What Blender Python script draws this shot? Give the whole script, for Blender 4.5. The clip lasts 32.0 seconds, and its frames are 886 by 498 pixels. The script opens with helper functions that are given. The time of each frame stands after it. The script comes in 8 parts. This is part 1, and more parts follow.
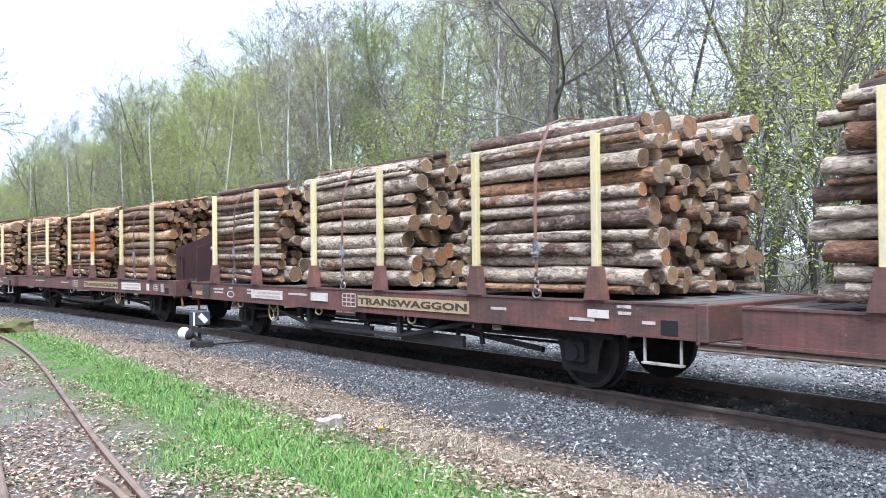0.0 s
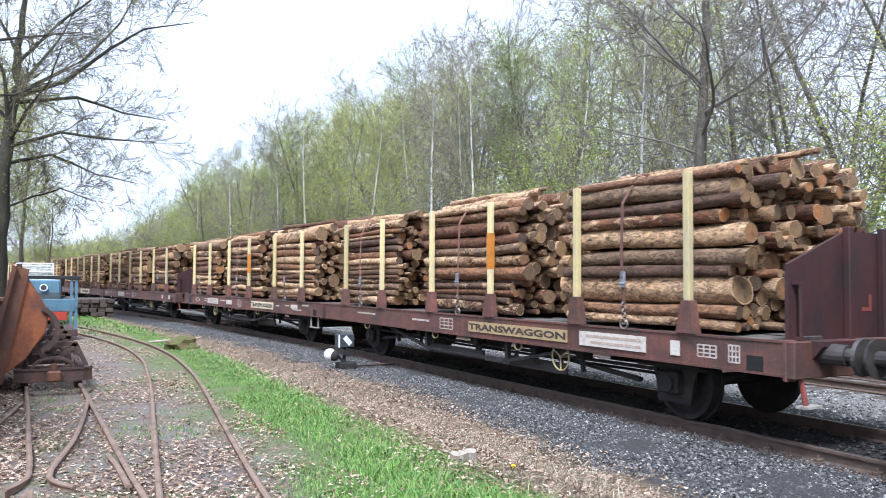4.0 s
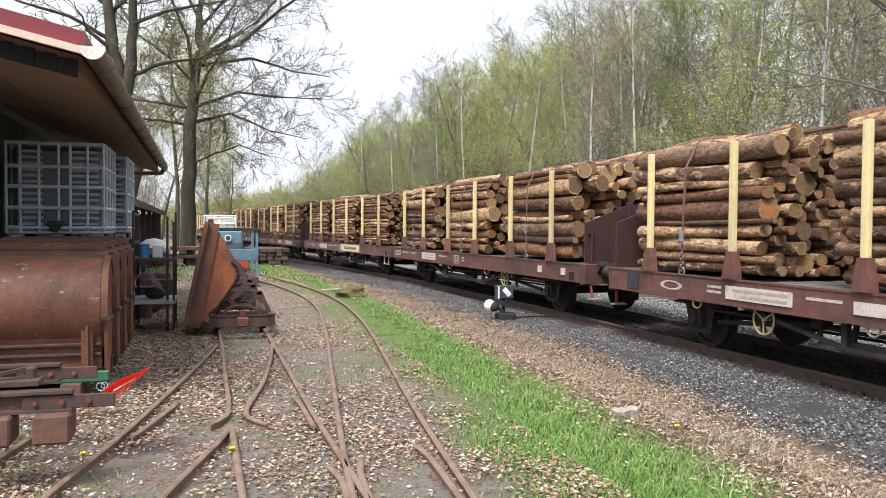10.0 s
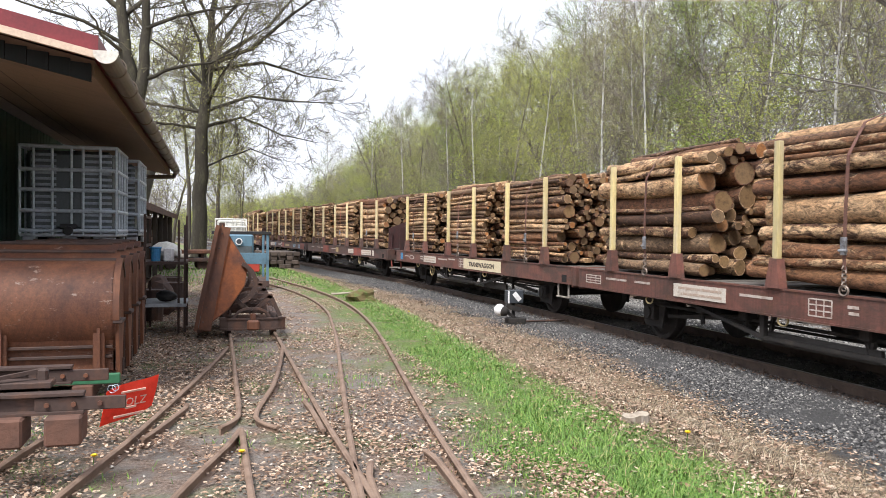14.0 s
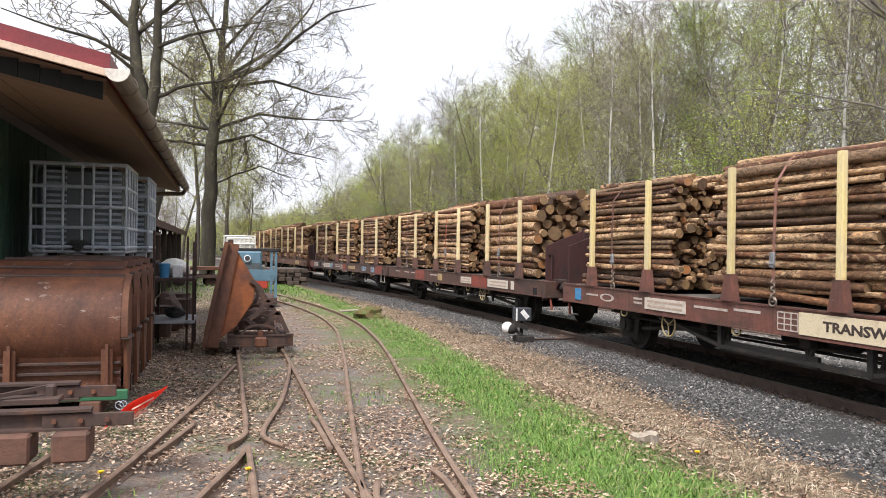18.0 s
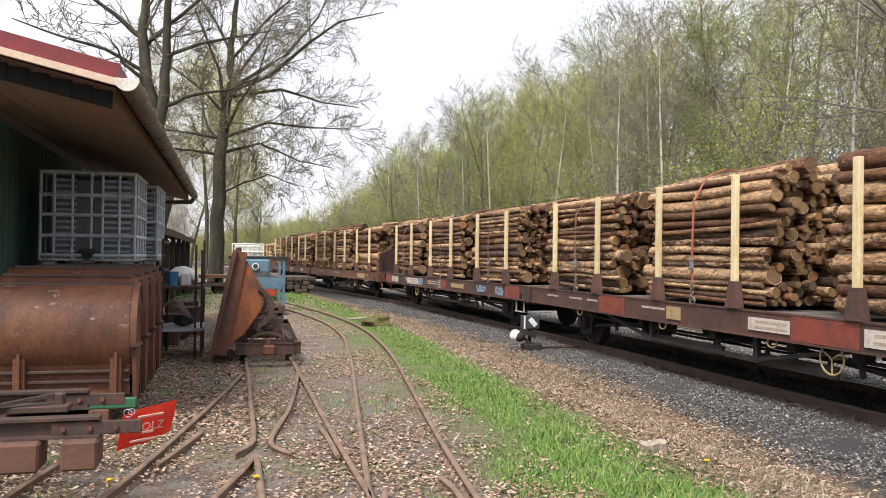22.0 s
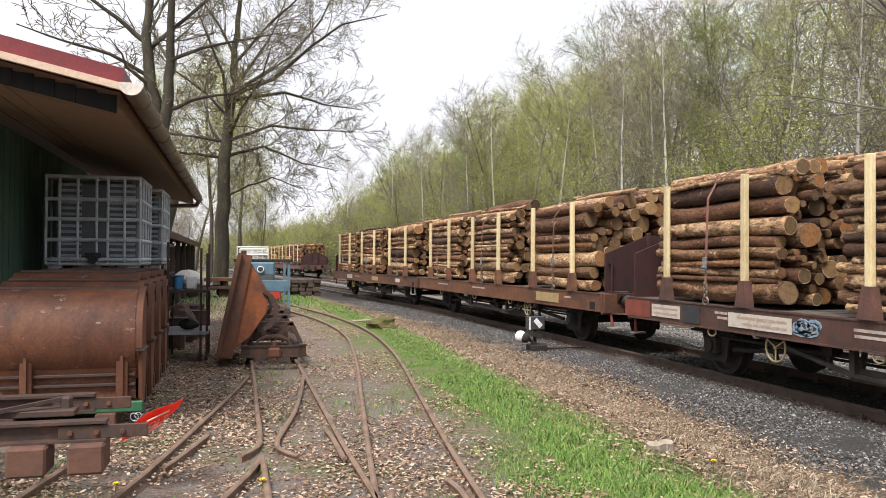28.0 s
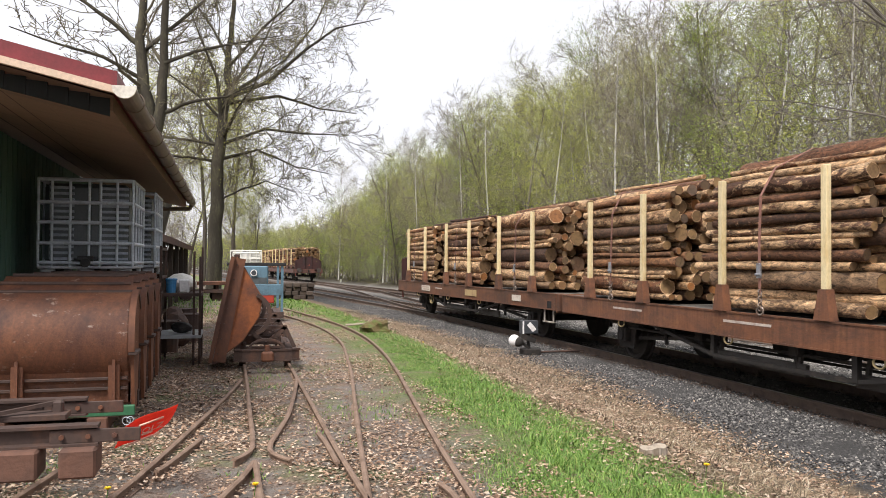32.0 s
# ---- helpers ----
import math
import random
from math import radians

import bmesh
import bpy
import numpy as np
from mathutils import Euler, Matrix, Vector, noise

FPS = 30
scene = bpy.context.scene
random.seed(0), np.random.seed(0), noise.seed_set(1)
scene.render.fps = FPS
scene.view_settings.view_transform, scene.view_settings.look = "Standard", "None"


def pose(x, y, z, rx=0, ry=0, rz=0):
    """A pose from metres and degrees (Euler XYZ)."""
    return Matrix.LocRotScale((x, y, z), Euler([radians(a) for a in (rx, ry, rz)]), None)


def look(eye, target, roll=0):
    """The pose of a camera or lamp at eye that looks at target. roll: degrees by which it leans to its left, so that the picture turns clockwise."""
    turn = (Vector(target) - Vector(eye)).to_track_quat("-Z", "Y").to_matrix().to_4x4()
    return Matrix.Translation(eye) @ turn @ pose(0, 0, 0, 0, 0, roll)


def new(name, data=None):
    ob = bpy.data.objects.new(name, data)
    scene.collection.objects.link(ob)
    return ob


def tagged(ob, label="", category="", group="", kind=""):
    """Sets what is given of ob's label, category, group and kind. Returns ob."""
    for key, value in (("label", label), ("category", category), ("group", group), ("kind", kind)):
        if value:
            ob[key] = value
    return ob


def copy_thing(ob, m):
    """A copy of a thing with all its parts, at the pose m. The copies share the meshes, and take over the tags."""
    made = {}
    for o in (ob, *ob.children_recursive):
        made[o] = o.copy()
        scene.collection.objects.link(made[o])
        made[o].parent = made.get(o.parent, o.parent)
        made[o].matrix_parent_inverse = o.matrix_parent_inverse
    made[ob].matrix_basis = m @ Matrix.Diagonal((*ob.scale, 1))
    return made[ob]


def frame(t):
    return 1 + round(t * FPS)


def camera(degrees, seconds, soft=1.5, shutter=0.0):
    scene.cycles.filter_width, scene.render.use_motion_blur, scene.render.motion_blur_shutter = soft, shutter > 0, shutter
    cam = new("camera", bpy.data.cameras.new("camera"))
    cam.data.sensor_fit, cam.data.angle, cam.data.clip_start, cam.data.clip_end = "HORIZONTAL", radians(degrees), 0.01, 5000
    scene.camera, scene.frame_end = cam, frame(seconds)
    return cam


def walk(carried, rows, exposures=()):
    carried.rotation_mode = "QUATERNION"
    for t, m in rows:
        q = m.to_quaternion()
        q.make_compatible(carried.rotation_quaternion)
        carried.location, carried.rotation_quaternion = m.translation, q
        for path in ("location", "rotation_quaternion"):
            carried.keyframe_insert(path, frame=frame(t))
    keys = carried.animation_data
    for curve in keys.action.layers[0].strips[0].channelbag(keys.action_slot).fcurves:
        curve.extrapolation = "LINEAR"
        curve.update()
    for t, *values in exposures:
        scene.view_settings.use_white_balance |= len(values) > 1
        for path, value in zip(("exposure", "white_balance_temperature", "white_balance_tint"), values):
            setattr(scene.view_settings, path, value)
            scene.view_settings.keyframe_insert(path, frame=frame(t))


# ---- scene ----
# World: x across the main track, y along it (away from the viewer), z up from the narrow-gauge yard.
EYE = 1.40            # camera height over the yard
TRACK_X = 8.127        # centre line of the main track
RAIL_Z = -0.355        # top of the main rails
BEND = (12.4, 32.2, 6.11)   # the track turns left by the last figure in degrees between these distances
GAUGE = 1.505         # between the centres of the rail heads

LENS = 59.20
PATH = [
    (0.0, 0.055, 0.116, 1.235, 90.621, 0.593, -39.107),
    (0.5, 0.058, 0.099, 1.235, 90.689, 0.876, -38.324),
    (1.0, 0.053, 0.074, 1.240, 90.704, 0.794, -37.935),
    (1.5, 0.051, 0.068, 1.245, 90.839, 0.534, -37.693),
    (2.0, 0.037, -0.002, 1.248, 91.034, 0.868, -35.522),
    (2.5, 0.086, 0.124, 1.260, 90.823, 1.314, -35.452),
    (3.0, 0.046, 0.164, 1.271, 91.274, 2.579, -36.248),
    (3.5, 0.058, 0.149, 1.303, 92.262, 2.301, -33.647),
    (4.0, 0.086, 0.089, 1.330, 92.296, -0.372, -28.754),
    (4.5, 0.071, 0.007, 1.360, 90.883, -0.500, -22.862),
    (6.5, 0.000, 0.000, 1.400, 87.881, -1.397, -18.375),
    (7.0, 0.000, 0.000, 1.400, 88.352, -1.045, -18.223),
    (7.5, 0.000, 0.000, 1.400, 88.225, -1.223, -18.301),
    (8.0, 0.000, 0.000, 1.400, 88.378, -0.937, -17.445),
    (8.5, 0.000, 0.000, 1.400, 88.382, -1.205, -16.799),
    (9.0, 0.000, 0.000, 1.400, 88.275, -0.964, -16.965),
    (9.5, 0.000, 0.000, 1.400, 88.337, -0.744, -16.901),
    (10.0, 0.000, 0.000, 1.400, 88.477, -0.451, -17.272),
    (10.5, 0.000, 0.000, 1.400, 88.546, -0.582, -17.266),
    (11.0, 0.000, 0.000, 1.400, 88.777, -0.663, -17.596),
    (11.5, 0.000, 0.000, 1.400, 88.898, -0.594, -17.640),
    (12.0, 0.000, 0.000, 1.400, 88.736, -0.609, -17.250),
    (12.5, 0.000, 0.000, 1.400, 88.667, -0.634, -17.036),
    (13.0, 0.000, 0.000, 1.400, 88.577, -1.038, -16.927),
    (13.5, 0.000, 0.000, 1.400, 88.617, -1.032, -17.209),
    (14.0, 0.000, 0.000, 1.400, 88.779, -0.651, -16.520),
    (14.5, 0.000, 0.000, 1.400, 88.905, -0.643, -16.241),
    (16.5, 0.000, 0.000, 1.400, 89.577, -0.791, -16.390),
    (17.0, 0.000, 0.000, 1.400, 90.116, -0.577, -15.997),
    (17.5, 0.000, 0.000, 1.400, 90.085, -0.884, -15.784),
    (18.0, 0.000, 0.000, 1.400, 90.051, -0.817, -15.936),
    (18.5, 0.000, 0.000, 1.400, 90.160, -0.667, -15.684),
    (19.0, 0.000, 0.000, 1.400, 90.144, -0.429, -15.541),
    (19.5, 0.000, 0.000, 1.400, 90.341, -0.535, -15.264),
    (20.0, 0.000, 0.000, 1.400, 90.153, -0.839, -15.424),
    (20.5, 0.000, 0.000, 1.400, 90.155, -0.913, -15.872),
    (21.0, 0.000, 0.000, 1.400, 90.282, -0.644, -15.735),
    (21.5, 0.000, 0.000, 1.400, 90.365, -0.675, -15.736),
    (22.0, 0.000, 0.000, 1.400, 90.614, -0.741, -15.370),
    (22.5, 0.000, 0.000, 1.400, 90.759, -0.504, -15.188),
    (23.0, 0.000, 0.000, 1.400, 90.548, -0.589, -14.711),
    (23.5, 0.000, 0.000, 1.400, 90.445, -0.432, -14.718),
    (24.0, 0.000, 0.000, 1.400, 90.507, -0.327, -14.629),
    (24.5, 0.000, 0.000, 1.400, 90.738, -0.321, -14.986),
    (25.0, 0.000, 0.000, 1.400, 90.872, -0.212, -15.127),
    (25.5, 0.000, 0.000, 1.400, 90.696, -0.172, -15.229),
    (27.5, 0.000, 0.000, 1.400, 90.807, -0.648, -14.999),
    (28.0, 0.000, 0.000, 1.400, 90.722, -0.311, -15.030),
    (28.5, 0.000, 0.000, 1.400, 90.836, -0.228, -14.760),
    (29.0, 0.000, 0.000, 1.400, 90.831, -0.426, -14.746),
    (29.5, 0.000, 0.000, 1.400, 90.833, -0.573, -14.947),
    (30.0, 0.000, 0.000, 1.400, 90.942, -0.589, -15.357),
    (30.5, 0.000, 0.000, 1.400, 91.047, -0.330, -15.279),
    (31.0, 0.000, 0.000, 1.400, 91.230, -0.082, -15.395),
    (31.5, 0.000, 0.000, 1.400, 91.282, -0.343, -15.634),
    (32.0, 0.000, 0.000, 1.400, 91.012, -0.401, -15.494),
]
cam = camera(LENS, 32.0, soft=0.8, shutter=0.1)
EXPOSURE = [(0.0, 0.92, 5050, 8), (3.0, 0.84, 5050, 9), (5.0, 0.69, 5480, 9), (8.0, 0.58, 5880, 10), (14.0, 0.55, 6050, 10), (20.0, 0.42, 6260, 11), (32.0, 0.35, 6400, 11)]
walk(cam, [(t, pose(x, y, z, rx, ry, rz)) for t, x, y, z, rx, ry, rz in PATH], EXPOSURE)

# ---- sky and sun: bright overcast spring day ----
world = bpy.data.worlds.new("sky")
scene.world = world
world.use_nodes = True
wn = world.node_tree
sky = wn.nodes.new("ShaderNodeTexSky")
sky.sky_type = "NISHITA"
sky.sun_disc = False
sky.sun_elevation, sky.sun_rotation = radians(55.6), radians(218)
sky.air_density, sky.dust_density, sky.ozone_density = 1.0, 4.0, 1.0
haze = wn.nodes.new("ShaderNodeMix")
haze.data_type = "RGBA"
haze.inputs[0].default_value = 0.82
haze.inputs[7].default_value = (9.6, 9.5, 9.9, 1)
wn.links.new(sky.outputs[0], haze.inputs[6])
wbg = wn.nodes["Background"]
wn.links.new(haze.outputs[2], wbg.inputs[0])
wbg.inputs[1].default_value = 0.098
sun_data = bpy.data.lights.new("sun", "SUN")
sun_data.energy, sun_data.angle, sun_data.color = 3.9, radians(22), (1.0, 0.945, 0.87)
sun = new("sun", sun_data)
sun.matrix_world = look((-22, -28, 52), (0, 0, 0))

# ---- materials ----
def material(name, rough=0.7, metal=0.0):
    m = bpy.data.materials.new(name)
    m.use_nodes = True
    b = m.node_tree.nodes["Principled BSDF"]
    b.inputs["Roughness"].default_value = rough
    b.inputs["Metallic"].default_value = metal
    return m, m.node_tree, b


def node(tree, kind, **values):
    n = tree.nodes.new(kind)
    for key, value in values.items():
        n.inputs[key.replace("_", " ")].default_value = value
    return n


def coords(tree, space="Object", scale=(1, 1, 1)):
    c = tree.nodes.new("ShaderNodeTexCoord")
    m = node(tree, "ShaderNodeMapping", Scale=scale)
    tree.links.new(c.outputs[space], m.inputs[0])
    return m.outputs[0]


def ramp(tree, fac, stops):
    r = tree.nodes.new("ShaderNodeValToRGB")
    e = r.color_ramp.elements
    while len(e) < len(stops):
        e.new(0.5)
    for el, (p, c) in zip(e, stops):
        el.position, el.color = p, (*c, 1)
    tree.links.new(fac, r.inputs[0])
    return r.outputs[0]


def noise_tex(tree, vec, scale, detail=5.0, rough=0.6, warp=0.0):
    n = node(tree, "ShaderNodeTexNoise", Scale=scale, Detail=detail, Roughness=rough, Distortion=warp)
    tree.links.new(vec, n.inputs["Vector"])
    return n.outputs[0]


def blend(tree, fac, a, b, mode="MIX"):
    n = tree.nodes.new("ShaderNodeMix")
    n.data_type, n.blend_type = "RGBA", mode
    for socket, v in ((n.inputs[0], fac), (n.inputs[6], a), (n.inputs[7], b)):
        if hasattr(v, "is_linked"):
            tree.links.new(v, socket)
        elif isinstance(v, (int, float)):
            socket.default_value = v
        else:
            socket.default_value = (*v, 1)
    return n.outputs[2]


def maths(tree, op, a, b=0.0):
    n = tree.nodes.new("ShaderNodeMath")
    n.operation = op
    for socket, v in ((n.inputs[0], a), (n.inputs[1], b)):
        if hasattr(v, "is_linked"):
            tree.links.new(v, socket)
        else:
            socket.default_value = v
    return n.outputs[0]


def bump(tree, bsdf, height, strength=0.4, depth=0.02):
    n = node(tree, "ShaderNodeBump", Strength=strength, Distance=depth)
    tree.links.new(height, n.inputs["Height"])
    tree.links.new(n.outputs[0], bsdf.inputs["Normal"])


def chance(tree):
    """One random number per object and per loose piece of a mesh."""
    a = tree.nodes.new("ShaderNodeObjectInfo").outputs["Random"]
    b = tree.nodes.new("ShaderNodeNewGeometry").outputs["Random Per Island"]
    return maths(tree, "FRACT", maths(tree, "ADD", a, b))


def worn(name, base, spot, rough=0.6, metal=0.0, scale=3.0, amount=0.5, fine=40.0, relief=0.15, streak=(1, 1, 1), vary=0.0):
    """Paint or metal: a base colour with blotches of another, grain and a little relief."""
    m, t, b = material(name, rough, metal)
    v = coords(t, "Object", streak)
    big = noise_tex(t, v, scale, 6, 0.65)
    small = noise_tex(t, v, fine, 3, 0.6)
    mask = ramp(t, big, [(0.62 - 0.3 * amount, (0, 0, 0)), (0.75 - 0.2 * amount, (1, 1, 1))])
    c = blend(t, mask, base, spot)
    c = blend(t, 0.35, c, ramp(t, small, [(0.3, (0.55, 0.55, 0.55)), (0.7, (1.25, 1.25, 1.25))]), "MULTIPLY")
    if vary:
        c = blend(t, 1.0, c, ramp(t, chance(t), [(0.0, (1 - vary,) * 3), (1.0, (1 + vary,) * 3)]), "MULTIPLY")
    t.links.new(c, b.inputs["Base Color"])
    bump(t, b, small, relief, 0.01)
    return m


def log_bark(name="bark", peeled=0.07, lift=(1, 1, 1), pale0=(0.46, 0.24, 0.10), pale1=(0.62, 0.46, 0.29)):
    """Reddish brown flaking bark with long peeled stretches of pale wood."""
    m, t, b = material(name, 0.85)
    v = coords(t, "Object", (1, 0.42, 1))
    r = chance(t)
    tone = ramp(t, r, [(0.0, (0.060, 0.030, 0.018)), (0.22, (0.19, 0.080, 0.036)), (0.45, (0.105, 0.060, 0.038)), (0.68, (0.27, 0.125, 0.055)), (0.85, (0.23, 0.150, 0.088)), (1.0, (0.14, 0.066, 0.032))])
    peel = noise_tex(t, v, 6.5, 9, 0.74, 0.6)
    amount = maths(t, "ADD", peel, maths(t, "MULTIPLY", maths(t, "SUBTRACT", maths(t, "FRACT", maths(t, "MULTIPLY", r, 7.3)), 0.50 - peeled), 0.34))
    mask = ramp(t, amount, [(0.52, (0, 0, 0)), (0.57, (1, 1, 1))])
    pale = blend(t, noise_tex(t, v, 3.0, 3), pale0, pale1)
    tone = blend(t, 1.0, tone, lift, "MULTIPLY")
    c = blend(t, mask, tone, pale)
    flakes = noise_tex(t, v, 17.0, 8, 0.80, 0.9)
    c = blend(t, 0.95, c, ramp(t, flakes, [(0.36, (0.10, 0.09, 0.08)), (0.46, (0.60, 0.58, 0.56)), (0.55, (1.12, 1.10, 1.07)), (0.67, (1.9, 1.84, 1.74))]), "MULTIPLY")
    knots = ramp(t, noise_tex(t, v, 9.0, 2, 0.5), [(0.66, (0, 0, 0)), (0.70, (1, 1, 1))])
    c = blend(t, maths(t, "MULTIPLY", knots, 0.7), c, (0.035, 0.022, 0.016))
    moss = ramp(t, noise_tex(t, v, 1.1, 3), [(0.70, (0, 0, 0)), (0.80, (1, 1, 1))])
    c = blend(t, maths(t, "MULTIPLY", moss, 0.55), c, (0.11, 0.12, 0.03))
    t.links.new(c, b.inputs["Base Color"])
    bump(t, b, maths(t, "ADD", flakes, maths(t, "MULTIPLY", mask, -0.45)), 1.0, 0.035)
    return m


def log_end():
    """Sawn pine: tan to orange, some grey and dirty, with faint rings."""
    m, t, b = material("cut_wood", 0.8)
    v = coords(t, "Object")
    r = chance(t)
    tone = ramp(t, r, [(0.0, (0.07, 0.043, 0.025)), (0.2, (0.21, 0.125, 0.054)), (0.4, (0.125, 0.080, 0.043)), (0.62, (0.27, 0.165, 0.072)), (0.80, (0.17, 0.100, 0.046)), (0.93, (0.32, 0.130, 0.038)), (1.0, (0.095, 0.068, 0.049))])
    c = blend(t, 0.85, tone, ramp(t, noise_tex(t, v, 16.0, 6, 0.75), [(0.28, (0.30, 0.27, 0.25)), (0.5, (0.95, 0.93, 0.9)), (0.75, (1.35, 1.3, 1.2))]), "MULTIPLY")
    t.links.new(c, b.inputs["Base Color"])
    bump(t, b, noise_tex(t, v, 50.0, 3), 0.35, 0.01)
    return m


M_BARK, M_CUT = log_bark(), log_end()
M_BARK_PALE = log_bark("weathered_bark", 0.28, (1.3, 1.45, 1.6), (0.40, 0.30, 0.21), (0.54, 0.45, 0.35))
def wagon_paint(name, base, grime, rust, pale):
    """Old wagon paint: grime running down, rust blooming along edges, pale scuffs and chips."""
    m, t, b = material(name, 0.6)
    v = coords(t, "Object", (1, 0.5, 1.2))
    big = noise_tex(t, v, 1.9, 7, 0.72, 0.3)
    c = blend(t, ramp(t, big, [(0.40, (0, 0, 0)), (0.60, (1, 1, 1))]), base, grime)
    c = blend(t, maths(t, "MULTIPLY", ramp(t, noise_tex(t, v, 4.5, 7, 0.75), [(0.54, (0, 0, 0)), (0.64, (1, 1, 1))]), 0.75), c, rust)
    run = noise_tex(t, coords(t, "Object", (1, 9, 0.8)), 2.0, 4, 0.6)
    c = blend(t, 0.55, c, ramp(t, run, [(0.3, (0.5, 0.47, 0.45)), (0.65, (1.2, 1.18, 1.15))]), "MULTIPLY")
    c = blend(t, maths(t, "MULTIPLY", ramp(t, noise_tex(t, v, 13.0, 6, 0.8), [(0.64, (0, 0, 0)), (0.69, (1, 1, 1))]), 0.6), c, pale)
    fine = noise_tex(t, v, 30.0, 4, 0.7)
    c = blend(t, 0.4, c, ramp(t, fine, [(0.3, (0.55, 0.55, 0.55)), (0.7, (1.25, 1.25, 1.25))]), "MULTIPLY")
    c = blend(t, 1.0, c, ramp(t, chance(t), [(0.0, (0.85,) * 3), (1.0, (1.15,) * 3)]), "MULTIPLY")
    t.links.new(c, b.inputs["Base Color"])
    bump(t, b, fine, 0.25, 0.01)
    return m


M_WAGON = wagon_paint("wagon_paint", (0.155, 0.063, 0.048), (0.075, 0.044, 0.035), (0.135, 0.066, 0.038), (0.27, 0.19, 0.155))
M_WAGON_NEW = wagon_paint("wagon_paint_orange", (0.165, 0.068, 0.034), (0.085, 0.042, 0.028), (0.19, 0.085, 0.036), (0.28, 0.18, 0.12))
M_END_WALL = worn("end_wall_paint", (0.050, 0.017, 0.016), (0.026, 0.015, 0.014), 0.65, 0, 2.5, 0.5, 24, 0.25, (1, 1, 0.4), 0.15)
M_GUARD = worn("guard_plank_wood", (0.075, 0.066, 0.058), (0.035, 0.03, 0.026), 0.9, 0, 4, 0.5, 30, 0.3, (1, 0.2, 1))
M_UNDER = worn("underframe_grime", (0.020, 0.017, 0.015), (0.045, 0.035, 0.028), 0.8, 0.0, 4, 0.4)
M_WHEEL = worn("wheel_steel", (0.030, 0.025, 0.022), (0.055, 0.045, 0.04), 0.65, 0.3, 5, 0.4)
M_STAKE = worn("stake_yellow", (0.62, 0.51, 0.245), (0.50, 0.42, 0.27), 0.6, 0, 5, 0.5, 40, 0.15, (1, 1, 0.3), 0.2)
M_STAKE_PALE = worn("stake_pale", (0.68, 0.57, 0.34), (0.58, 0.44, 0.22), 0.55, 0, 6, 0.4, 50, 0.1, (1, 1, 0.3), 0.15)
M_STAKE_ORANGE = worn("stake_orange", (0.50, 0.19, 0.02), (0.35, 0.14, 0.03), 0.55, 0, 6, 0.3)
M_DECK = worn("deck_planks", (0.13, 0.115, 0.10), (0.07, 0.06, 0.055), 0.9, 0, 2, 0.5, 30, 0.3, (1, 0.2, 1), 0.2)
M_STRAP = worn("strap", (0.20, 0.095, 0.07), (0.12, 0.07, 0.055), 0.9, 0, 12, 0.4, 80, 0.2, (1, 1, 1), 0.4)
M_STRAP_RED = worn("strap_red", (0.40, 0.12, 0.07), (0.28, 0.10, 0.07), 0.85, 0, 12, 0.3)
M_CHAIN = worn("chain_steel", (0.22, 0.18, 0.15), (0.12, 0.08, 0.06), 0.5, 0.5, 20, 0.5)
M_BLACK_HOLE = worn("slot_black", (0.008, 0.007, 0.007), (0.014, 0.012, 0.011), 0.9, 0, 8, 0.3)
M_RATCHET = worn("ratchet_steel", (0.30, 0.31, 0.33), (0.12, 0.11, 0.11), 0.45, 0.4, 12, 0.5)
M_LABEL = worn("label_white", (0.58, 0.52, 0.45), (0.42, 0.34, 0.27), 0.6, 0, 6, 0.35)
M_LABEL_TAN = worn("label_tan", (0.40, 0.29, 0.14), (0.28, 0.17, 0.09), 0.6, 0, 6, 0.4)
M_PALE_STEEL = worn("pale_steel", (0.46, 0.42, 0.37), (0.25, 0.2, 0.16), 0.5, 0.2, 7, 0.45)
M_LABEL_BOARD = worn("board_cream", (0.66, 0.56, 0.38), (0.5, 0.38, 0.24), 0.6, 0, 4, 0.3)
M_PRINT = worn("faded_print", (0.40, 0.30, 0.23), (0.5, 0.42, 0.35), 0.65, 0, 14, 0.5)
M_SLATE_PANEL = worn("slate_panel", (0.035, 0.037, 0.04), (0.06, 0.055, 0.05), 0.6, 0, 5, 0.4)
M_WAGON_GREY = wagon_paint("wagon_paint_grime", (0.115, 0.056, 0.043), (0.062, 0.039, 0.033), (0.13, 0.058, 0.036), (0.24, 0.16, 0.13))
M_LABEL_TEXT = worn("label_text", (0.05, 0.035, 0.03), (0.08, 0.05, 0.04), 0.6, 0, 8, 0.3)
M_STENCIL = worn("stencil_white", (0.50, 0.43, 0.38), (0.33, 0.24, 0.2), 0.65, 0, 10, 0.5)
M_BLUE = worn("sticker_blue", (0.05, 0.22, 0.44), (0.16, 0.34, 0.5), 0.5, 0, 14, 0.3)
M_GRAFFITI = worn("graffiti_paint", (0.22, 0.33, 0.42), (0.26, 0.24, 0.32), 0.6, 0, 7, 0.5, 30, 0.1)
M_HANDLE = worn("handle_ochre", (0.40, 0.31, 0.15), (0.24, 0.18, 0.10), 0.55, 0, 9, 0.4)
M_RED_PATCH = worn("red_patch", (0.24, 0.055, 0.036), (0.13, 0.045, 0.033), 0.6, 0, 3, 0.5, 24, 0.2)
M_BUFFER = worn("buffer_steel", (0.085, 0.072, 0.065), (0.04, 0.036, 0.032), 0.5, 0.3, 5, 0.5)
M_RAIL = worn("rail_rust", (0.12, 0.083, 0.062), (0.075, 0.052, 0.042), 0.75, 0.1, 5, 0.5)
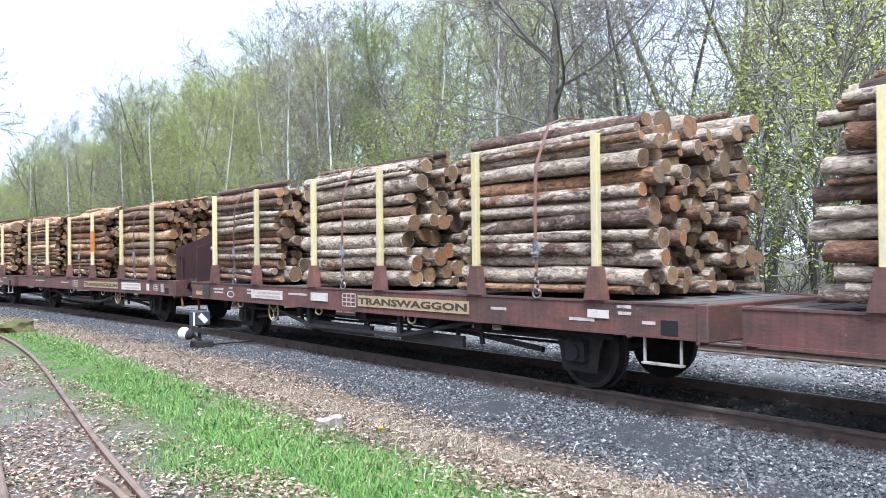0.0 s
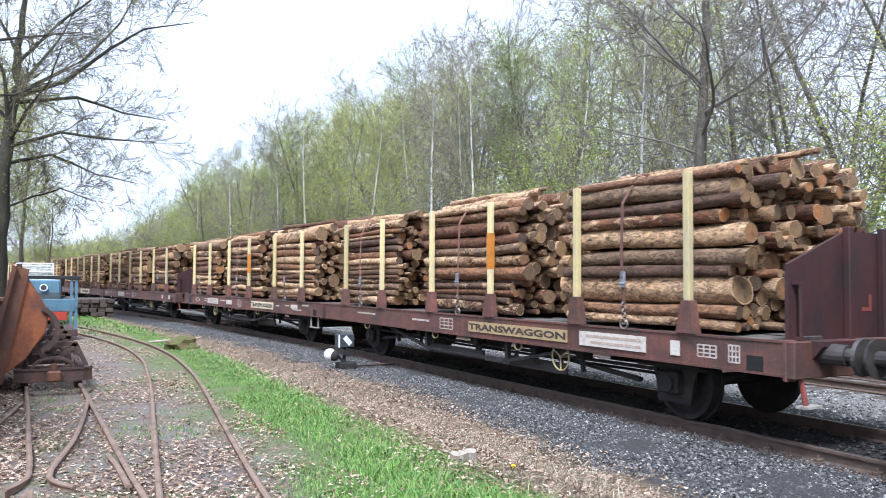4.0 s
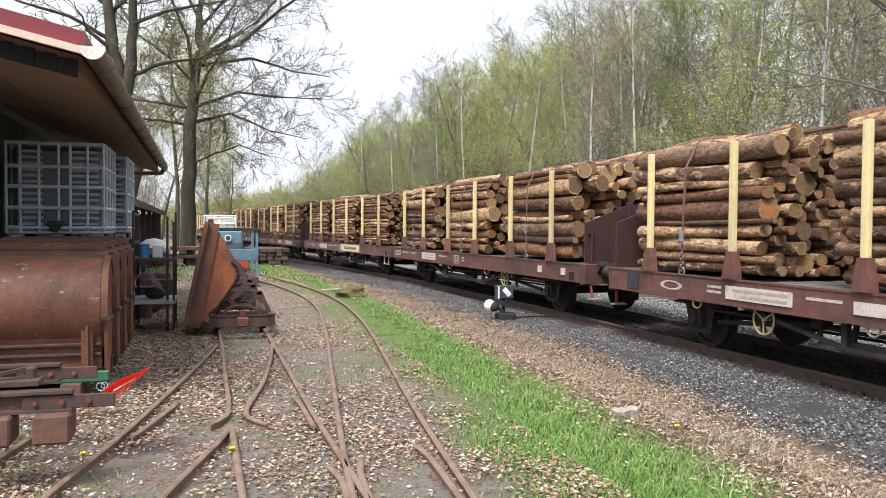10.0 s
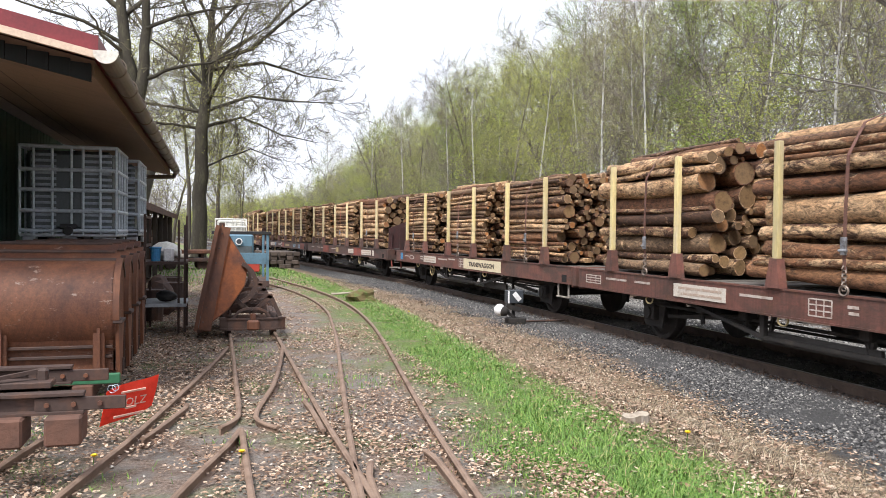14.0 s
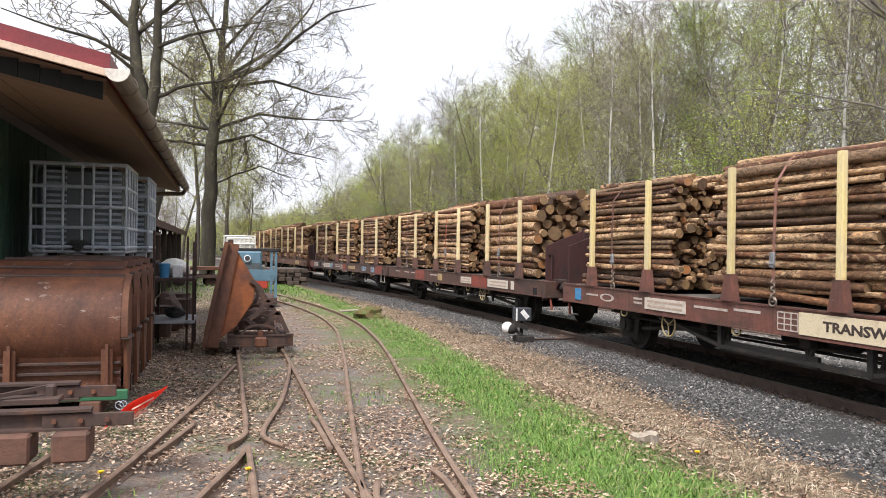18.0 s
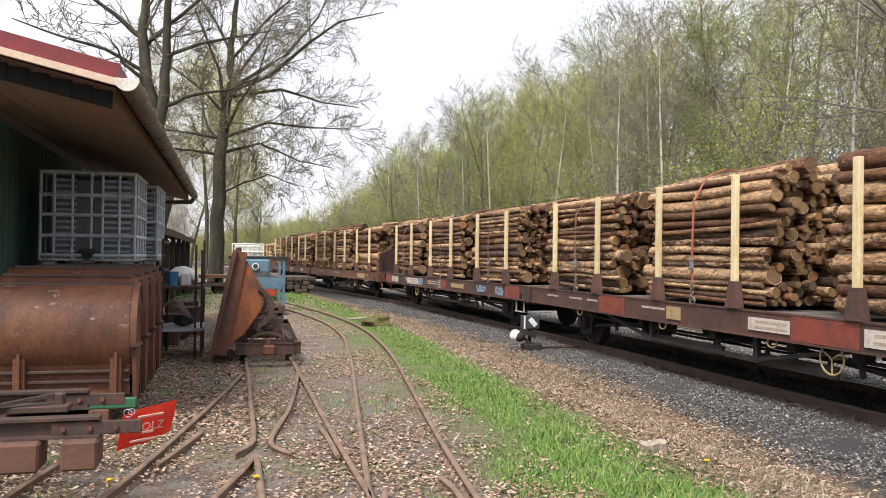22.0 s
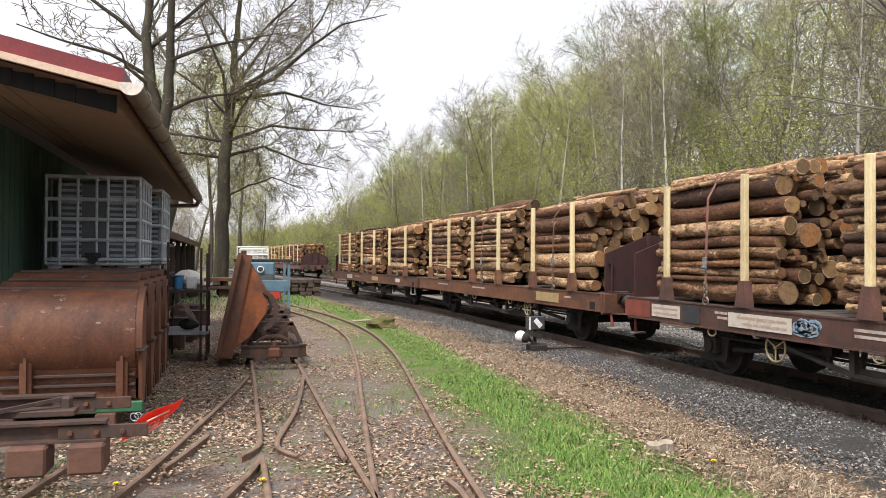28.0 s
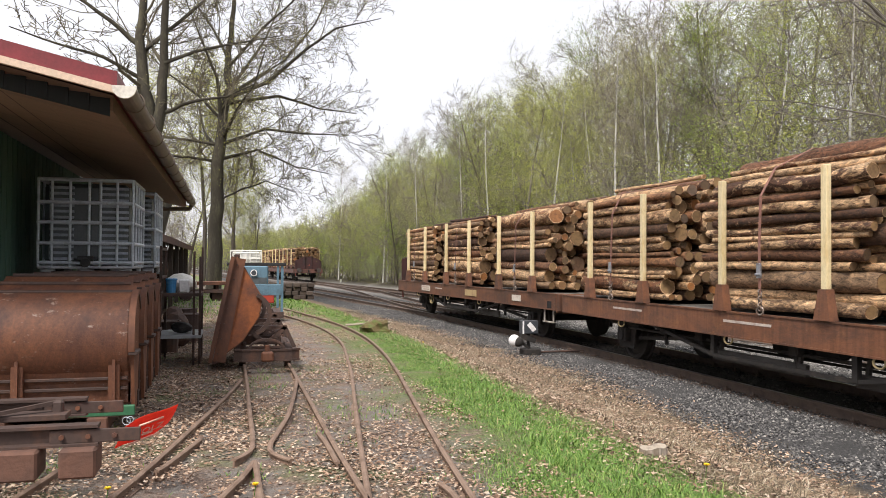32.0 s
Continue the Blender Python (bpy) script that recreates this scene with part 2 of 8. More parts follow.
M_RAIL_TOP = worn("rail_polished", (0.22, 0.19, 0.17), (0.15, 0.12, 0.10), 0.35, 0.8, 6, 0.4, 30, 0.1, (1, 0.1, 1))
M_RAIL_NARROW = worn("narrow_rail_rust", (0.235, 0.160, 0.115), (0.15, 0.095, 0.066), 0.75, 0.1, 5, 0.5)
M_RUST = worn("rust", (0.17, 0.068, 0.033), (0.095, 0.042, 0.028), 0.7, 0.05, 2.2, 0.55, 26, 0.2, (1, 1, 0.6), 0.12)
M_RUST_ORANGE = worn("rust_orange", (0.30, 0.095, 0.030), (0.12, 0.048, 0.03), 0.75, 0.05, 2.0, 0.55, 26, 0.2)
M_RUST_DARK = worn("rust_dark", (0.060, 0.037, 0.030), (0.11, 0.055, 0.035), 0.75, 0.05, 4, 0.45)
M_SLEEPER = worn("sleeper_wood", (0.075, 0.055, 0.042), (0.045, 0.035, 0.03), 0.9, 0, 4, 0.5, 30, 0.4, (0.3, 1, 1), 0.25)
M_TIMBER = worn("timber_weathered", (0.125, 0.062, 0.042), (0.075, 0.042, 0.032), 0.9, 0, 5, 0.5, 40, 0.4, (1, 0.3, 1), 0.25)


# ---- building helpers ----
def mesh_of(name, verts, faces, mats, slots=None, smooth=False):
    me = bpy.data.meshes.new(name)
    me.from_pydata(verts, [], faces)
    for m in mats:
        me.materials.append(m)
    if slots is not None:
        me.polygons.foreach_set("material_index", slots)
    if smooth:
        me.polygons.foreach_set("use_smooth", [True] * len(me.polygons))
    me.update()
    return me


def part(name, bm, mat, parent, label="", smooth=False):
    """Links a bmesh as one mesh object under a thing or a part."""
    me = bpy.data.meshes.new(name)
    bm.normal_update()
    bm.to_mesh(me)
    bm.free()
    for m in mat if isinstance(mat, (list, tuple)) else [mat]:
        me.materials.append(m)
    if smooth:
        for p in me.polygons:
            p.use_smooth = True
    ob = new(name, me)
    ob.parent = parent
    if label:
        tagged(ob, label)
    return ob


def thing(name, label, category, m=None, group="", kind=""):
    ob = new(name)
    ob.empty_display_size = 0.2
    if m is not None:
        ob.matrix_basis = m
    return tagged(ob, label, category, group, kind)


def box(bm, x0, x1, y0, y1, z0, z1, bevel=0.0, m=None, slot=0):
    g = bmesh.ops.create_cube(bm, size=1.0)
    vs = g["verts"]
    bmesh.ops.scale(bm, vec=(x1 - x0, y1 - y0, z1 - z0), verts=vs)
    bmesh.ops.translate(bm, vec=((x0 + x1) / 2, (y0 + y1) / 2, (z0 + z1) / 2), verts=vs)
    if m is not None:
        bmesh.ops.transform(bm, matrix=m, verts=vs)
    fs = {f for v in vs for f in v.link_faces}
    for f in fs:
        f.material_index = slot
    if bevel:
        es = list({e for v in vs for e in v.link_edges})
        bmesh.ops.bevel(bm, geom=es, offset=bevel, segments=1, affect="EDGES", profile=0.5)
    return bm


def bar(bm, a, b, w, h=None, up=(0, 0, 1), slot=0):
    """A square bar from a to b."""
    a, b = Vector(a), Vector(b)
    d = b - a
    q = d.to_track_quat("Y", "Z").to_matrix().to_4x4()
    m = Matrix.Translation((a + b) / 2) @ q
    return box(bm, -w / 2, w / 2, -d.length / 2, d.length / 2, -(h or w) / 2, (h or w) / 2, 0, m, slot)


def rod(bm, a, b, r, r2=None, n=10, caps=True, slot=0):
    """A round bar from a to b."""
    a, b = Vector(a), Vector(b)
    d = b - a
    q = d.to_track_quat("Z", "Y").to_matrix().to_4x4()
    g = bmesh.ops.create_cone(bm, cap_ends=caps, segments=n, radius1=r, radius2=r if r2 is None else r2, depth=d.length, matrix=Matrix.Translation((a + b) / 2) @ q)
    for f in {f for v in g["verts"] for f in v.link_faces}:
        f.material_index = slot
    return bm


def ring(bm, centre, axis, radius, r, n=20, k=6, m=None):
    """A torus."""
    q = Vector(axis).to_track_quat("Z", "Y").to_matrix().to_4x4()
    mm = Matrix.Translation(centre) @ q
    if m is not None:
        mm = m @ mm
    vs = []
    for i in range(n):
        a = 2 * math.pi * i / n
        vs.append([bm.verts.new(mm @ Vector(((radius + r * math.cos(b)) * math.cos(a), (radius + r * math.cos(b)) * math.sin(a), r * math.sin(b)))) for b in (2 * math.pi * j / k for j in range(k))])
    for i in range(n):
        for j in range(k):
            bm.faces.new((vs[i][j], vs[(i + 1) % n][j], vs[(i + 1) % n][(j + 1) % k], vs[i][(j + 1) % k]))
    return bm


def prism(bm, pts, y0, y1, axis="y", slot=0):
    """A polygon in x and z, drawn out along y (or in y and z along x)."""
    mk = (lambda a, b, c: (a, c, b)) if axis == "y" else (lambda a, b, c: (c, a, b))
    lo = [bm.verts.new(mk(a, b, y0)) for a, b in pts]
    hi = [bm.verts.new(mk(a, b, y1)) for a, b in pts]
    n = len(pts)
    fs = [bm.faces.new(lo), bm.faces.new(hi[::-1])] + [bm.faces.new((lo[i], hi[i], hi[(i + 1) % n], lo[(i + 1) % n])) for i in range(n)]
    for f in fs:
        f.material_index = slot
    bmesh.ops.recalc_face_normals(bm, faces=fs)
    return bm


def sweep(bm, pts, profile, slot=0, closed=False):
    """A closed profile (x across, z up) carried along points on the ground plan."""
    pts = [Vector(p) for p in pts]
    rows = []
    for i, p in enumerate(pts):
        d = pts[min(i + 1, len(pts) - 1)] - pts[max(i - 1, 0)]
        side = Vector((d.y, -d.x, 0)).normalized()
        rows.append([bm.verts.new(p + side * a + Vector((0, 0, b))) for a, b in profile])
    n = len(profile)
    for r0, r1 in zip(rows, rows[1:]):
        for j in range(n):
            f = bm.faces.new((r0[j], r0[(j + 1) % n], r1[(j + 1) % n], r1[j]))
            f.material_index = slot[j] if isinstance(slot, (list, tuple)) else slot
    bm.faces.new(rows[0]), bm.faces.new(rows[-1][::-1])
    return bm


def letters(body, size, m, mat, name, parent, depth=0.002, fit=None):
    """Lettering in the built-in font, as a mesh under its parent."""
    cu = bpy.data.curves.new(name, "FONT")
    cu.body, cu.size, cu.extrude, cu.align_x, cu.align_y = body, size, depth, "CENTER", "CENTER"
    cu.resolution_u = 2
    cu.offset = 0.035 * size if fit else 0.0
    tmp = bpy.data.objects.new(name, cu)
    scene.collection.objects.link(tmp)
    me = bpy.data.meshes.new_from_object(tmp.evaluated_get(bpy.context.evaluated_depsgraph_get()))
    bpy.data.objects.remove(tmp)
    if fit:
        # stretched to the width and height of the painted word, with a heavier stroke
        v = [q.co for q in me.vertices]
        wide, tall = max(q.x for q in v) - min(q.x for q in v), max(q.y for q in v) - min(q.y for q in v)
        me.transform(Matrix.Diagonal((fit[0] / wide, fit[1] / tall, 1, 1)))
        mid = (max(q.co.y for q in me.vertices) + min(q.co.y for q in me.vertices)) / 2
        me.transform(Matrix.Translation((0, -mid, 0)))
    me.transform(m)
    me.materials.clear()
    me.materials.append(mat)
    ob = new(name, me)
    ob.parent = parent
    return ob

# ---- the main track's line ----
_ss = np.arange(-80.0, 420.0, 0.25)
_hh = np.radians(np.clip((_ss - BEND[0]) / (BEND[1] - BEND[0]), 0, 1) * BEND[2])
_xx = TRACK_X - np.cumsum(np.sin(_hh)) * 0.25
_yy = np.cumsum(np.cos(_hh)) * 0.25 - 80.0


def line(s, off=0.0):
    """The place on the main track s metres along it, off metres to its right, and the heading to the left in radians."""
    h = float(np.interp(s, _ss, _hh))
    return float(np.interp(s, _ss, _xx)) + off * math.cos(h), float(np.interp(s, _ss, _yy)) + off * math.sin(h), h


def rail_profile(h, head, foot, web):
    hh = h * 0.24
    return [(-foot / 2, 0), (foot / 2, 0), (foot / 2, h * 0.08), (web / 2, h * 0.2), (web / 2, h - hh), (head / 2, h - hh), (head / 2, h - 0.008), (head / 2 - 0.012, h), (-head / 2 + 0.012, h), (-head / 2, h - 0.008), (-head / 2, h - hh), (-web / 2, h - hh), (-web / 2, h * 0.2), (-foot / 2, h * 0.08)]


RAIL_SLOTS = [0] * 7 + [1] + [0] * 6


def ground_height(x, y):
    """Yard level by the sheds, a bank down to the ballast of the main line, a far cess and the wood's edge."""
    track = np.interp(y, _yy, _xx)
    d = x - track
    pts_d = [-400, -5.2, -4.7, -4.0, -3.3, -2.6, -1.6, 3.2, 4.2, 7.5, 9.5, 400]
    pts_z = [0.0, 0.0, -0.06, -0.30, -0.44, -0.495, -0.50, -0.50, -0.53, -0.52, -0.25, 0.5]
    z = np.interp(d, pts_d, pts_z)
    return z


def ground():
    xs = np.concatenate([np.array([-1500, -700, -300, -120, -60]), np.arange(-40, -6, 2.0), np.arange(-6, 14, 0.22), np.arange(14, 40, 1.5), np.array([60, 120, 300, 700, 1500])])
    ys = np.concatenate([np.array([-1500, -600, -200, -80, -40, -20]), np.arange(-10, 2, 1.0), np.arange(2, 30, 0.25), np.arange(30, 80, 1.0), np.arange(80, 200, 5.0), np.array([220, 300, 500, 900, 1800, 3500])])
    gx, gy = np.meshgrid(xs, ys)
    gz = ground_height(gx, gy)
    for i in range(gx.shape[0]):
        for j in range(gx.shape[1]):
            if -8 < gx[i, j] < 15 and 0 < gy[i, j] < 60:
                p = Vector((gx[i, j], gy[i, j], 0))
                gz[i, j] += 0.030 * noise.noise(p * 0.9) + 0.018 * noise.noise(p * 3.1)
    verts = np.stack([gx, gy, gz], -1).reshape(-1, 3).tolist()
    w = len(xs)
    faces = [(i * w + j, i * w + j + 1, (i + 1) * w + j + 1, (i + 1) * w + j) for i in range(len(ys) - 1) for j in range(w - 1)]
    m, t, b = material("earth", 0.95)
    geo = t.nodes.new("ShaderNodeNewGeometry")
    sep = t.nodes.new("ShaderNodeSeparateXYZ")
    t.links.new(geo.outputs["Position"], sep.inputs[0])
    v = geo.outputs["Position"]
    wob = maths(t, "MULTIPLY", maths(t, "SUBTRACT", noise_tex(t, v, 0.55, 5, 0.65), 0.5), 2.6)
    # distance to the track's line, straight and then turning left
    along = maths(t, "MAXIMUM", maths(t, "SUBTRACT", sep.outputs[1], (BEND[0] + BEND[1]) / 2), 0.0)
    d = maths(t, "ADD", maths(t, "SUBTRACT", sep.outputs[0], TRACK_X), maths(t, "MULTIPLY", along, math.tan(radians(BEND[2]))))
    dw = maths(t, "ADD", d, maths(t, "MULTIPLY", wob, 0.35))
    fine = noise_tex(t, v, 40.0, 6, 0.75)
    mid = noise_tex(t, v, 3.2, 6, 0.7)
    leaf = ramp(t, fine, [(0.30, (0.06, 0.042, 0.032)), (0.45, (0.15, 0.105, 0.08)), (0.58, (0.27, 0.20, 0.155)), (0.72, (0.42, 0.34, 0.29))])
    sand = ramp(t, noise_tex(t, v, 60.0, 4, 0.7), [(0.3, (0.13, 0.115, 0.10)), (0.7, (0.27, 0.24, 0.215))])
    yard = blend(t, ramp(t, mid, [(0.44, (0, 0, 0)), (0.60, (1, 1, 1))]), leaf, sand)
    moss = ramp(t, noise_tex(t, v, 1.1, 5, 0.7), [(0.50, (0, 0, 0)), (0.66, (1, 1, 1))])
    grass = ramp(t, fine, [(0.3, (0.05, 0.08, 0.015)), (0.6, (0.13, 0.20, 0.03)), (0.8, (0.24, 0.29, 0.07))])
    yard = blend(t, maths(t, "MULTIPLY", moss, 0.55), yard, grass)
    dry = ramp(t, noise_tex(t, v, 34.0, 6, 0.75), [(0.28, (0.045, 0.031, 0.019)), (0.5, (0.165, 0.115, 0.068)), (0.72, (0.34, 0.26, 0.17))])
    stone = ramp(t, fine, [(0.28, (0.013, 0.0125, 0.0125)), (0.5, (0.046, 0.044, 0.043)), (0.75, (0.12, 0.115, 0.11))])
    far = ramp(t, fine, [(0.3, (0.09, 0.082, 0.075)), (0.5, (0.20, 0.185, 0.17)), (0.7, (0.33, 0.31, 0.285))])
    c = blend(t, maths(t, "MULTIPLY", ramp(t, maths(t, "DIVIDE", maths(t, "ADD", dw, 8.0), 10.0), [(0.13, (0, 0, 0)), (0.24, (1, 1, 1))]), ramp(t, mid, [(0.36, (0, 0, 0)), (0.48, (1, 1, 1))])), yard, grass)
    c = blend(t, ramp(t, maths(t, "DIVIDE", maths(t, "ADD", dw, 8.0), 10.0), [(0.285, (0, 0, 0)), (0.315, (1, 1, 1))]), c, dry)
    # the foot of the bank lies nearer the rails further along
    foot = node(t, "ShaderNodeMapRange", From_Min=4.5, From_Max=10.5, To_Min=3.3, To_Max=2.3)
    t.links.new(sep.outputs[1], foot.inputs["Value"])
    past = maths(t, "ADD", dw, foot.outputs[0])
    c = blend(t, ramp(t, maths(t, "ADD", past, 0.5), [(0.32, (0, 0, 0)), (0.68, (1, 1, 1))]), c, stone)
    # rust dust beside the rails
    dust = ramp(t, maths(t, "ABSOLUTE", maths(t, "SUBTRACT", maths(t, "ABSOLUTE", d), 0.85)), [(0.10, (0.8, 0.8, 0.8)), (0.32, (0, 0, 0))])
    c = blend(t, dust, c, (0.075, 0.050, 0.036))
    c = blend(t, ramp(t, maths(t, "DIVIDE", dw, 10.0), [(0.20, (0, 0, 0)), (0.28, (1, 1, 1))]), c, far)
    wood = ramp(t, fine, [(0.3, (0.04, 0.035, 0.02)), (0.6, (0.11, 0.09, 0.05)), (0.8, (0.10, 0.14, 0.035))])
    c = blend(t, ramp(t, maths(t, "DIVIDE", dw, 20.0), [(0.36, (0, 0, 0)), (0.44, (1, 1, 1))]), c, wood)
    # shadow under the train, painted as a dark band between the rails
    bed_shade = ramp(t, maths(t, "ABSOLUTE", maths(t, "DIVIDE", d, 4.0)), [(0.155, (0.9, 0.9, 0.9)), (0.185, (0, 0, 0))])
    c = blend(t, bed_shade, c, (0.028, 0.025, 0.023))
    t.links.new(c, b.inputs["Base Color"])
    bump(t, b, maths(t, "ADD", fine, mid), 0.8, 0.04)
    ob = new("ground", mesh_of("ground", verts, faces, [m], smooth=True))
    return tagged(ob, "leaf-strewn yard earth with a grassy bank and grey ballast", "ground", kind="structure")


ground()


def clip_mesh():
    """Sole plate with a clamp and its bolt beside the rail foot."""
    bm = bmesh.new()
    box(bm, -0.075, 0.085, -0.08, 0.08, -0.015, 0.018, 0.004)
    box(bm, -0.055, 0.035, -0.035, 0.035, 0.018, 0.050, 0.006)
    rod(bm, (0.0, 0, 0.045), (0.0, 0, 0.085), 0.016, None, 6)
    me = bpy.data.meshes.new("rail_clip")
    bm.to_mesh(me)
    bm.free()
    me.materials.append(M_RAIL)
    return me


CLIP = clip_mesh()


def main_track(s0, s1, offset=None, name="main_track"):
    tr = thing(name, "rusty standard-gauge railway track on wooden sleepers in grey ballast", "railway track", kind="structure")
    prof = rail_profile(0.155, 0.07, 0.13, 0.022)
    for off in (-GAUGE / 2, GAUGE / 2):
        bm = bmesh.new()
        pts = []
        for s in np.arange(s0, s1, 1.0):
            if offset is None:
                x, y, _ = line(s, off)
            else:
                x, y, _ = line(s, offset(s) + off)
            pts.append((x, y, RAIL_Z - 0.155))
        sweep(bm, pts, prof, RAIL_SLOTS)
        part("rail", bm, [M_RAIL, M_RAIL_TOP], tr)
    bm = bmesh.new()
    box(bm, -1.3, 1.3, -0.13, 0.13, -0.15, 0.0, 0.012)
    me = bpy.data.meshes.new("sleeper")
    bm.to_mesh(me)
    bm.free()
    me.materials.append(M_SLEEPER)
    for k, s in enumerate(np.arange(s0 + 0.3, min(s1, s0 + 110), 0.62)):
        x, y, h = line(s, offset(s) if offset else 0.0)
        ob = new("sleeper", me)
        ob.parent = tr
        ob.matrix_basis = pose(x, y, RAIL_Z - 0.158, 0, 0, math.degrees(h) + random.uniform(-0.7, 0.7))
        if offset is None and -2 < s < 40:
            for side in (-1, 1):
                for out in (-1, 1):
                    x, y, h = line(s, side * GAUGE / 2 + out * 0.085)
                    ob = new("rail_clip", CLIP)
                    ob.parent = tr
                    ob.matrix_basis = pose(x, y, RAIL_Z - 0.150, 0, 0, math.degrees(h) + 90 * (out - 1))
    return tr




main_track(-30, 260)


def siding(s):
    """How far the parallel siding lies to the right of the main track."""
    return float(np.interp(s, [-40, 10, 46, 70, 300], [5.4, 5.4, 4.6, 4.2, 4.2]))


main_track(-30, 200, siding, "siding_track")
main_track(22, 62, lambda s: 4.2 * (0.5 - 0.5 * math.cos(math.pi * min(max((s - 20) / 42, 0), 1))), "link_track")

# ---- timber train ----
HALF = 12.90           # length of a wagon half
PAIR = 27.55           # from one coupled pair to the next
W2 = 1.33              # half the width over the side sills
SILL_T, SILL_B = 1.10, 0.745    # top and bottom of the side sill over the rails
STAKE_T = 2.95
WHEEL_R = 0.46


def bark_log(verts, faces, slots, r, length, cx, cy, cz, rnd, sides=10, rings=5, rough=0.0):
    """One log along y, tapered and crooked, with lumps along it and sawn ends."""
    base = len(verts)
    taper = rnd.uniform(-0.16, 0.16)
    sway = min(0.03, 0.25 * r) * (1.5 if rough else 0.7)
    bx, bz, ph = rnd.uniform(-sway, sway), rnd.uniform(-sway, sway), rnd.uniform(0, 6.28)
    kx, kz = rnd.uniform(1.0, 2.6), rnd.uniform(1.0, 2.6)
    lump = [rnd.uniform(0.92, 1.08) for _ in range(sides)]
    tilt0, tilt1 = rnd.uniform(-0.25, 0.25), rnd.uniform(-0.25, 0.25)
    for k in range(rings):
        u = k / (rings - 1)
        rr = r * (1 + taper * (u - 0.5)) * rnd.uniform(0.96, 1.04)
        ox, oz = bx * math.sin(math.pi * u * kx + ph), bz * math.cos(math.pi * u * kz + ph)
        for j in range(sides):
            a = 2 * math.pi * j / sides
            yy = (u - 0.5) * length
            if k == 0:
                yy += tilt0 * rr * math.cos(a)
            if k == rings - 1:
                yy += tilt1 * rr * math.cos(a)
            q = rr * lump[j] * (1 + rough * rnd.uniform(-1, 1) * (1.6 if rnd.random() < 0.06 else 0.6))
            verts.append((cx + ox + q * math.cos(a), cy + yy, cz + oz + q * math.sin(a)))
    for k in range(rings - 1):
        for j in range(sides):
            a, b = base + k * sides + j, base + k * sides + (j + 1) % sides
            faces.append((a, a + sides, b + sides, b))
            slots.append(0)
    for ring_no, turn in ((0, 1), (rings - 1, -1)):
        first = len(verts)
        edge = [verts[base + ring_no * sides + j] for j in range(sides)]
        mid = [sum(q[i] for q in edge) / sides for i in range(3)]
        verts.extend(edge)
        verts.extend([tuple(mid[i] + (q[i] - mid[i]) * 0.90 for i in range(3)) for q in edge])
        for j in range(sides):
            a, b = first + j, first + (j + 1) % sides
            faces.append((a, b, b + sides, a + sides)[::turn])
            slots.append(0)
        faces.append(tuple(first + sides + j for j in range(sides))[::turn])
        slots.append(1)


GIRTHS = (0.038, 0.05, 0.06, 0.07, 0.08, 0.09, 0.10, 0.115, 0.13, 0.15, 0.17)


def log_meshes(bark):
    """Logs to lay along the outside of the stacks, by girth."""
    rnd, out = random.Random(5), []
    for r in GIRTHS:
        for _ in range(4):
            v, f, s = [], [], []
            bark_log(v, f, s, r, rnd.uniform(2.85, 3.15), 0, 0, 0, rnd, 14, 19, 0.05)
            out.append((r, mesh_of("log", v, f, [bark, M_CUT], s, True)))
    return out


LOGS, LOGS_PALE = log_meshes(M_BARK), log_meshes(M_BARK_PALE)


def pile(rnd, mean, mound, half, top):
    """Rounds dropped one by one between the stakes, each coming to rest on those below."""
    xs, zs, rs = np.zeros(640), np.zeros(640), np.zeros(640)
    n = 0
    missed = 0
    while n < 630 and missed < 24:
        r = min(max(rnd.lognormvariate(math.log(mean * 0.90), 0.36), 0.036), 0.18)
        best = None
        for c in range(9):
            x = -half + r + rnd.uniform(0, 0.03) if c == 0 else half - r if c == 1 else rnd.uniform(-half + r, half - r)
            z = r
            if n:
                d = np.abs(xs[:n] - x)
                reach = rs[:n] + r
                hit = d < reach
                if hit.any():
                    z = max(z, float((zs[:n][hit] + np.sqrt(reach[hit] ** 2 - d[hit] ** 2)).max()))
            if best is None or z < best[1]:
                best = (x, z)
        x, z = best
        if z + r > top + mound * (1 - (x / half) ** 2):
            missed += 1
            continue
        xs[n], zs[n], rs[n] = x, z, r
        n += 1
    return [(float(xs[k]), float(zs[k]), float(rs[k])) for k in range(n)]


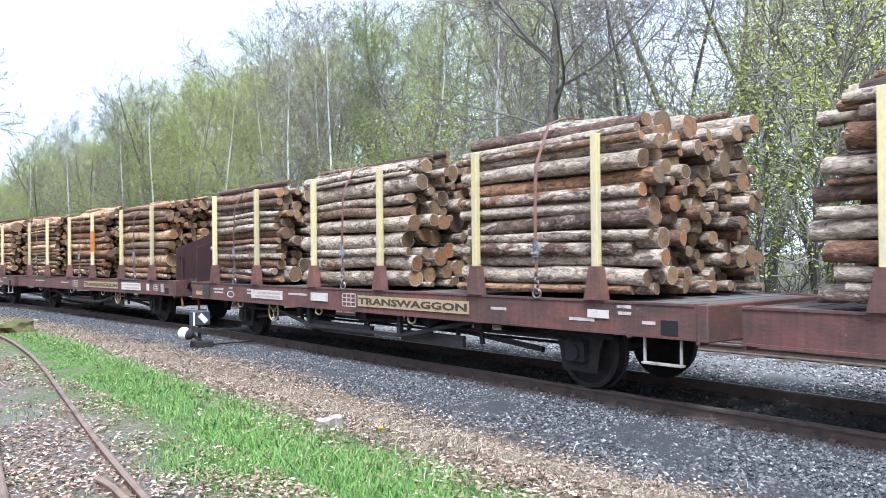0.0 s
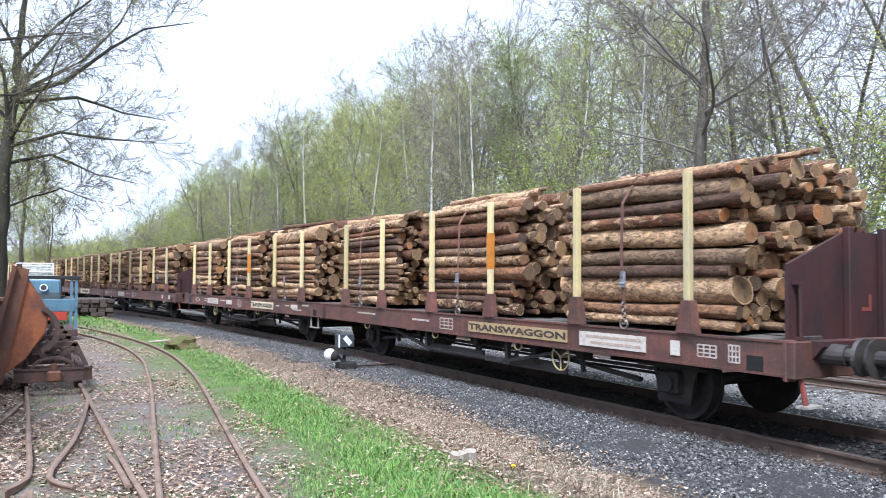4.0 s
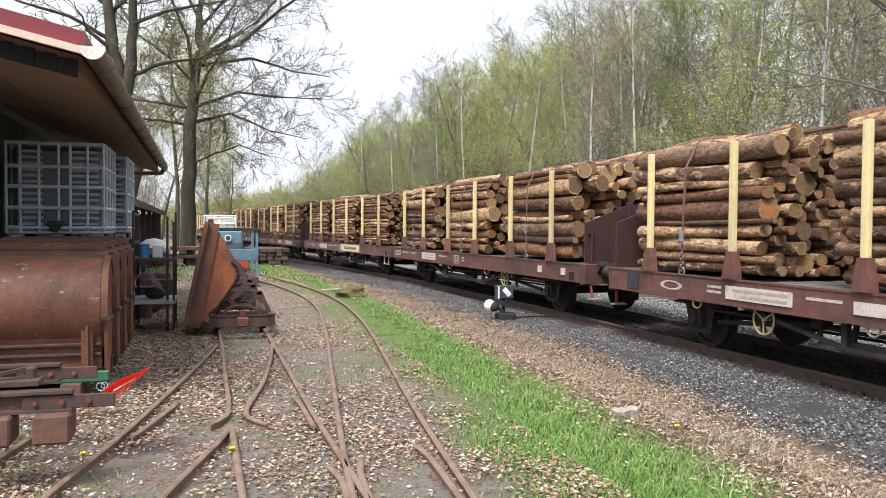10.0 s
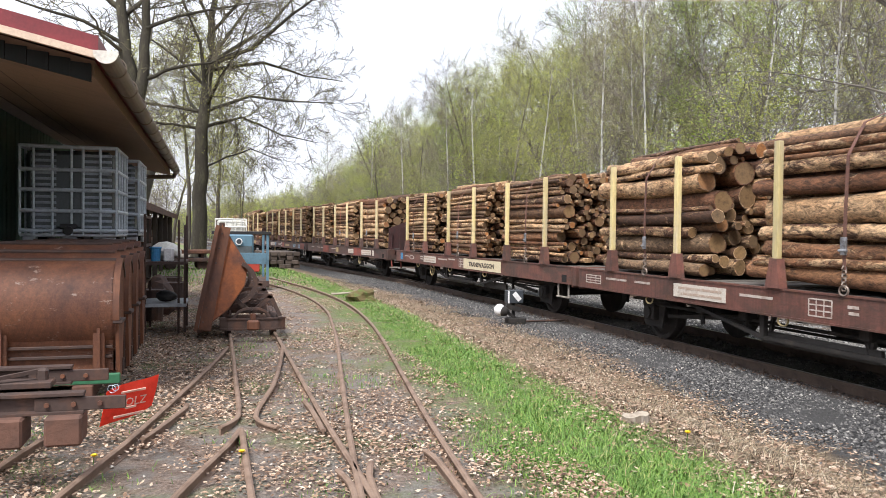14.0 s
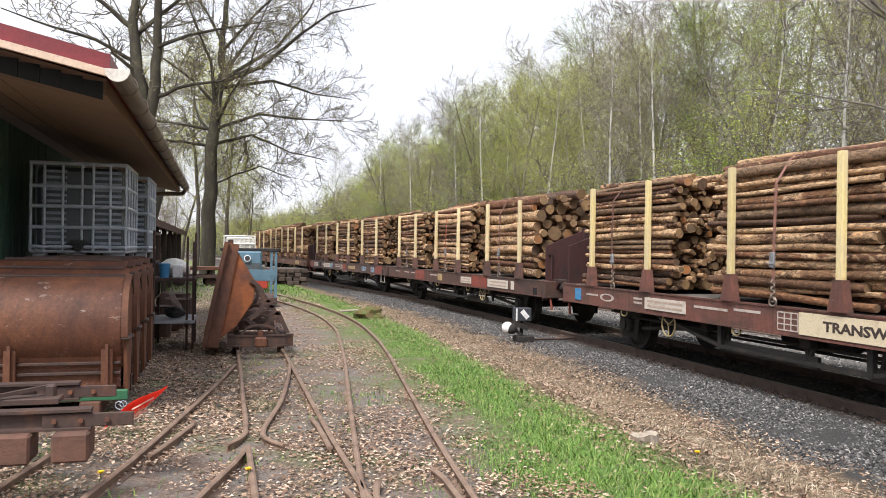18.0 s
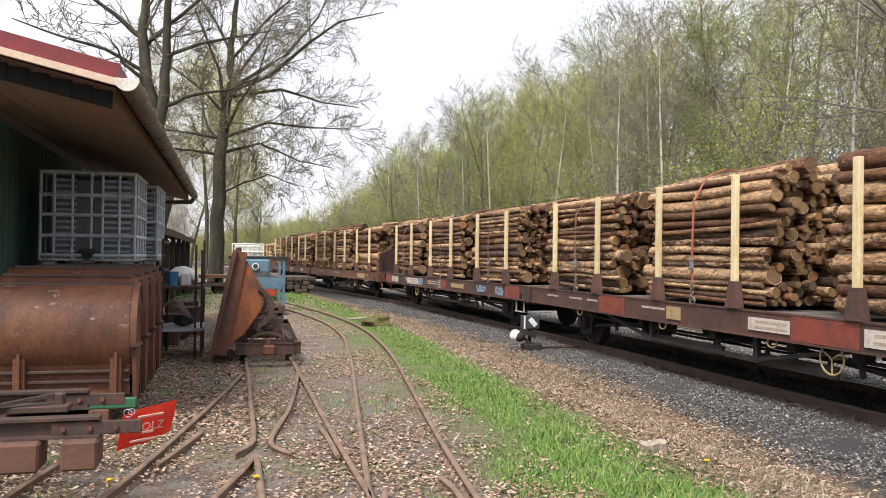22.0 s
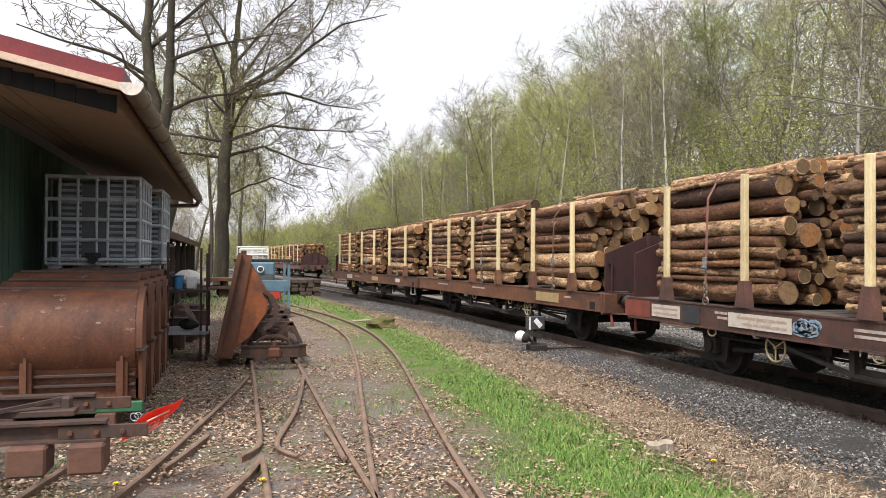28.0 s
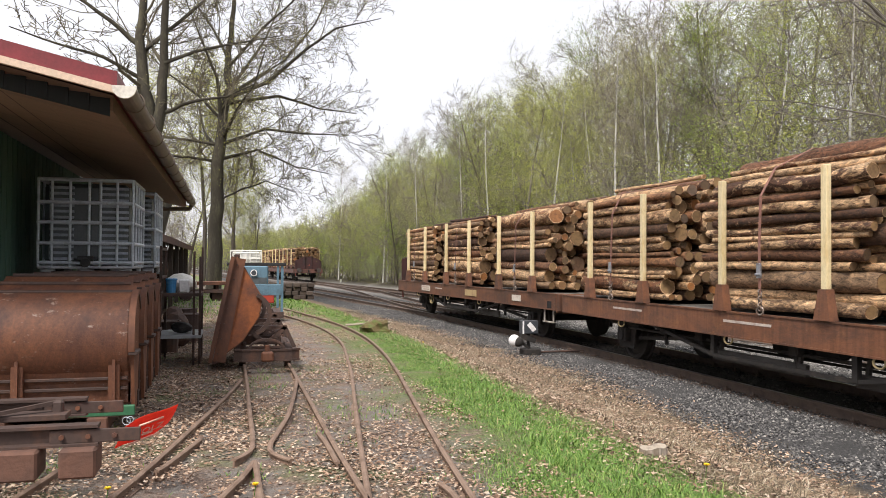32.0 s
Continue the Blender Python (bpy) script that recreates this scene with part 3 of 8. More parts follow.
def stack(seed, pale=False, mean=0.085, mound=0.25):
    """A stack of logs between the stakes, its base at the floor; the outer logs are parts, the core is joined."""
    rnd = random.Random(seed)
    kinds = LOGS_PALE if pale else LOGS
    st = thing("log_stack", "stack of weathered, half-peeled grey-brown logs between yellow stakes" if pale else "stack of rough bark-covered pine logs with pale sawn ends between stakes", "log stack", group="timber load")
    v, f, s = [], [], []
    top = STAKE_T - SILL_T - 0.06
    half = W2 - 0.13
    logs = pile(rnd, mean, mound, half, top)
    for x, cz, r in logs:
        outer = x - r < -half + 0.10
        crown = not any(z2 > cz and abs(x2 - x) < 0.8 * (r + r2) for x2, z2, r2 in logs)
        dy = rnd.gauss(0, 0.11)
        if outer or crown:
            rad, me = min(kinds, key=lambda k: abs(k[0] - r * 0.96) + rnd.uniform(0, 0.004))
            ob = new("log", me)
            ob.parent = st
            ob.matrix_basis = Matrix.Translation((x, dy, cz + 0.06)) @ Euler((rnd.gauss(0, 0.008), rnd.uniform(0, 6.28), math.pi * rnd.randint(0, 1) + rnd.gauss(0, 0.008))).to_matrix().to_4x4()
        else:
            bark_log(v, f, s, r * 0.97, rnd.uniform(2.8, 3.15), x, dy, cz + 0.06, rnd, 10, 3)
    # thin poles and brash thrown on top
    for _ in range(rnd.randint(1, 4)):
        x = rnd.uniform(-0.9, 0.7)
        z = max([z2 + r2 for x2, z2, r2 in logs if abs(x2 - x) < r2 + 0.03] or [top])
        me = kinds[rnd.randint(0, 7)][1]
        ob = new("log", me)
        ob.parent = st
        ob.matrix_basis = Matrix.Translation((x, rnd.gauss(0, 0.15), z + 0.085)) @ Euler((rnd.gauss(0, 0.010), rnd.uniform(0, 6.28), rnd.gauss(0, 0.05))).to_matrix().to_4x4()
    ob = new("log_core", mesh_of("log_core", v, f, [M_BARK_PALE if pale else M_BARK, M_CUT], s, True))
    ob.parent = st
    tagged(ob, "inner logs of the stack", kind="stuff")
    # the taut line over the load, for its strap
    heights = [(x, max([z2 + r2 + 0.06 for x2, z2, r2 in logs if abs(x2 - x) < r2 + 0.12] or [top])) for x in (-1.1, -0.8, -0.5, -0.2, 0.2, 0.5, 0.8, 1.1)]
    crest = [heights[0]] + [(x, max(z, (a[1] + b[1]) / 2)) for a, (x, z), b in zip(heights, heights[1:], heights[2:])] + [heights[-1]]
    return st, crest


def plank_mesh():
    bm = bmesh.new()
    hw = (HALF - 0.12) / 84 - 0.004
    box(bm, -W2 + 0.09, W2 - 0.09, -hw, hw, -0.02, 0.02)
    me = bpy.data.meshes.new("deck_plank")
    bm.to_mesh(me)
    bm.free()
    me.materials.append(M_DECK)
    return me


PLANK = plank_mesh()


def wheel_body(sx):
    """One railway wheel: tyre with its flange, a dished web and a hub, turned in one piece."""
    bm = bmesh.new()
    prof = [(0.66, 0.05), (0.66, WHEEL_R + 0.028), (0.69, WHEEL_R + 0.028), (0.695, WHEEL_R), (0.81, WHEEL_R * 0.985), (0.815, WHEEL_R * 0.86), (0.775, WHEEL_R * 0.80), (0.785, WHEEL_R * 0.42), (0.84, 0.15), (0.89, 0.13), (0.89, 0.05)]
    n = 28
    rings = [[bm.verts.new((sx * x, r * math.cos(2 * math.pi * k / n), r * math.sin(2 * math.pi * k / n))) for k in range(n)] for x, r in prof]
    for a, b in zip(rings, rings[1:] + rings[:1]):
        for k in range(n):
            bm.faces.new((a[k], b[k], b[(k + 1) % n], a[(k + 1) % n]))
    bmesh.ops.recalc_face_normals(bm, faces=bm.faces[:])
    return bm


def wagon_half(wall_end, spec):
    """A two-axle half of a coupled timber wagon. Its y runs back along the train; wall_end is -1 for a wall at the front, 1 at the rear."""
    L = HALF / 2
    paint = spec.get("paint", M_WAGON)
    wg = thing("timber_wagon", spec.get("label", "brown-red flat timber wagon half with yellow stakes and steel end wall"), "railway wagon", group="timber train wagons")
    for k in range(42):
        ob = new("deck_plank", PLANK)
        ob.parent = wg
        ob.location = (0, -L + 0.06 + (k + 0.5) * (HALF - 0.12) / 42, SILL_T - 0.035 + 0.004 * (k % 3))
    chan = lambda sx: [(sx * W2, SILL_B), (sx * W2, SILL_T), (sx * (W2 - 0.10), SILL_T), (sx * (W2 - 0.10), SILL_T - 0.018), (sx * (W2 - 0.014), SILL_T - 0.022), (sx * (W2 - 0.014), SILL_B + 0.022), (sx * (W2 - 0.10), SILL_B + 0.018), (sx * (W2 - 0.10), SILL_B)]
    for sx in (-1, 1):
        bm = bmesh.new()
        prism(bm, chan(sx), -L, L)
        # lips along both flanges
        box(bm, sx * W2 - (0.012 if sx < 0 else -0.0), sx * W2 + (0.0 if sx < 0 else 0.012), -L, L, SILL_T - 0.02, SILL_T + 0.004)
        box(bm, sx * W2 - (0.012 if sx < 0 else -0.0), sx * W2 + (0.0 if sx < 0 else 0.012), -L, L, SILL_B - 0.004, SILL_B + 0.02)
        part("side_sill", bm, paint, wg)
    for e in (-1, 1):
        bm = bmesh.new()
        box(bm, -W2 + 0.02, W2 - 0.02, e * L - 0.12, e * L + 0.001, SILL_B - 0.02, SILL_T - 0.002, 0.01)
        for sx in (-1, 1):
            box(bm, sx * (W2 - 0.10) - 0.09, sx * (W2 - 0.10) + 0.085, e * L - 0.03, e * L + 0.012, SILL_B - 0.05, SILL_T + 0.01, 0.008)
        part("headstock", bm, paint, wg)
        # a foot step under the corner of the near sill
        for sx in (-1, 1) if (wall_end == 1 and e == -1) else ():
            bm = bmesh.new()
            y = e * (L - 0.42)
            for q in (-0.22, 0.22):
                bar(bm, (sx * (W2 - 0.05), y + q, SILL_B), (sx * (W2 - 0.05), y + q, SILL_B - 0.27), 0.035, 0.012)
            box(bm, sx * (W2 - 0.05) - 0.04, sx * (W2 - 0.05) + 0.04, y - 0.24, y + 0.24, SILL_B - 0.285, SILL_B - 0.265)
            part("step", bm, M_PALE_STEEL, wg, "pale grey steel step")
    # gabled steel end wall with two posts and corner rails
    y = wall_end * (L - 0.03)
    bm = bmesh.new()
    prism(bm, [(-1.22, SILL_T), (1.22, SILL_T), (1.22, SILL_T + 0.77), (0.30, SILL_T + 1.13), (-0.30, SILL_T + 1.13), (-1.22, SILL_T + 0.77)], y - 0.022, y + 0.022)
    part("end_wall", bm, M_END_WALL, wg, "dark maroon gabled steel end wall")
    for x in (-0.30, 0.30):
        bm = bmesh.new()
        box(bm, x - 0.045, x + 0.045, y + wall_end * 0.063 - 0.04, y + wall_end * 0.063 + 0.04, SILL_T - 0.02, SILL_T + 1.18, 0.008)
        part("wall_post", bm, M_END_WALL, wg)
    for sx in (-1, 1):
        bm = bmesh.new()
        rod(bm, (sx * 1.12, y + wall_end * 0.085, SILL_T - 0.02), (sx * 1.12, y + wall_end * 0.085, SILL_T + 0.60), 0.022, None, 8)
        for z in (0.02, 0.58):
            box(bm, sx * 1.12 - 0.045, sx * 1.12 + 0.045, y + wall_end * 0.06 - 0.045, y + wall_end * 0.06 + 0.045, SILL_T + z - 0.015, SILL_T + z + 0.02)
        part("corner_rail", bm, M_END_WALL, wg, "upright grab rail")
        bm = bmesh.new()
        prism(bm, [(wall_end * L, SILL_T + 0.0), (wall_end * L, SILL_T - 0.32), (wall_end * (L + 0.24), SILL_T - 0.05), (wall_end * (L + 0.24), SILL_T + 0.0)], sx * 0.80 - 0.24, sx * 0.80 + 0.24, "x")
        part("buffer_bracket", bm, M_END_WALL, wg)
        bm = bmesh.new()
        rod(bm, (sx * 1.15, wall_end * (L + 0.07), SILL_B - 0.02), (sx * 1.12, wall_end * (L + 0.10), SILL_B - 0.28), 0.022, 0.03, 8)
        part("uncoupling_handle", bm, M_RED_PATCH, wg, "red hanging uncoupling handle")
        bm = bmesh.new()
        box(bm, sx * 1.08 - 0.13, sx * 1.08 + 0.13, wall_end * (L + 0.11) - 0.06, wall_end * (L + 0.11) + 0.06, SILL_B - 0.31, SILL_B - 0.285)
        part("foot_plate", bm, M_PALE_STEEL, wg, "pale steel foot plate")
    bm = bmesh.new()
    box(bm, 0.10, 0.145, y + wall_end * 0.024 - 0.003, y + wall_end * 0.024 + 0.003, SILL_T + 0.28, SILL_T + 0.46)
    box(bm, -0.02, 0.10, y + wall_end * 0.024 - 0.003, y + wall_end * 0.024 + 0.003, SILL_T + 0.28, SILL_T + 0.325)
    part("painted_mark", bm, M_RED_PATCH, wg, "faded red painted corner mark")
    for sx in (-1, 1):
        bm = bmesh.new()
        rod(bm, (sx * 0.875, wall_end * L, 0.97), (sx * 0.875, wall_end * (L + 0.40), 0.97), 0.115, 0.105, 16)
        rod(bm, (sx * 0.875, wall_end * (L + 0.38), 0.97), (sx * 0.875, wall_end * (L + 0.56), 0.97), 0.075, None, 12)
        box(bm, sx * 0.875 - 0.15, sx * 0.875 + 0.15, wall_end * L - 0.02, wall_end * L + 0.035, 0.80, 1.14, 0.01)
        bf = part("buffer", bm, M_BUFFER, wg, "worn grey round buffer")
        bm = bmesh.new()
        rod(bm, (sx * 0.875, wall_end * (L + 0.54), 0.97), (sx * 0.875, wall_end * (L + 0.575), 0.97), 0.19, 0.18, 22)
        part("buffer_plate", bm, M_BUFFER, bf)
    bm = bmesh.new()
    box(bm, -0.06, 0.06, min(wall_end * L, wall_end * (L + 0.36)), max(wall_end * L, wall_end * (L + 0.36)), 0.90, 1.02, 0.02)
    ring(bm, (0, wall_end * (L + 0.2), 0.80), (1, 0, 0), 0.12, 0.025, 14, 6)
    part("draw_hook", bm, M_UNDER, wg)
    bm = bmesh.new()
    box(bm, -0.09, 0.09, -wall_end * (L + 0.17) - 0.18, -wall_end * (L + 0.17) + 0.18, 0.72, 0.92, 0.02)
    part("bar_coupling", bm, M_UNDER, wg)
    # underframe: centre beams, cross beams, brake gear
    bm = bmesh.new()
    for sx in (-0.42, 0.42):
        box(bm, sx - 0.05, sx + 0.05, -L + 0.1, L - 0.1, 0.72, 1.04)
    for y in (-5.2, -2.6, -0.9, 0.9, 2.6, 5.2):
        box(bm, -W2 + 0.1, W2 - 0.1, y - 0.05, y + 0.05, 0.78, 1.04)
    part("underframe", bm, M_UNDER, wg)
    for sx in (-1, 1):
        for k, (y0, y1) in enumerate(((-2.65, -1.2), (-0.4, 1.55))):
            bm = bmesh.new()
            box(bm, sx * 1.05 - 0.03, sx * 1.05 + 0.03, y0, y1, 0.34, 0.50, 0.006)
            for y in (y0 + 0.15, y1 - 0.15):
                bar(bm, (sx * 1.05, y, 0.45), (sx * 0.95, y, 0.95), 0.05)
            part("guard_plank", bm, M_GUARD, wg, "grey plank hung under the frame")
    # truss under the near and far sills
    for sx in (-1, 1):
        x = sx * (W2 - 0.13)
        for a, b in (((-3.1, SILL_B), (-1.35, 0.43)), ((-1.35, 0.43), (1.35, 0.43)), ((1.35, 0.43), (3.1, SILL_B))):
            bm = bmesh.new()
            bar(bm, (x, a[0], a[1]), (x, b[0], b[1]), 0.055, 0.05)
            part("truss_bar", bm, M_UNDER, wg)
        for y in (-1.35, 1.35):
            bm = bmesh.new()
            box(bm, x - 0.035, x + 0.035, y - 0.04, y + 0.04, 0.42, SILL_B + 0.02)
            part("truss_post", bm, M_UNDER, wg)
    bm = bmesh.new()
    rod(bm, (-0.35, 0.15, 0.62), (-0.35, 0.95, 0.62), 0.16, None, 16)
    rod(bm, (-0.8, -0.75, 0.68), (-0.8, -0.35, 0.68), 0.10, None, 12)
    for y in (-3.0, -1.9, -0.2, 1.9, 2.9):
        box(bm, -1.12, -0.92, y - 0.09, y + 0.09, 0.58, 0.80, 0.02)
        rod(bm, (-1.05, y - 0.03, 0.42), (-1.05, y + 0.03, 0.66), 0.035, None, 8)
    rod(bm, (-1.0, -4.4, 0.60), (-1.0, 4.4, 0.60), 0.025, None, 8)
    rod(bm, (-0.7, -4.4, 0.50), (-0.7, 4.4, 0.50), 0.02, None, 8)
    bar(bm, (-0.9, 1.7, 0.62), (-0.9, 4.0, 0.42), 0.06)
    bar(bm, (-0.9, -1.7, 0.62), (-0.9, -4.0, 0.42), 0.06)
    part("brake_gear", bm, M_UNDER, wg, "grimy brake rods, cylinder and brackets")
    sets = []
    for y in (-4.65, 4.35):
        bm = bmesh.new()
        rod(bm, (-0.9, 0, 0), (0.9, 0, 0), 0.08, None, 12)
        w = part("wheelset", bm, M_WHEEL, wg, "dark steel wheelset")
        for sx in (-1, 1):
            part("wheel", wheel_body(sx), M_WHEEL, w)
        w.location = (0, y, WHEEL_R)
        sets.append((w, y))
        for sx in (-1, 1):
            bm = bmesh.new()
            rod(bm, (sx * 0.92, y, WHEEL_R), (sx * 1.12, y, WHEEL_R), 0.115, 0.10, 14)
            box(bm, sx * 1.0 - 0.09, sx * 1.0 + 0.09, y - 0.15, y + 0.15, WHEEL_R - 0.12, WHEEL_R + 0.14, 0.02)
            part("axle_box", bm, M_UNDER, wg)
            bm = bmesh.new()
            pts = [(y - 0.42, 0.80), (y + 0.42, 0.80), (y + 0.30, 0.46), (y + 0.26, 0.22), (y - 0.26, 0.22), (y - 0.30, 0.46)]
            prism(bm, pts, sx * 0.965 - 0.012, sx * 0.965 + 0.012, "x")
            part("axle_guard", bm, M_UNDER, wg)
            bm = bmesh.new()
            for k in range(5):
                hw = 0.56 - 0.09 * k
                box(bm, sx * 1.0 - 0.045, sx * 1.0 + 0.045, y - hw, y + hw, 0.655 + 0.02 * k - (0.02 if k == 0 else 0), 0.672 + 0.02 * k)
            part("leaf_spring", bm, M_UNDER, wg)
    # ochre hand wheel and grab loops on the near side
    for sx in (-1, 1):
        y = spec.get("wheel_y", 3.25)
        bm = bmesh.new()
        ring(bm, (sx * (W2 - 0.09), y, SILL_B - 0.13), (1, 0, 0), 0.19, 0.014, 22, 6)
        for a in (0.5, 2.6, 4.7):
            rod(bm, (sx * (W2 - 0.09), y, SILL_B - 0.13), (sx * (W2 - 0.09), y + 0.19 * math.cos(a), SILL_B - 0.13 + 0.19 * math.sin(a)), 0.011, None, 6)
        rod(bm, (sx * (W2 - 0.3), y, SILL_B - 0.13), (sx * (W2 - 0.07), y, SILL_B - 0.13), 0.018, None, 8)
        part("hand_wheel", bm, M_HANDLE, wg, "ochre-painted brake hand wheel")
        for y in (-1.75, 0.9, 4.0):
            bm = bmesh.new()
            ring(bm, (sx * (W2 - 0.05), y, SILL_B - 0.045), (0.9, 0.4, 0), 0.065, 0.014, 12, 5)
            part("lashing_ring", bm, M_HANDLE, wg, "ochre lashing ring")
    # stakes
    for c in spec["stacks"]:
        for q in (-1.0, 1.0):
            for sx in (-1, 1):
                y = c + q
                x = sx * (W2 - 0.022)
                bm = bmesh.new()
                zb = SILL_T + 0.375
                # flared steel socket
                lo = [(x - 0.07, y - 0.135), (x + 0.055, y - 0.135), (x + 0.055, y + 0.135), (x - 0.07, y + 0.135)]
                hi = [(x - 0.06, y - 0.062), (x + 0.06, y - 0.062), (x + 0.06, y + 0.062), (x - 0.06, y + 0.062)]
                vl = [bm.verts.new((a, b, SILL_T + 0.004)) for a, b in lo]
                vh = [bm.verts.new((a, b, zb)) for a, b in hi]
                bm.faces.new(vl[::-1]), bm.faces.new(vh)
                for i in range(4):
                    bm.faces.new((vl[i], vl[(i + 1) % 4], vh[(i + 1) % 4], vh[i]))
                part("stake_socket", bm, paint, wg, "flared steel stake socket")
                bm = bmesh.new()
                box(bm, x - 0.040, x + 0.040, y - 0.044, y + 0.044, zb - 0.01, STAKE_T, 0.006)
                box(bm, x - 0.018, x + 0.018, y - 0.050, y + 0.050, zb + 0.02, STAKE_T - 0.02)
                stake = part("stake", bm, spec.get("stake", M_STAKE), wg, "upright steel stake in worn yellow paint")
                if sx < 0 and (c, q) == spec.get("band"):
                    bm = bmesh.new()
                    box(bm, x - 0.045, x + 0.045, y - 0.054, y + 0.054, STAKE_T - 1.08, STAKE_T - 0.50, 0.004)
                    part("paint_band", bm, M_STAKE_ORANGE, stake, "orange-painted length of the stake")
    return wg, sets


def lettered(wg, spec):
    """Plates, stencils and lettering on the near side sill."""
    x = -W2 - 0.014
    for kind, y, z, w, h in spec.get("marks", ()):
        bm = bmesh.new()
        if kind == "slot":
            box(bm, x + 0.006, x + 0.0125, y - w / 2, y + w / 2, z - h / 2, z + h / 2)
            part("sill_slot", bm, M_BLACK_HOLE, wg, "dark slot in the sill")
        elif kind in ("white", "tan", "blue", "red", "panel"):
            box(bm, x + (0.004 if kind == 'red' else -0.004), x + 0.010, y - w / 2, y + w / 2, z - h / 2, z + h / 2)
            plate = part("plate", bm, {"white": M_LABEL, "tan": M_LABEL_TAN, "blue": M_BLUE, "red": M_RED_PATCH, "panel": M_SLATE_PANEL}[kind], wg, {"white": "dirty white label plate", "tan": "tan name board", "blue": "blue sticker", "red": "fresher red paint patch", "panel": "dark slate notice panel"}[kind])
            if kind == "white" and w > 0.6:
                bm = bmesh.new()
                for q in (-0.22, 0.2):
                    box(bm, x - 0.006, x - 0.003, y - w * 0.44, y + w * random.uniform(0.25, 0.44), z + q * h - 0.018, z + q * h + 0.018)
                part("print_bar", bm, M_PRINT, plate)
        elif kind == "lines":
            for q in range(max(1, int(h / 0.07))):
                box(bm, x + 0.009, x + 0.013, y - w / 2, y + w * random.uniform(0.2, 0.5), z + h / 2 - 0.07 * q - 0.035, z + h / 2 - 0.07 * q)
            tagged(part("stencil_line", bm, M_STENCIL, wg), "white stencilled lines", kind="stuff")
        elif kind == "grid":
            for q in range(4):
                box(bm, x + 0.009, x + 0.013, y - w / 2, y + w / 2, z - h / 2 + q * h / 3 - 0.008, z - h / 2 + q * h / 3 + 0.008)
                box(bm, x + 0.008, x + 0.012, y - w / 2 + q * w / 3 - 0.008, y - w / 2 + q * w / 3 + 0.008, z - h / 2, z + h / 2)
            tagged(part("stencil_grid", bm, M_STENCIL, wg), "white stencilled table", kind="stuff")
        elif kind == "oval":
            ring(bm, (0, 0, 0), (1, 0, 0), h / 2, 0.012, 18, 4, pose(x + 0.010, y, z) @ Matrix.Diagonal((0.3, w / h, 1, 1)))
            part("stencil_oval", bm, M_STENCIL, wg)
        elif kind == "graffiti":
            rnd = random.Random(int(97 * y * y) + 3)
            for _ in range(5):
                pts, a = [], rnd.uniform(0, 6.28)
                cy, cz = y + rnd.uniform(-w, w) * 0.3, z + rnd.uniform(-h, h) * 0.12
                for n in range(9):
                    a += rnd.uniform(0.3, 1.2)
                    pts.append((min(max(cy + 0.15 * math.cos(a) + 0.02 * n, y - w / 2), y + w / 2), min(max(cz + 0.30 * h * math.sin(a), z - h / 2 + 0.03), z + h / 2 - 0.03)))
                for (a0, b0), (a1, b1) in zip(pts, pts[1:]):
                    bar(bm, (x + 0.009, a0, b0), (x + 0.009, a1, b1), 0.008, rnd.uniform(0.02, 0.045))
            tagged(part("graffiti", bm, M_GRAFFITI, wg), "pale blue graffiti scrawl", kind="stuff")
    if "name" in spec:
        y, z, w, h, mat, text = spec["name"]
        bm = bmesh.new()
        box(bm, x - 0.004, x + 0.006, y - w / 2, y + w / 2, z - h / 2, z + h / 2)
        board = part("name_board", bm, mat, wg, "painted name board with dark lettering")
        letters("TRANSWAGGON", h * 0.98, pose(x - 0.005, y, z) @ pose(0, 0, 0, 90, 0, -90), M_LABEL_TEXT, "lettering", board, 0.002, (text, min(h * 0.62, 0.125)))


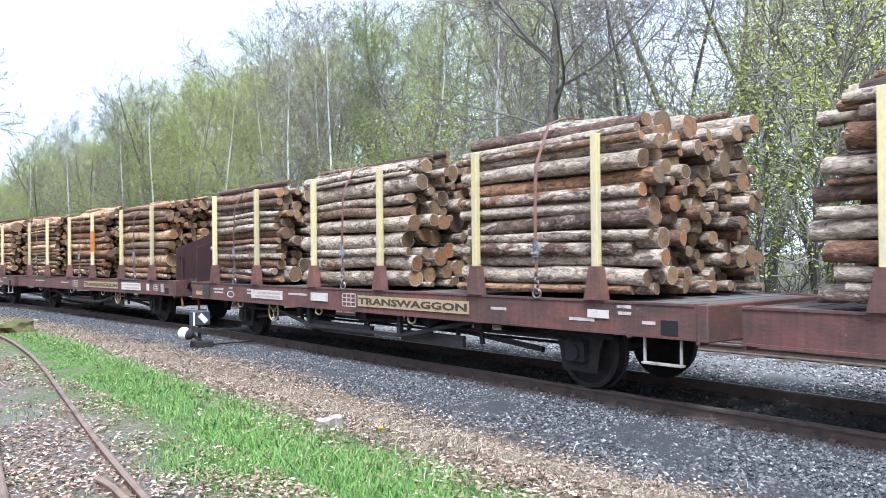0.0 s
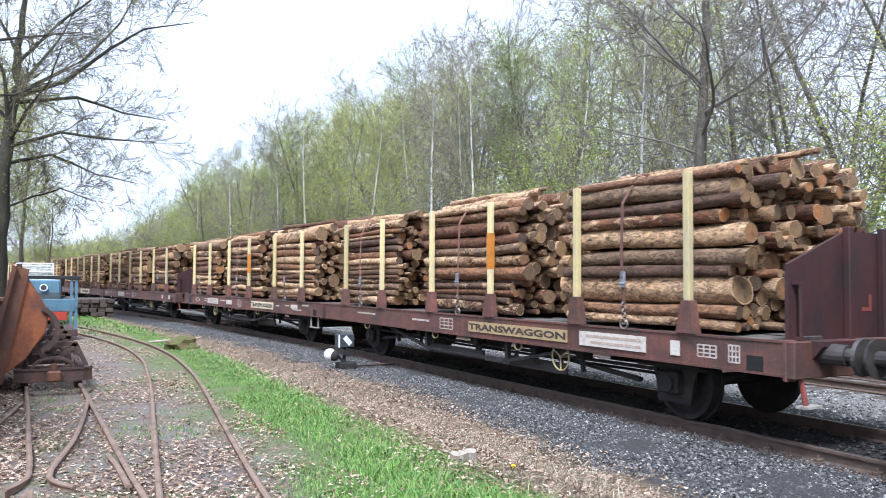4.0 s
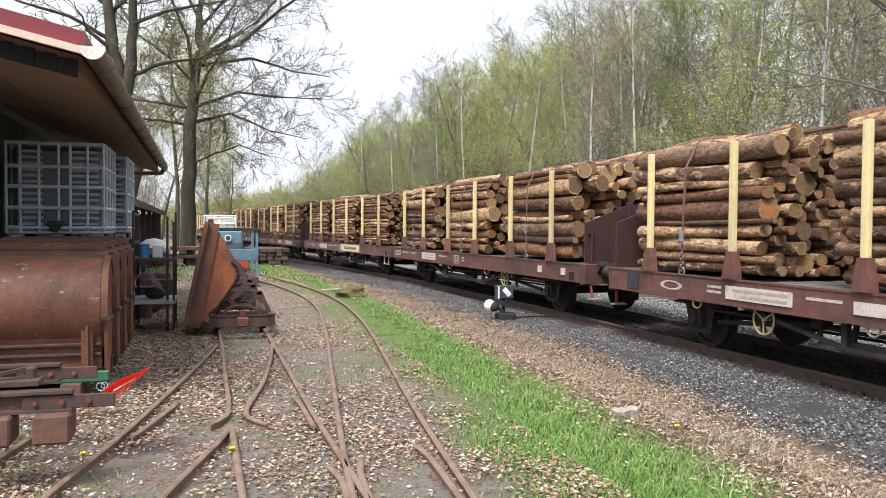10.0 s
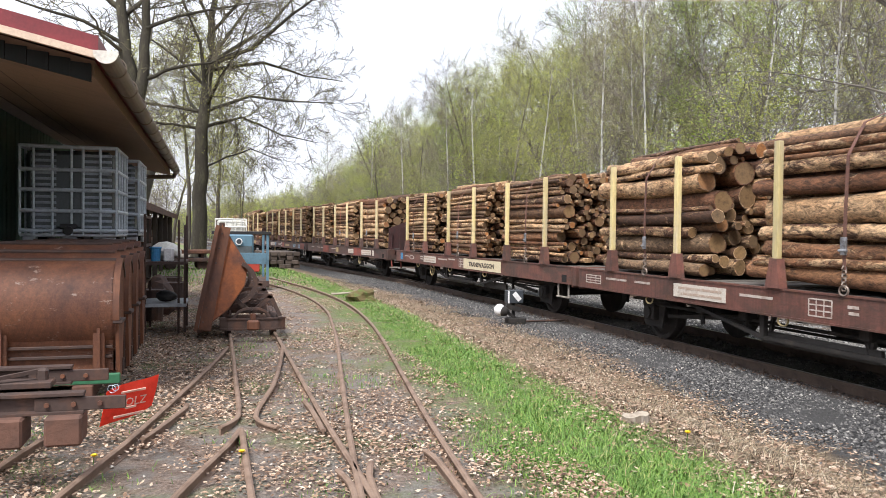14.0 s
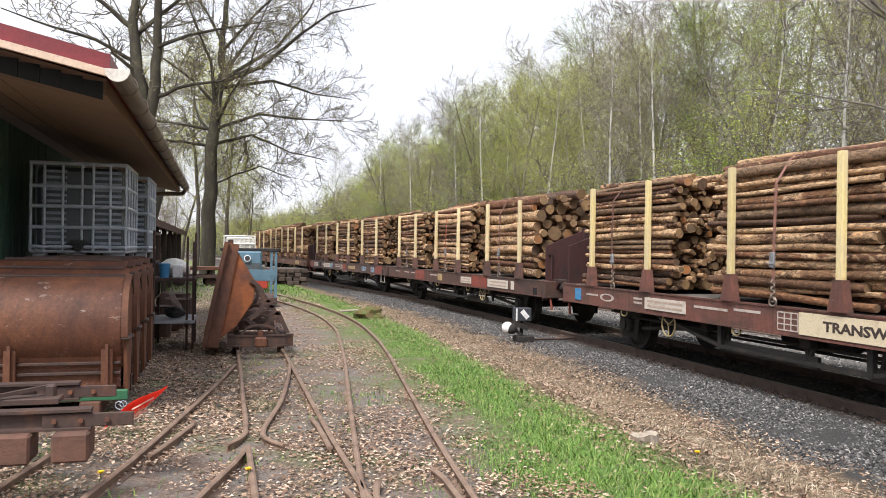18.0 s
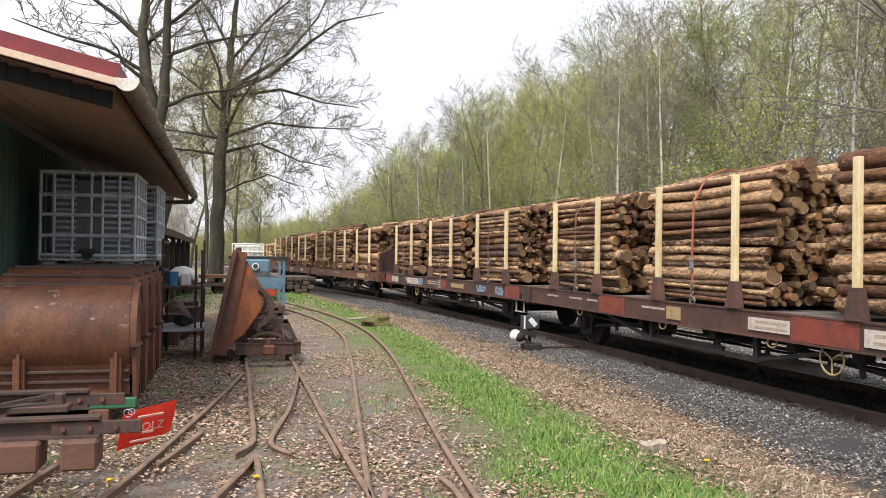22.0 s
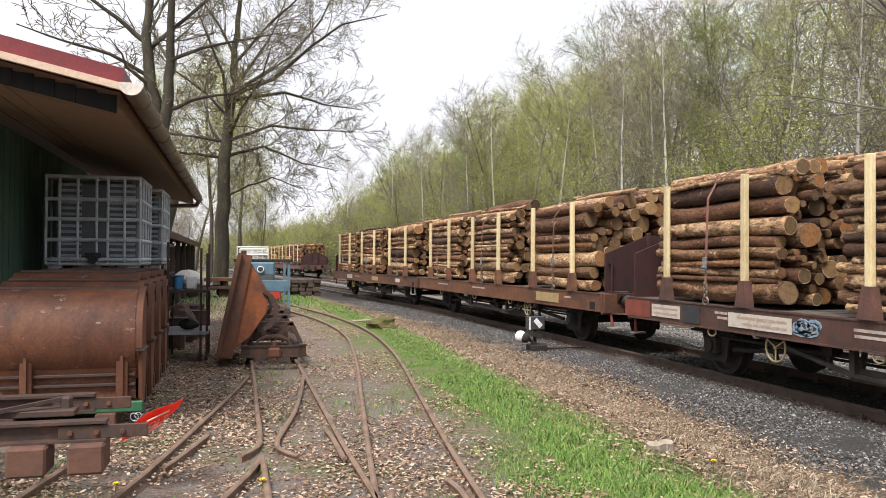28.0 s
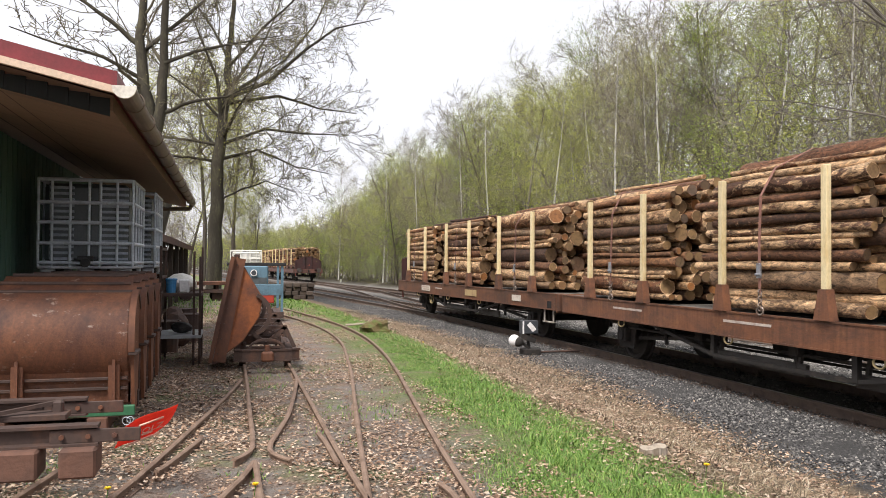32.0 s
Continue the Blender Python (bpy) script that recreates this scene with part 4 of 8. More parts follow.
def lashing(wg, y, mat, seed, crest):
    """A strap over a stack, lying on its crest, with a chain and a ring at the near sill."""
    rnd = random.Random(seed)
    bm = bmesh.new()
    pts = [(-W2 - 0.01, SILL_T + 0.28), (-W2 - 0.018, SILL_T + 0.9), (-W2 + 0.005, STAKE_T - 0.28)]
    pts += [(x, SILL_T + z + 0.012) for x, z in crest]
    pts += [(W2 - 0.005, STAKE_T - 0.28), (W2 + 0.018, SILL_T + 0.9), (W2 + 0.01, SILL_T + 0.02)]
    dy = rnd.uniform(-0.05, 0.05)
    rows = []
    for k, (a, b) in enumerate(pts):
        yy = y + dy * math.sin(k)
        nx, nz = (-0.008, 0.0) if abs(a) > W2 - 0.1 else (0.0, 0.010)
        nx = nx if a < 0 else -nx
        rows.append([bm.verts.new(q) for q in ((a, yy - 0.023, b), (a, yy + 0.023, b), (a + nx, yy + 0.023, b + nz), (a + nx, yy - 0.023, b + nz))])
    for r0, r1 in zip(rows, rows[1:]):
        for q in range(4):
            bm.faces.new((r0[q], r0[(q + 1) % 4], r1[(q + 1) % 4], r1[q]))
    bm.faces.new(rows[0]), bm.faces.new(rows[-1][::-1])
    bmesh.ops.recalc_face_normals(bm, faces=bm.faces[:])
    part("strap", bm, mat, wg, "lashing strap over the logs")
    bm = bmesh.new()
    zr = SILL_T + rnd.uniform(0.42, 0.55)
    box(bm, -W2 - 0.045, -W2 - 0.012, y - 0.04, y + 0.04, zr, zr + 0.20, 0.006)
    rod(bm, (-W2 - 0.04, y - 0.055, zr + 0.05), (-W2 - 0.04, y + 0.055, zr + 0.05), 0.018, None, 8)
    part("ratchet", bm, M_RATCHET, wg, "worn steel strap ratchet")
    bm = bmesh.new()
    z = SILL_T + 0.30
    k = 0
    while z > SILL_T + 0.06:
        ring(bm, (-W2 - 0.012, y, z), (1, 0, 0) if k % 2 else (0, 1, 0), 0.030, 0.011, 8, 4)
        z -= 0.045
        k += 1
    ring(bm, (-W2 - 0.012, y, SILL_T + 0.05), (1, 0.2, 0), 0.055, 0.014, 12, 5)
    part("chain", bm, M_CHAIN, wg, "rusty chain and ring")


S_FRONT = S_REAR = [-4.2, 0.0, 4.2]      # stack centres
Z_MARK = (SILL_T + SILL_B) / 2
MARKS = {}
MARKS[1] = [
    ("grid", -0.11, 0, 0.38, 0.2),
    ("white", 0.78, 0.02, 0.55, 0.14),
    ("lines", 1.55, 0, 0.74, 0.12),
    ("white", 2.66, 0, 1.26, 0.16),
    ("lines", -3.47, 0, 0.28, 0.07),
    ("lines", -4.74, -0.06, 0.45, 0.07),
    ("white", -5.01, 0.03, 0.29, 0.09),
    ("lines", -5.33, 0.04, 0.21, 0.2),
    ("lines", -5.61, -0.05, 0.23, 0.07),
    ("lines", 4.87, 0, 0.6, 0.14),
    ("oval", 4.22, -0.04, 0.3, 0.12),
    ("lines", 4.25, 0.08, 0.24, 0.05),
    ("lines", 3.37, 0, 0.29, 0.18),
    ("tan", 5.8, -0.06, 0.33, 0.08),
    ("panel", 5.42, 0, 0.33, 0.27),
]
MARKS[2] = [
    ("white", -3.69, 0, 1.25, 0.19),
    ("white", -4.76, 0, 0.14, 0.17),
    ("grid", -5.21, 0, 0.26, 0.13),
    ("grid", -5.57, 0, 0.14, 0.18),
    ("grid", 0.51, 0, 0.45, 0.18),
    ("lines", 1.53, 0, 0.81, 0.07),
    ("lines", 3.96, 0, 1.0, 0.12),
]
MARKS[3] = [
    ("grid", -0.2, 0, 0.36, 0.2),
    ("white", 0.83, 0, 0.56, 0.14),
    ("lines", 1.62, 0, 0.68, 0.12),
    ("white", 2.66, 0, 1.24, 0.18),
    ("lines", 3.56, 0, 0.34, 0.14),
    ("oval", 4.58, 0, 0.48, 0.12),
    ("lines", -3.5, 0, 0.36, 0.07),
    ("lines", -4.25, 0, 0.3, 0.12),
    ("white", -4.79, 0.03, 0.43, 0.1),
    ("lines", -4.92, -0.06, 0.68, 0.06),
    ("lines", -5.52, 0.04, 0.42, 0.12),
    ("panel", 5.65, 0, 0.34, 0.26),
]
MARKS[4] = [
    ("white", 2.63, 0, 1.25, 0.2),
    ("lines", 1.53, 0, 0.85, 0.12),
    ("grid", 0.34, 0, 0.36, 0.2),
    ("lines", -0.13, 0, 0.17, 0.14),
    ("lines", 5.01, 0, 0.77, 0.12),
    ("lines", 4.19, 0, 0.57, 0.12),
    ("grid", 5.8, 0, 0.57, 0.14),
    ("white", -4.51, 0, 0.17, 0.14),
    ("white", -5.5, 0, 0.17, 0.14),
]
MARKS[5] = [
    ("grid", -0.17, 0, 0.36, 0.22),
    ("lines", 0.62, 0.02, 0.56, 0.13),
    ("lines", 1.5, 0, 0.94, 0.12),
    ("white", 2.62, 0, 1.17, 0.19),
    ("lines", 3.47, 0, 0.31, 0.14),
    ("oval", 4.55, 0, 0.45, 0.12),
    ("lines", 5.2, 0, 0.62, 0.08),
    ("blue", 5.72, 0, 0.25, 0.22),
]
MARKS[6] = [
    ("white", -3.75, 0, 1.28, 0.2),
    ("red", -2.52, 0, 1.1, 0.3),
    ("white", -1.58, 0, 0.8, 0.17),
    ("red", 2.6, 0, 0.97, 0.3),
    ("lines", 1.33, 0, 0.97, 0.12),
    ("tan", 0.59, 0, 0.39, 0.2),
    ("white", -4.64, 0, 0.17, 0.2),
    ("lines", 3.41, 0, 0.55, 0.12),
    ("lines", 4.14, 0, 0.66, 0.12),
    ("lines", 5.21, 0, 0.61, 0.12),
]
MARKS[7] = [
    ("graffiti", -4.74, 0, 0.6, 0.28),
    ("red", -5.52, 0, 0.87, 0.3),
    ("graffiti", -3.49, 0, 0.81, 0.22),
    ("tan", -1.56, 0, 1.06, 0.12),
    ("red", -0.3, 0, 0.52, 0.28),
    ("grid", 0.16, 0, 0.38, 0.22),
    ("lines", 0.94, 0, 0.97, 0.14),
    ("graffiti", 1.97, 0, 0.74, 0.26),
    ("white", 3.02, 0, 1.29, 0.2),
    ("lines", 3.87, 0, 0.33, 0.18),
    ("white", 5.34, 0, 0.83, 0.2),
    ("red", 6.26, 0, 0.87, 0.28),
    ("panel", 4.6, 0, 0.45, 0.27),
]
MARKS[8] = [
    ("tan", -3.81, 0, 1.16, 0.2),
    ("lines", -4.74, 0, 0.35, 0.12),
    ("lines", 3.92, 0, 1.43, 0.12),
    ("lines", 0.66, 0, 1.25, 0.12),
]
MARKS[9] = [
    ("white", 2.99, 0, 0.9, 0.17),
    ("lines", 1.75, 0, 0.9, 0.1),
    ("tan", -1.24, 0, 0.9, 0.17),
    ("white", -4.38, 0, 0.51, 0.14),
]
NAMES = {1: (-1.66, 2.66, 0.17, M_LABEL_TAN, 2.6), 2: (-1.54, 2.65, 0.17, M_LABEL_TAN, 2.6), 3: (-2.29, 1.87, 0.20, M_LABEL_BOARD, 1.8), 5: (-1.66, 2.56, 0.27, M_LABEL_BOARD, 1.75)}
GIRTH = [[0.09, 0.09, 0.09], [0.09, 0.095, 0.095], [0.08, 0.078, 0.068], [0.10, 0.085, 0.09], [0.125, 0.105, 0.10], [0.060, 0.057, 0.053], [0.10, 0.060, 0.062], [0.058, 0.078, 0.078], [0.12, 0.08, 0.088], [0.10, 0.09, 0.085]]
MOUND = [[0.5, 0.5, 0.55], [0.68, 0.5, 0.4], [0.65, 0.5, 0.4], [0.75, 0.75, 0.4], [0.62, 0.36, 0.42], [0.2, 0.32, 0.18], [0.42, 0.36, 0.45], [0.5, 0.3, 0.36], [0.5, 0.55, 0.42], [0.5, 0.24, 0.18]]
SPECS = []
for k in range(10):
    rear = k % 2 == 1
    sp = dict(stacks=S_REAR if rear else S_FRONT, wheel_y=2.65 if rear else -2.75, girth=GIRTH[k], mound=MOUND[k])
    place = (lambda y: 1.04 * y - 0.03) if k == 1 else (lambda y: 1.03 * y - 0.12) if not rear else (lambda y: y - 0.15) if k == 7 else (lambda y: y)
    slots = [("slot", -6.15, 0, 0.0, 0.0)] if rear else [("slot", -6.12, 0, 0.0, 0.0)]
    sp["marks"] = [(a, b, Z_MARK - 0.07, 0.2, 0.15) for a, b, _, _, _ in slots] + [(a, place(b), Z_MARK + c, w, h) for a, b, c, w, h in MARKS.get(k, ())]
    if k in NAMES:
        y, w, h, mat, text = NAMES[k]
        sp["name"] = (place(y), Z_MARK, w, h, mat, text)
    sp["paint"] = M_WAGON_NEW if k > 7 else M_WAGON_GREY if k in (6, 7) else M_WAGON
    sp["stake"] = M_STAKE_PALE if k in (6, 7, 8, 9) else M_STAKE
    if k in (2, 3):
        sp["band"] = (0.0, -1.0) if k == 2 else (0.0, -1.0)
    if k in (6, 7):
        sp["label"] = "grimy brown flat timber wagon half with red paint patches and graffiti"
    if k > 7:
        sp["label"] = "orange-brown flat timber wagon half with pale wooden stakes"
    SPECS.append(sp)
WAGONS, STACKS, WHEELS = [], [], []


def half_front(k):
    """Where the front end of half k stands along the track at the start."""
    return (4.40 if k % 2 else -9.0) + (k // 2) * PAIR


def build_train():
    for k, sp in enumerate(SPECS):
        wg, sets = wagon_half(1 if k % 2 else -1, sp)
        lettered(wg, sp)
        centre = half_front(k) + HALF / 2
        WAGONS.append((wg, centre))
        WHEELS.extend(w for w in sets)
        for j, c in enumerate(sp["stacks"]):
            st, crest = stack(100 + 7 * k + j, k < 2, sp.get("girth", [0.085] * 3)[j], sp.get("mound", [0.22] * 3)[j])
            STACKS.append((st, centre, c))
            lashing(wg, c + random.uniform(-0.15, 0.15), M_STRAP_RED if (k, j) == (6, 1) else M_STRAP, k * 10 + j, crest)


build_train()


def parked_wagons():
    """Two loaded wagon halves left standing on the far siding."""
    for n, k in enumerate((0, 1)):
        sp = dict(stacks=S_REAR, wheel_y=-2.9, marks=[], paint=M_WAGON, stake=M_STAKE, label="parked brown timber wagon half loaded with fresh logs on the siding")
        wg, _ = wagon_half(-1 if n == 0 else 1, sp)
        c = 71.0 + HALF / 2 + n * (HALF + 0.35)
        x, y, h = line(c, siding(c))
        m = Matrix.Translation((x, y, RAIL_Z)) @ Matrix.Rotation(h, 4, "Z")
        wg.matrix_basis = m
        for j, q in enumerate(S_REAR):
            st, _ = stack(900 + 3 * n + j, False, 0.10, 0.3)
            st.matrix_basis = m @ Matrix.Translation((0, q, SILL_T - 0.01))


parked_wagons()


def train_travel(t):
    """Metres that the train has rolled since the start."""
    return 3.4273 * t - 0.013732 * t * t + 0.00011052 * t ** 3 + 0.15 * max(0.0, 1 - t / 1.6) ** 2


def motions():
    times = [0.5 * i for i in range(65)]

    def at(s):
        x0, y0, _ = line(s - 4.35)
        x1, y1, _ = line(s + 4.35)
        return Matrix.Translation(((x0 + x1) / 2, (y0 + y1) / 2, RAIL_Z)) @ Matrix.Rotation(math.atan2(-(x1 - x0), y1 - y0), 4, "Z")

    for wg, c in WAGONS:
        walk(wg, [(t, at(c - train_travel(t))) for t in times])
    for st, c, y in STACKS:
        walk(st, [(t, at(c - train_travel(t)) @ Matrix.Translation((0, y, SILL_T - 0.01))) for t in times])
    spins = [0.2 * i for i in range(161)]
    for w, y in WHEELS:
        walk(w, [(t, Matrix.Translation((0, y, WHEEL_R)) @ Matrix.Rotation(train_travel(t) / WHEEL_R, 4, "X")) for t in spins])
    # the flag lifts and falls in the wind
    lift = [(0, 19), (4, 28), (5.5, 37), (6.5, 38), (7, 31), (7.5, 12), (8, 5), (8.5, 8), (9, 6), (9.5, 24), (10, 47), (10.5, 50), (11, 45), (11.5, 41), (12, 36), (12.5, 32), (13, 22), (13.5, 14), (14, 19), (14.5, 38), (15.5, 42), (16.5, 41), (17, 31), (17.5, 42), (18, 47), (18.5, 34), (19, 36), (19.5, 45), (20, 46), (20.5, 45), (21, 20), (21.5, 43), (22, 19), (22.5, 18), (23, 22), (23.5, 14), (24, 16), (24.5, 18), (25, 19), (25.5, 25), (26.5, 28), (27.5, 31), (28, 34), (28.5, 41), (29, 38), (29.5, 36), (30, 41), (30.5, 34), (31, 28), (31.5, 32), (32, 30)]
    swing = {12.5: 14, 13.0: 34, 13.5: 42, 14.0: 28, 22.0: 24, 22.5: 38, 23.0: 35, 23.5: 38, 24.0: 42, 24.5: 35, 25.0: 28, 25.5: 24}
    hang = pose(0, 0, 0, 8, 0, 6).to_quaternion()
    along = Vector((0.63, 0.69, 0.36)).normalized()
    up = Vector((0.56, -0.50, 0.62))
    up = (up - along * up.dot(along)).normalized()
    side = up.cross(along)
    blown = Matrix((along, side, up)).transposed().to_quaternion()
    rows = []
    for t, a in lift:
        u = min(max((a - 7) / 34, 0.0), 0.88)
        u = 0.35 * u if t in swing else u
        turn = Matrix.Rotation(radians(swing.get(t, 0)), 4, "Z") @ hang.slerp(blown, u).to_matrix().to_4x4()
        rows.append((t, Matrix.Translation((-0.58 + 0.03 * u, 4.85, 0.46 - 0.04 * u)) @ turn))
    walk(FLAG, rows)

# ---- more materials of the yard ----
# near-black: the shade under the roof overhang is put into the boards' colour
M_GABLE = worn("shaded_gable_boards", (0.006, 0.008, 0.007), (0.010, 0.012, 0.010), 0.85, 0, 4, 0.4, 30, 0.2, (3, 1, 0.2))
M_SHED = worn("shed_green", (0.085, 0.165, 0.125), (0.095, 0.18, 0.14), 0.75, 0, 3, 0.4, 30, 0.15, (3, 3, 0.2))
M_ROOF = worn("roof_red", (0.20, 0.022, 0.028), (0.15, 0.02, 0.024), 0.5, 0, 3, 0.4)
M_TRIM = worn("trim_pale", (0.62, 0.47, 0.35), (0.5, 0.38, 0.28), 0.65, 0, 5, 0.3)
M_SOFFIT = worn("soffit_brown", (0.24, 0.15, 0.095), (0.19, 0.12, 0.08), 0.7, 0, 2, 0.4, 30, 0.15, (0.3, 3, 1))
M_GUTTER = worn("gutter_zinc", (0.21, 0.165, 0.125), (0.12, 0.09, 0.07), 0.5, 0.4, 5, 0.5, 20, 0.1, (1, 0.3, 1))
M_GUTTER_CAP = worn("gutter_cap", (0.72, 0.68, 0.60), (0.55, 0.5, 0.44), 0.5, 0, 6, 0.3)
M_CAGE = worn("cage_galvanised", (0.47, 0.52, 0.57), (0.33, 0.37, 0.41), 0.4, 0.1, 8, 0.4)
M_TANK = worn("tank_grey", (0.060, 0.075, 0.080), (0.085, 0.10, 0.11), 0.45, 0, 3, 0.4)
M_TANK_RIB = worn("tank_rib", (0.30, 0.34, 0.39), (0.20, 0.23, 0.27), 0.5, 0, 4, 0.4)
M_TANK_WHITE = worn("tank_white", (0.72, 0.70, 0.64), (0.58, 0.54, 0.46), 0.5, 0, 3, 0.3)
M_PALLET = worn("pallet_plastic", (0.40, 0.42, 0.44), (0.24, 0.25, 0.26), 0.6, 0, 5, 0.4)
M_BLUE_STEEL = worn("steel_blue", (0.105, 0.19, 0.25), (0.07, 0.12, 0.155), 0.55, 0, 4, 0.4)
M_RED_PAINT = worn("buffer_red", (0.36, 0.04, 0.02), (0.22, 0.03, 0.02), 0.6, 0, 5, 0.4)
M_FLAG = worn("flag_red", (0.90, 0.10, 0.055), (0.82, 0.075, 0.04), 0.5, 0, 4, 0.4)
FLAG_TREE = M_FLAG.node_tree
FLAG_GLOW = FLAG_TREE.nodes.new("ShaderNodeBsdfTranslucent")
FLAG_GLOW.inputs[0].default_value = (0.85, 0.06, 0.025, 1)
FLAG_MIX = node(FLAG_TREE, "ShaderNodeMixShader", Fac=0.45)
FLAG_TREE.links.new(FLAG_TREE.nodes["Principled BSDF"].outputs[0], FLAG_MIX.inputs[1])
FLAG_TREE.links.new(FLAG_GLOW.outputs[0], FLAG_MIX.inputs[2])
FLAG_TREE.links.new(FLAG_MIX.outputs[0], FLAG_TREE.nodes["Material Output"].inputs[0])
M_FLAG_TEXT = worn("flag_print", (0.72, 0.45, 0.36), (0.6, 0.3, 0.22), 0.6, 0, 9, 0.4)
M_GREEN_BAR = worn("green_paint", (0.03, 0.13, 0.06), (0.02, 0.08, 0.04), 0.6, 0, 6, 0.4)
M_BLACK = worn("black_rubber", (0.014, 0.014, 0.015), (0.03, 0.028, 0.026), 0.6, 0, 5, 0.4)
M_WHITE = worn("white_enamel", (0.76, 0.75, 0.74), (0.55, 0.52, 0.5), 0.5, 0, 7, 0.25)
M_SLATE = worn("signal_slate", (0.045, 0.05, 0.058), (0.07, 0.075, 0.08), 0.5, 0, 7, 0.3)
M_STUMP = worn("stump_wood", (0.36, 0.31, 0.24), (0.22, 0.17, 0.13), 0.9, 0, 9, 0.5, 60, 0.5)
M_YELLOW = worn("petal_yellow", (0.80, 0.58, 0.02), (0.7, 0.45, 0.02), 0.7, 0, 9, 0.3)
M_STEM = worn("stem_green", (0.08, 0.15, 0.03), (0.06, 0.1, 0.02), 0.8, 0, 9, 0.3)
M_SHED_OLD = worn("old_boards", (0.045, 0.036, 0.028), (0.075, 0.055, 0.04), 0.9, 0, 3, 0.4, 30, 0.3, (3, 3, 0.3))


# ---- narrow-gauge tracks ----
def smooth_line(pts, step=0.35):
    """A smooth curve through points on the plan."""
    p = [Vector((a, b, 0)) for a, b in pts]
    p = [p[0] * 2 - p[1]] + p + [p[-1] * 2 - p[-2]]
    out = []
    for i in range(1, len(p) - 2):
        n = max(2, int((p[i + 1] - p[i]).length / step))
        for k in range(n):
            u = k / n
            out.append(0.5 * ((2 * p[i]) + (p[i + 1] - p[i - 1]) * u + (2 * p[i - 1] - 5 * p[i] + 4 * p[i + 1] - p[i + 2]) * u * u + (3 * p[i] - p[i - 1] - 3 * p[i + 1] + p[i + 2]) * u ** 3))
    return out + [p[-2]]


NARROW = rail_profile(0.075, 0.038, 0.065, 0.014)
YARD_TRACK = thing("narrow_gauge_track", "worn rusty narrow-gauge turnout and track half sunk in leaf litter", "railway track", kind="structure")


def narrow_rail(pts, z=-0.012, name="rail"):
    bm = bmesh.new()
    sweep(bm, [q + Vector((0, 0, z)) for q in smooth_line(pts)], NARROW)
    return part(name, bm, M_RAIL_NARROW, YARD_TRACK)


narrow_rail([(1.18, 2.4), (1.32, 3.75), (1.51, 5.42), (1.82, 7.75), (2.08, 9.7), (2.29, 11.66), (2.43, 14.0), (2.40, 16.3), (2.2, 18.6), (1.8, 21.5), (1.4, 24.0)])
narrow_rail([(0.60, 2.4), (0.74, 3.92), (0.91, 5.30), (1.22, 7.6), (1.48, 9.5), (1.70, 11.4), (1.88, 13.3), (1.90, 15.6), (1.72, 17.9), (1.3, 20.8), (0.9, 23.5)])
narrow_rail([(0.195, 2.4), (0.20, 4.05), (0.20, 5.42)])
narrow_rail([(0.06, 5.50), (0.17, 5.72), (0.205, 6.1), (0.215, 7.5), (0.23, 9.0), (0.23, 12.5), (0.23, 17.0), (0.23, 23.0)])
narrow_rail([(0.80, 3.6), (0.79, 4.5), (0.78, 5.59), (0.79, 7.2), (0.80, 9.09), (0.81, 12.5), (0.81, 17.0), (0.81, 23.0)])
narrow_rail([(0.80, 9.2), (0.68, 8.1), (0.52, 6.9), (0.33, 5.95), (0.33, 5.62), (0.44, 5.40)])
narrow_rail([(-0.86, 3.4), (-0.73, 4.29), (-0.53, 5.17), (-0.26, 6.59), (0.0, 8.05), (0.18, 9.21)])
narrow_rail([(-0.31, 3.4), (-0.17, 4.13), (0.10, 5.02), (0.19, 5.42)])
narrow_rail([(-0.42, 5.32), (-0.37, 5.47), (-0.19, 6.15), (-0.18, 6.30)], name="check_rail")
narrow_rail([(0.71, 6.2), (0.73, 5.9), (0.73, 5.25)], name="check_rail")
narrow_rail([(1.27, 4.62), (1.29, 4.4), (1.25, 3.77), (1.2, 3.2)], name="check_rail")
narrow_rail([(0.90, 4.46), (0.84, 4.2), (0.80, 3.7), (0.75, 3.1)], name="check_rail")
narrow_rail([(0.69, 4.36), (0.72, 4.1), (0.70, 3.8)], name="check_rail")
narrow_rail([(-1.30, 4.0), (-1.12, 5.02), (-1.01, 5.6), (-0.98, 6.2)])
for x0, y0, w in ((-0.3, 4.55, 1.7), (0.15, 5.0, 1.9), (0.35, 6.45, 1.6), (0.5, 8.3, 1.5), (1.5, 8.9, 1.05)):
    bm = bmesh.new()
    box(bm, -w / 2, w / 2, -0.07, 0.07, -0.10, -0.014, 0.01)
    sl = part("sleeper", bm, M_SLEEPER, YARD_TRACK)
    sl.matrix_basis = pose(x0, y0, -0.012, 0, 0, random.uniform(-6, 6))


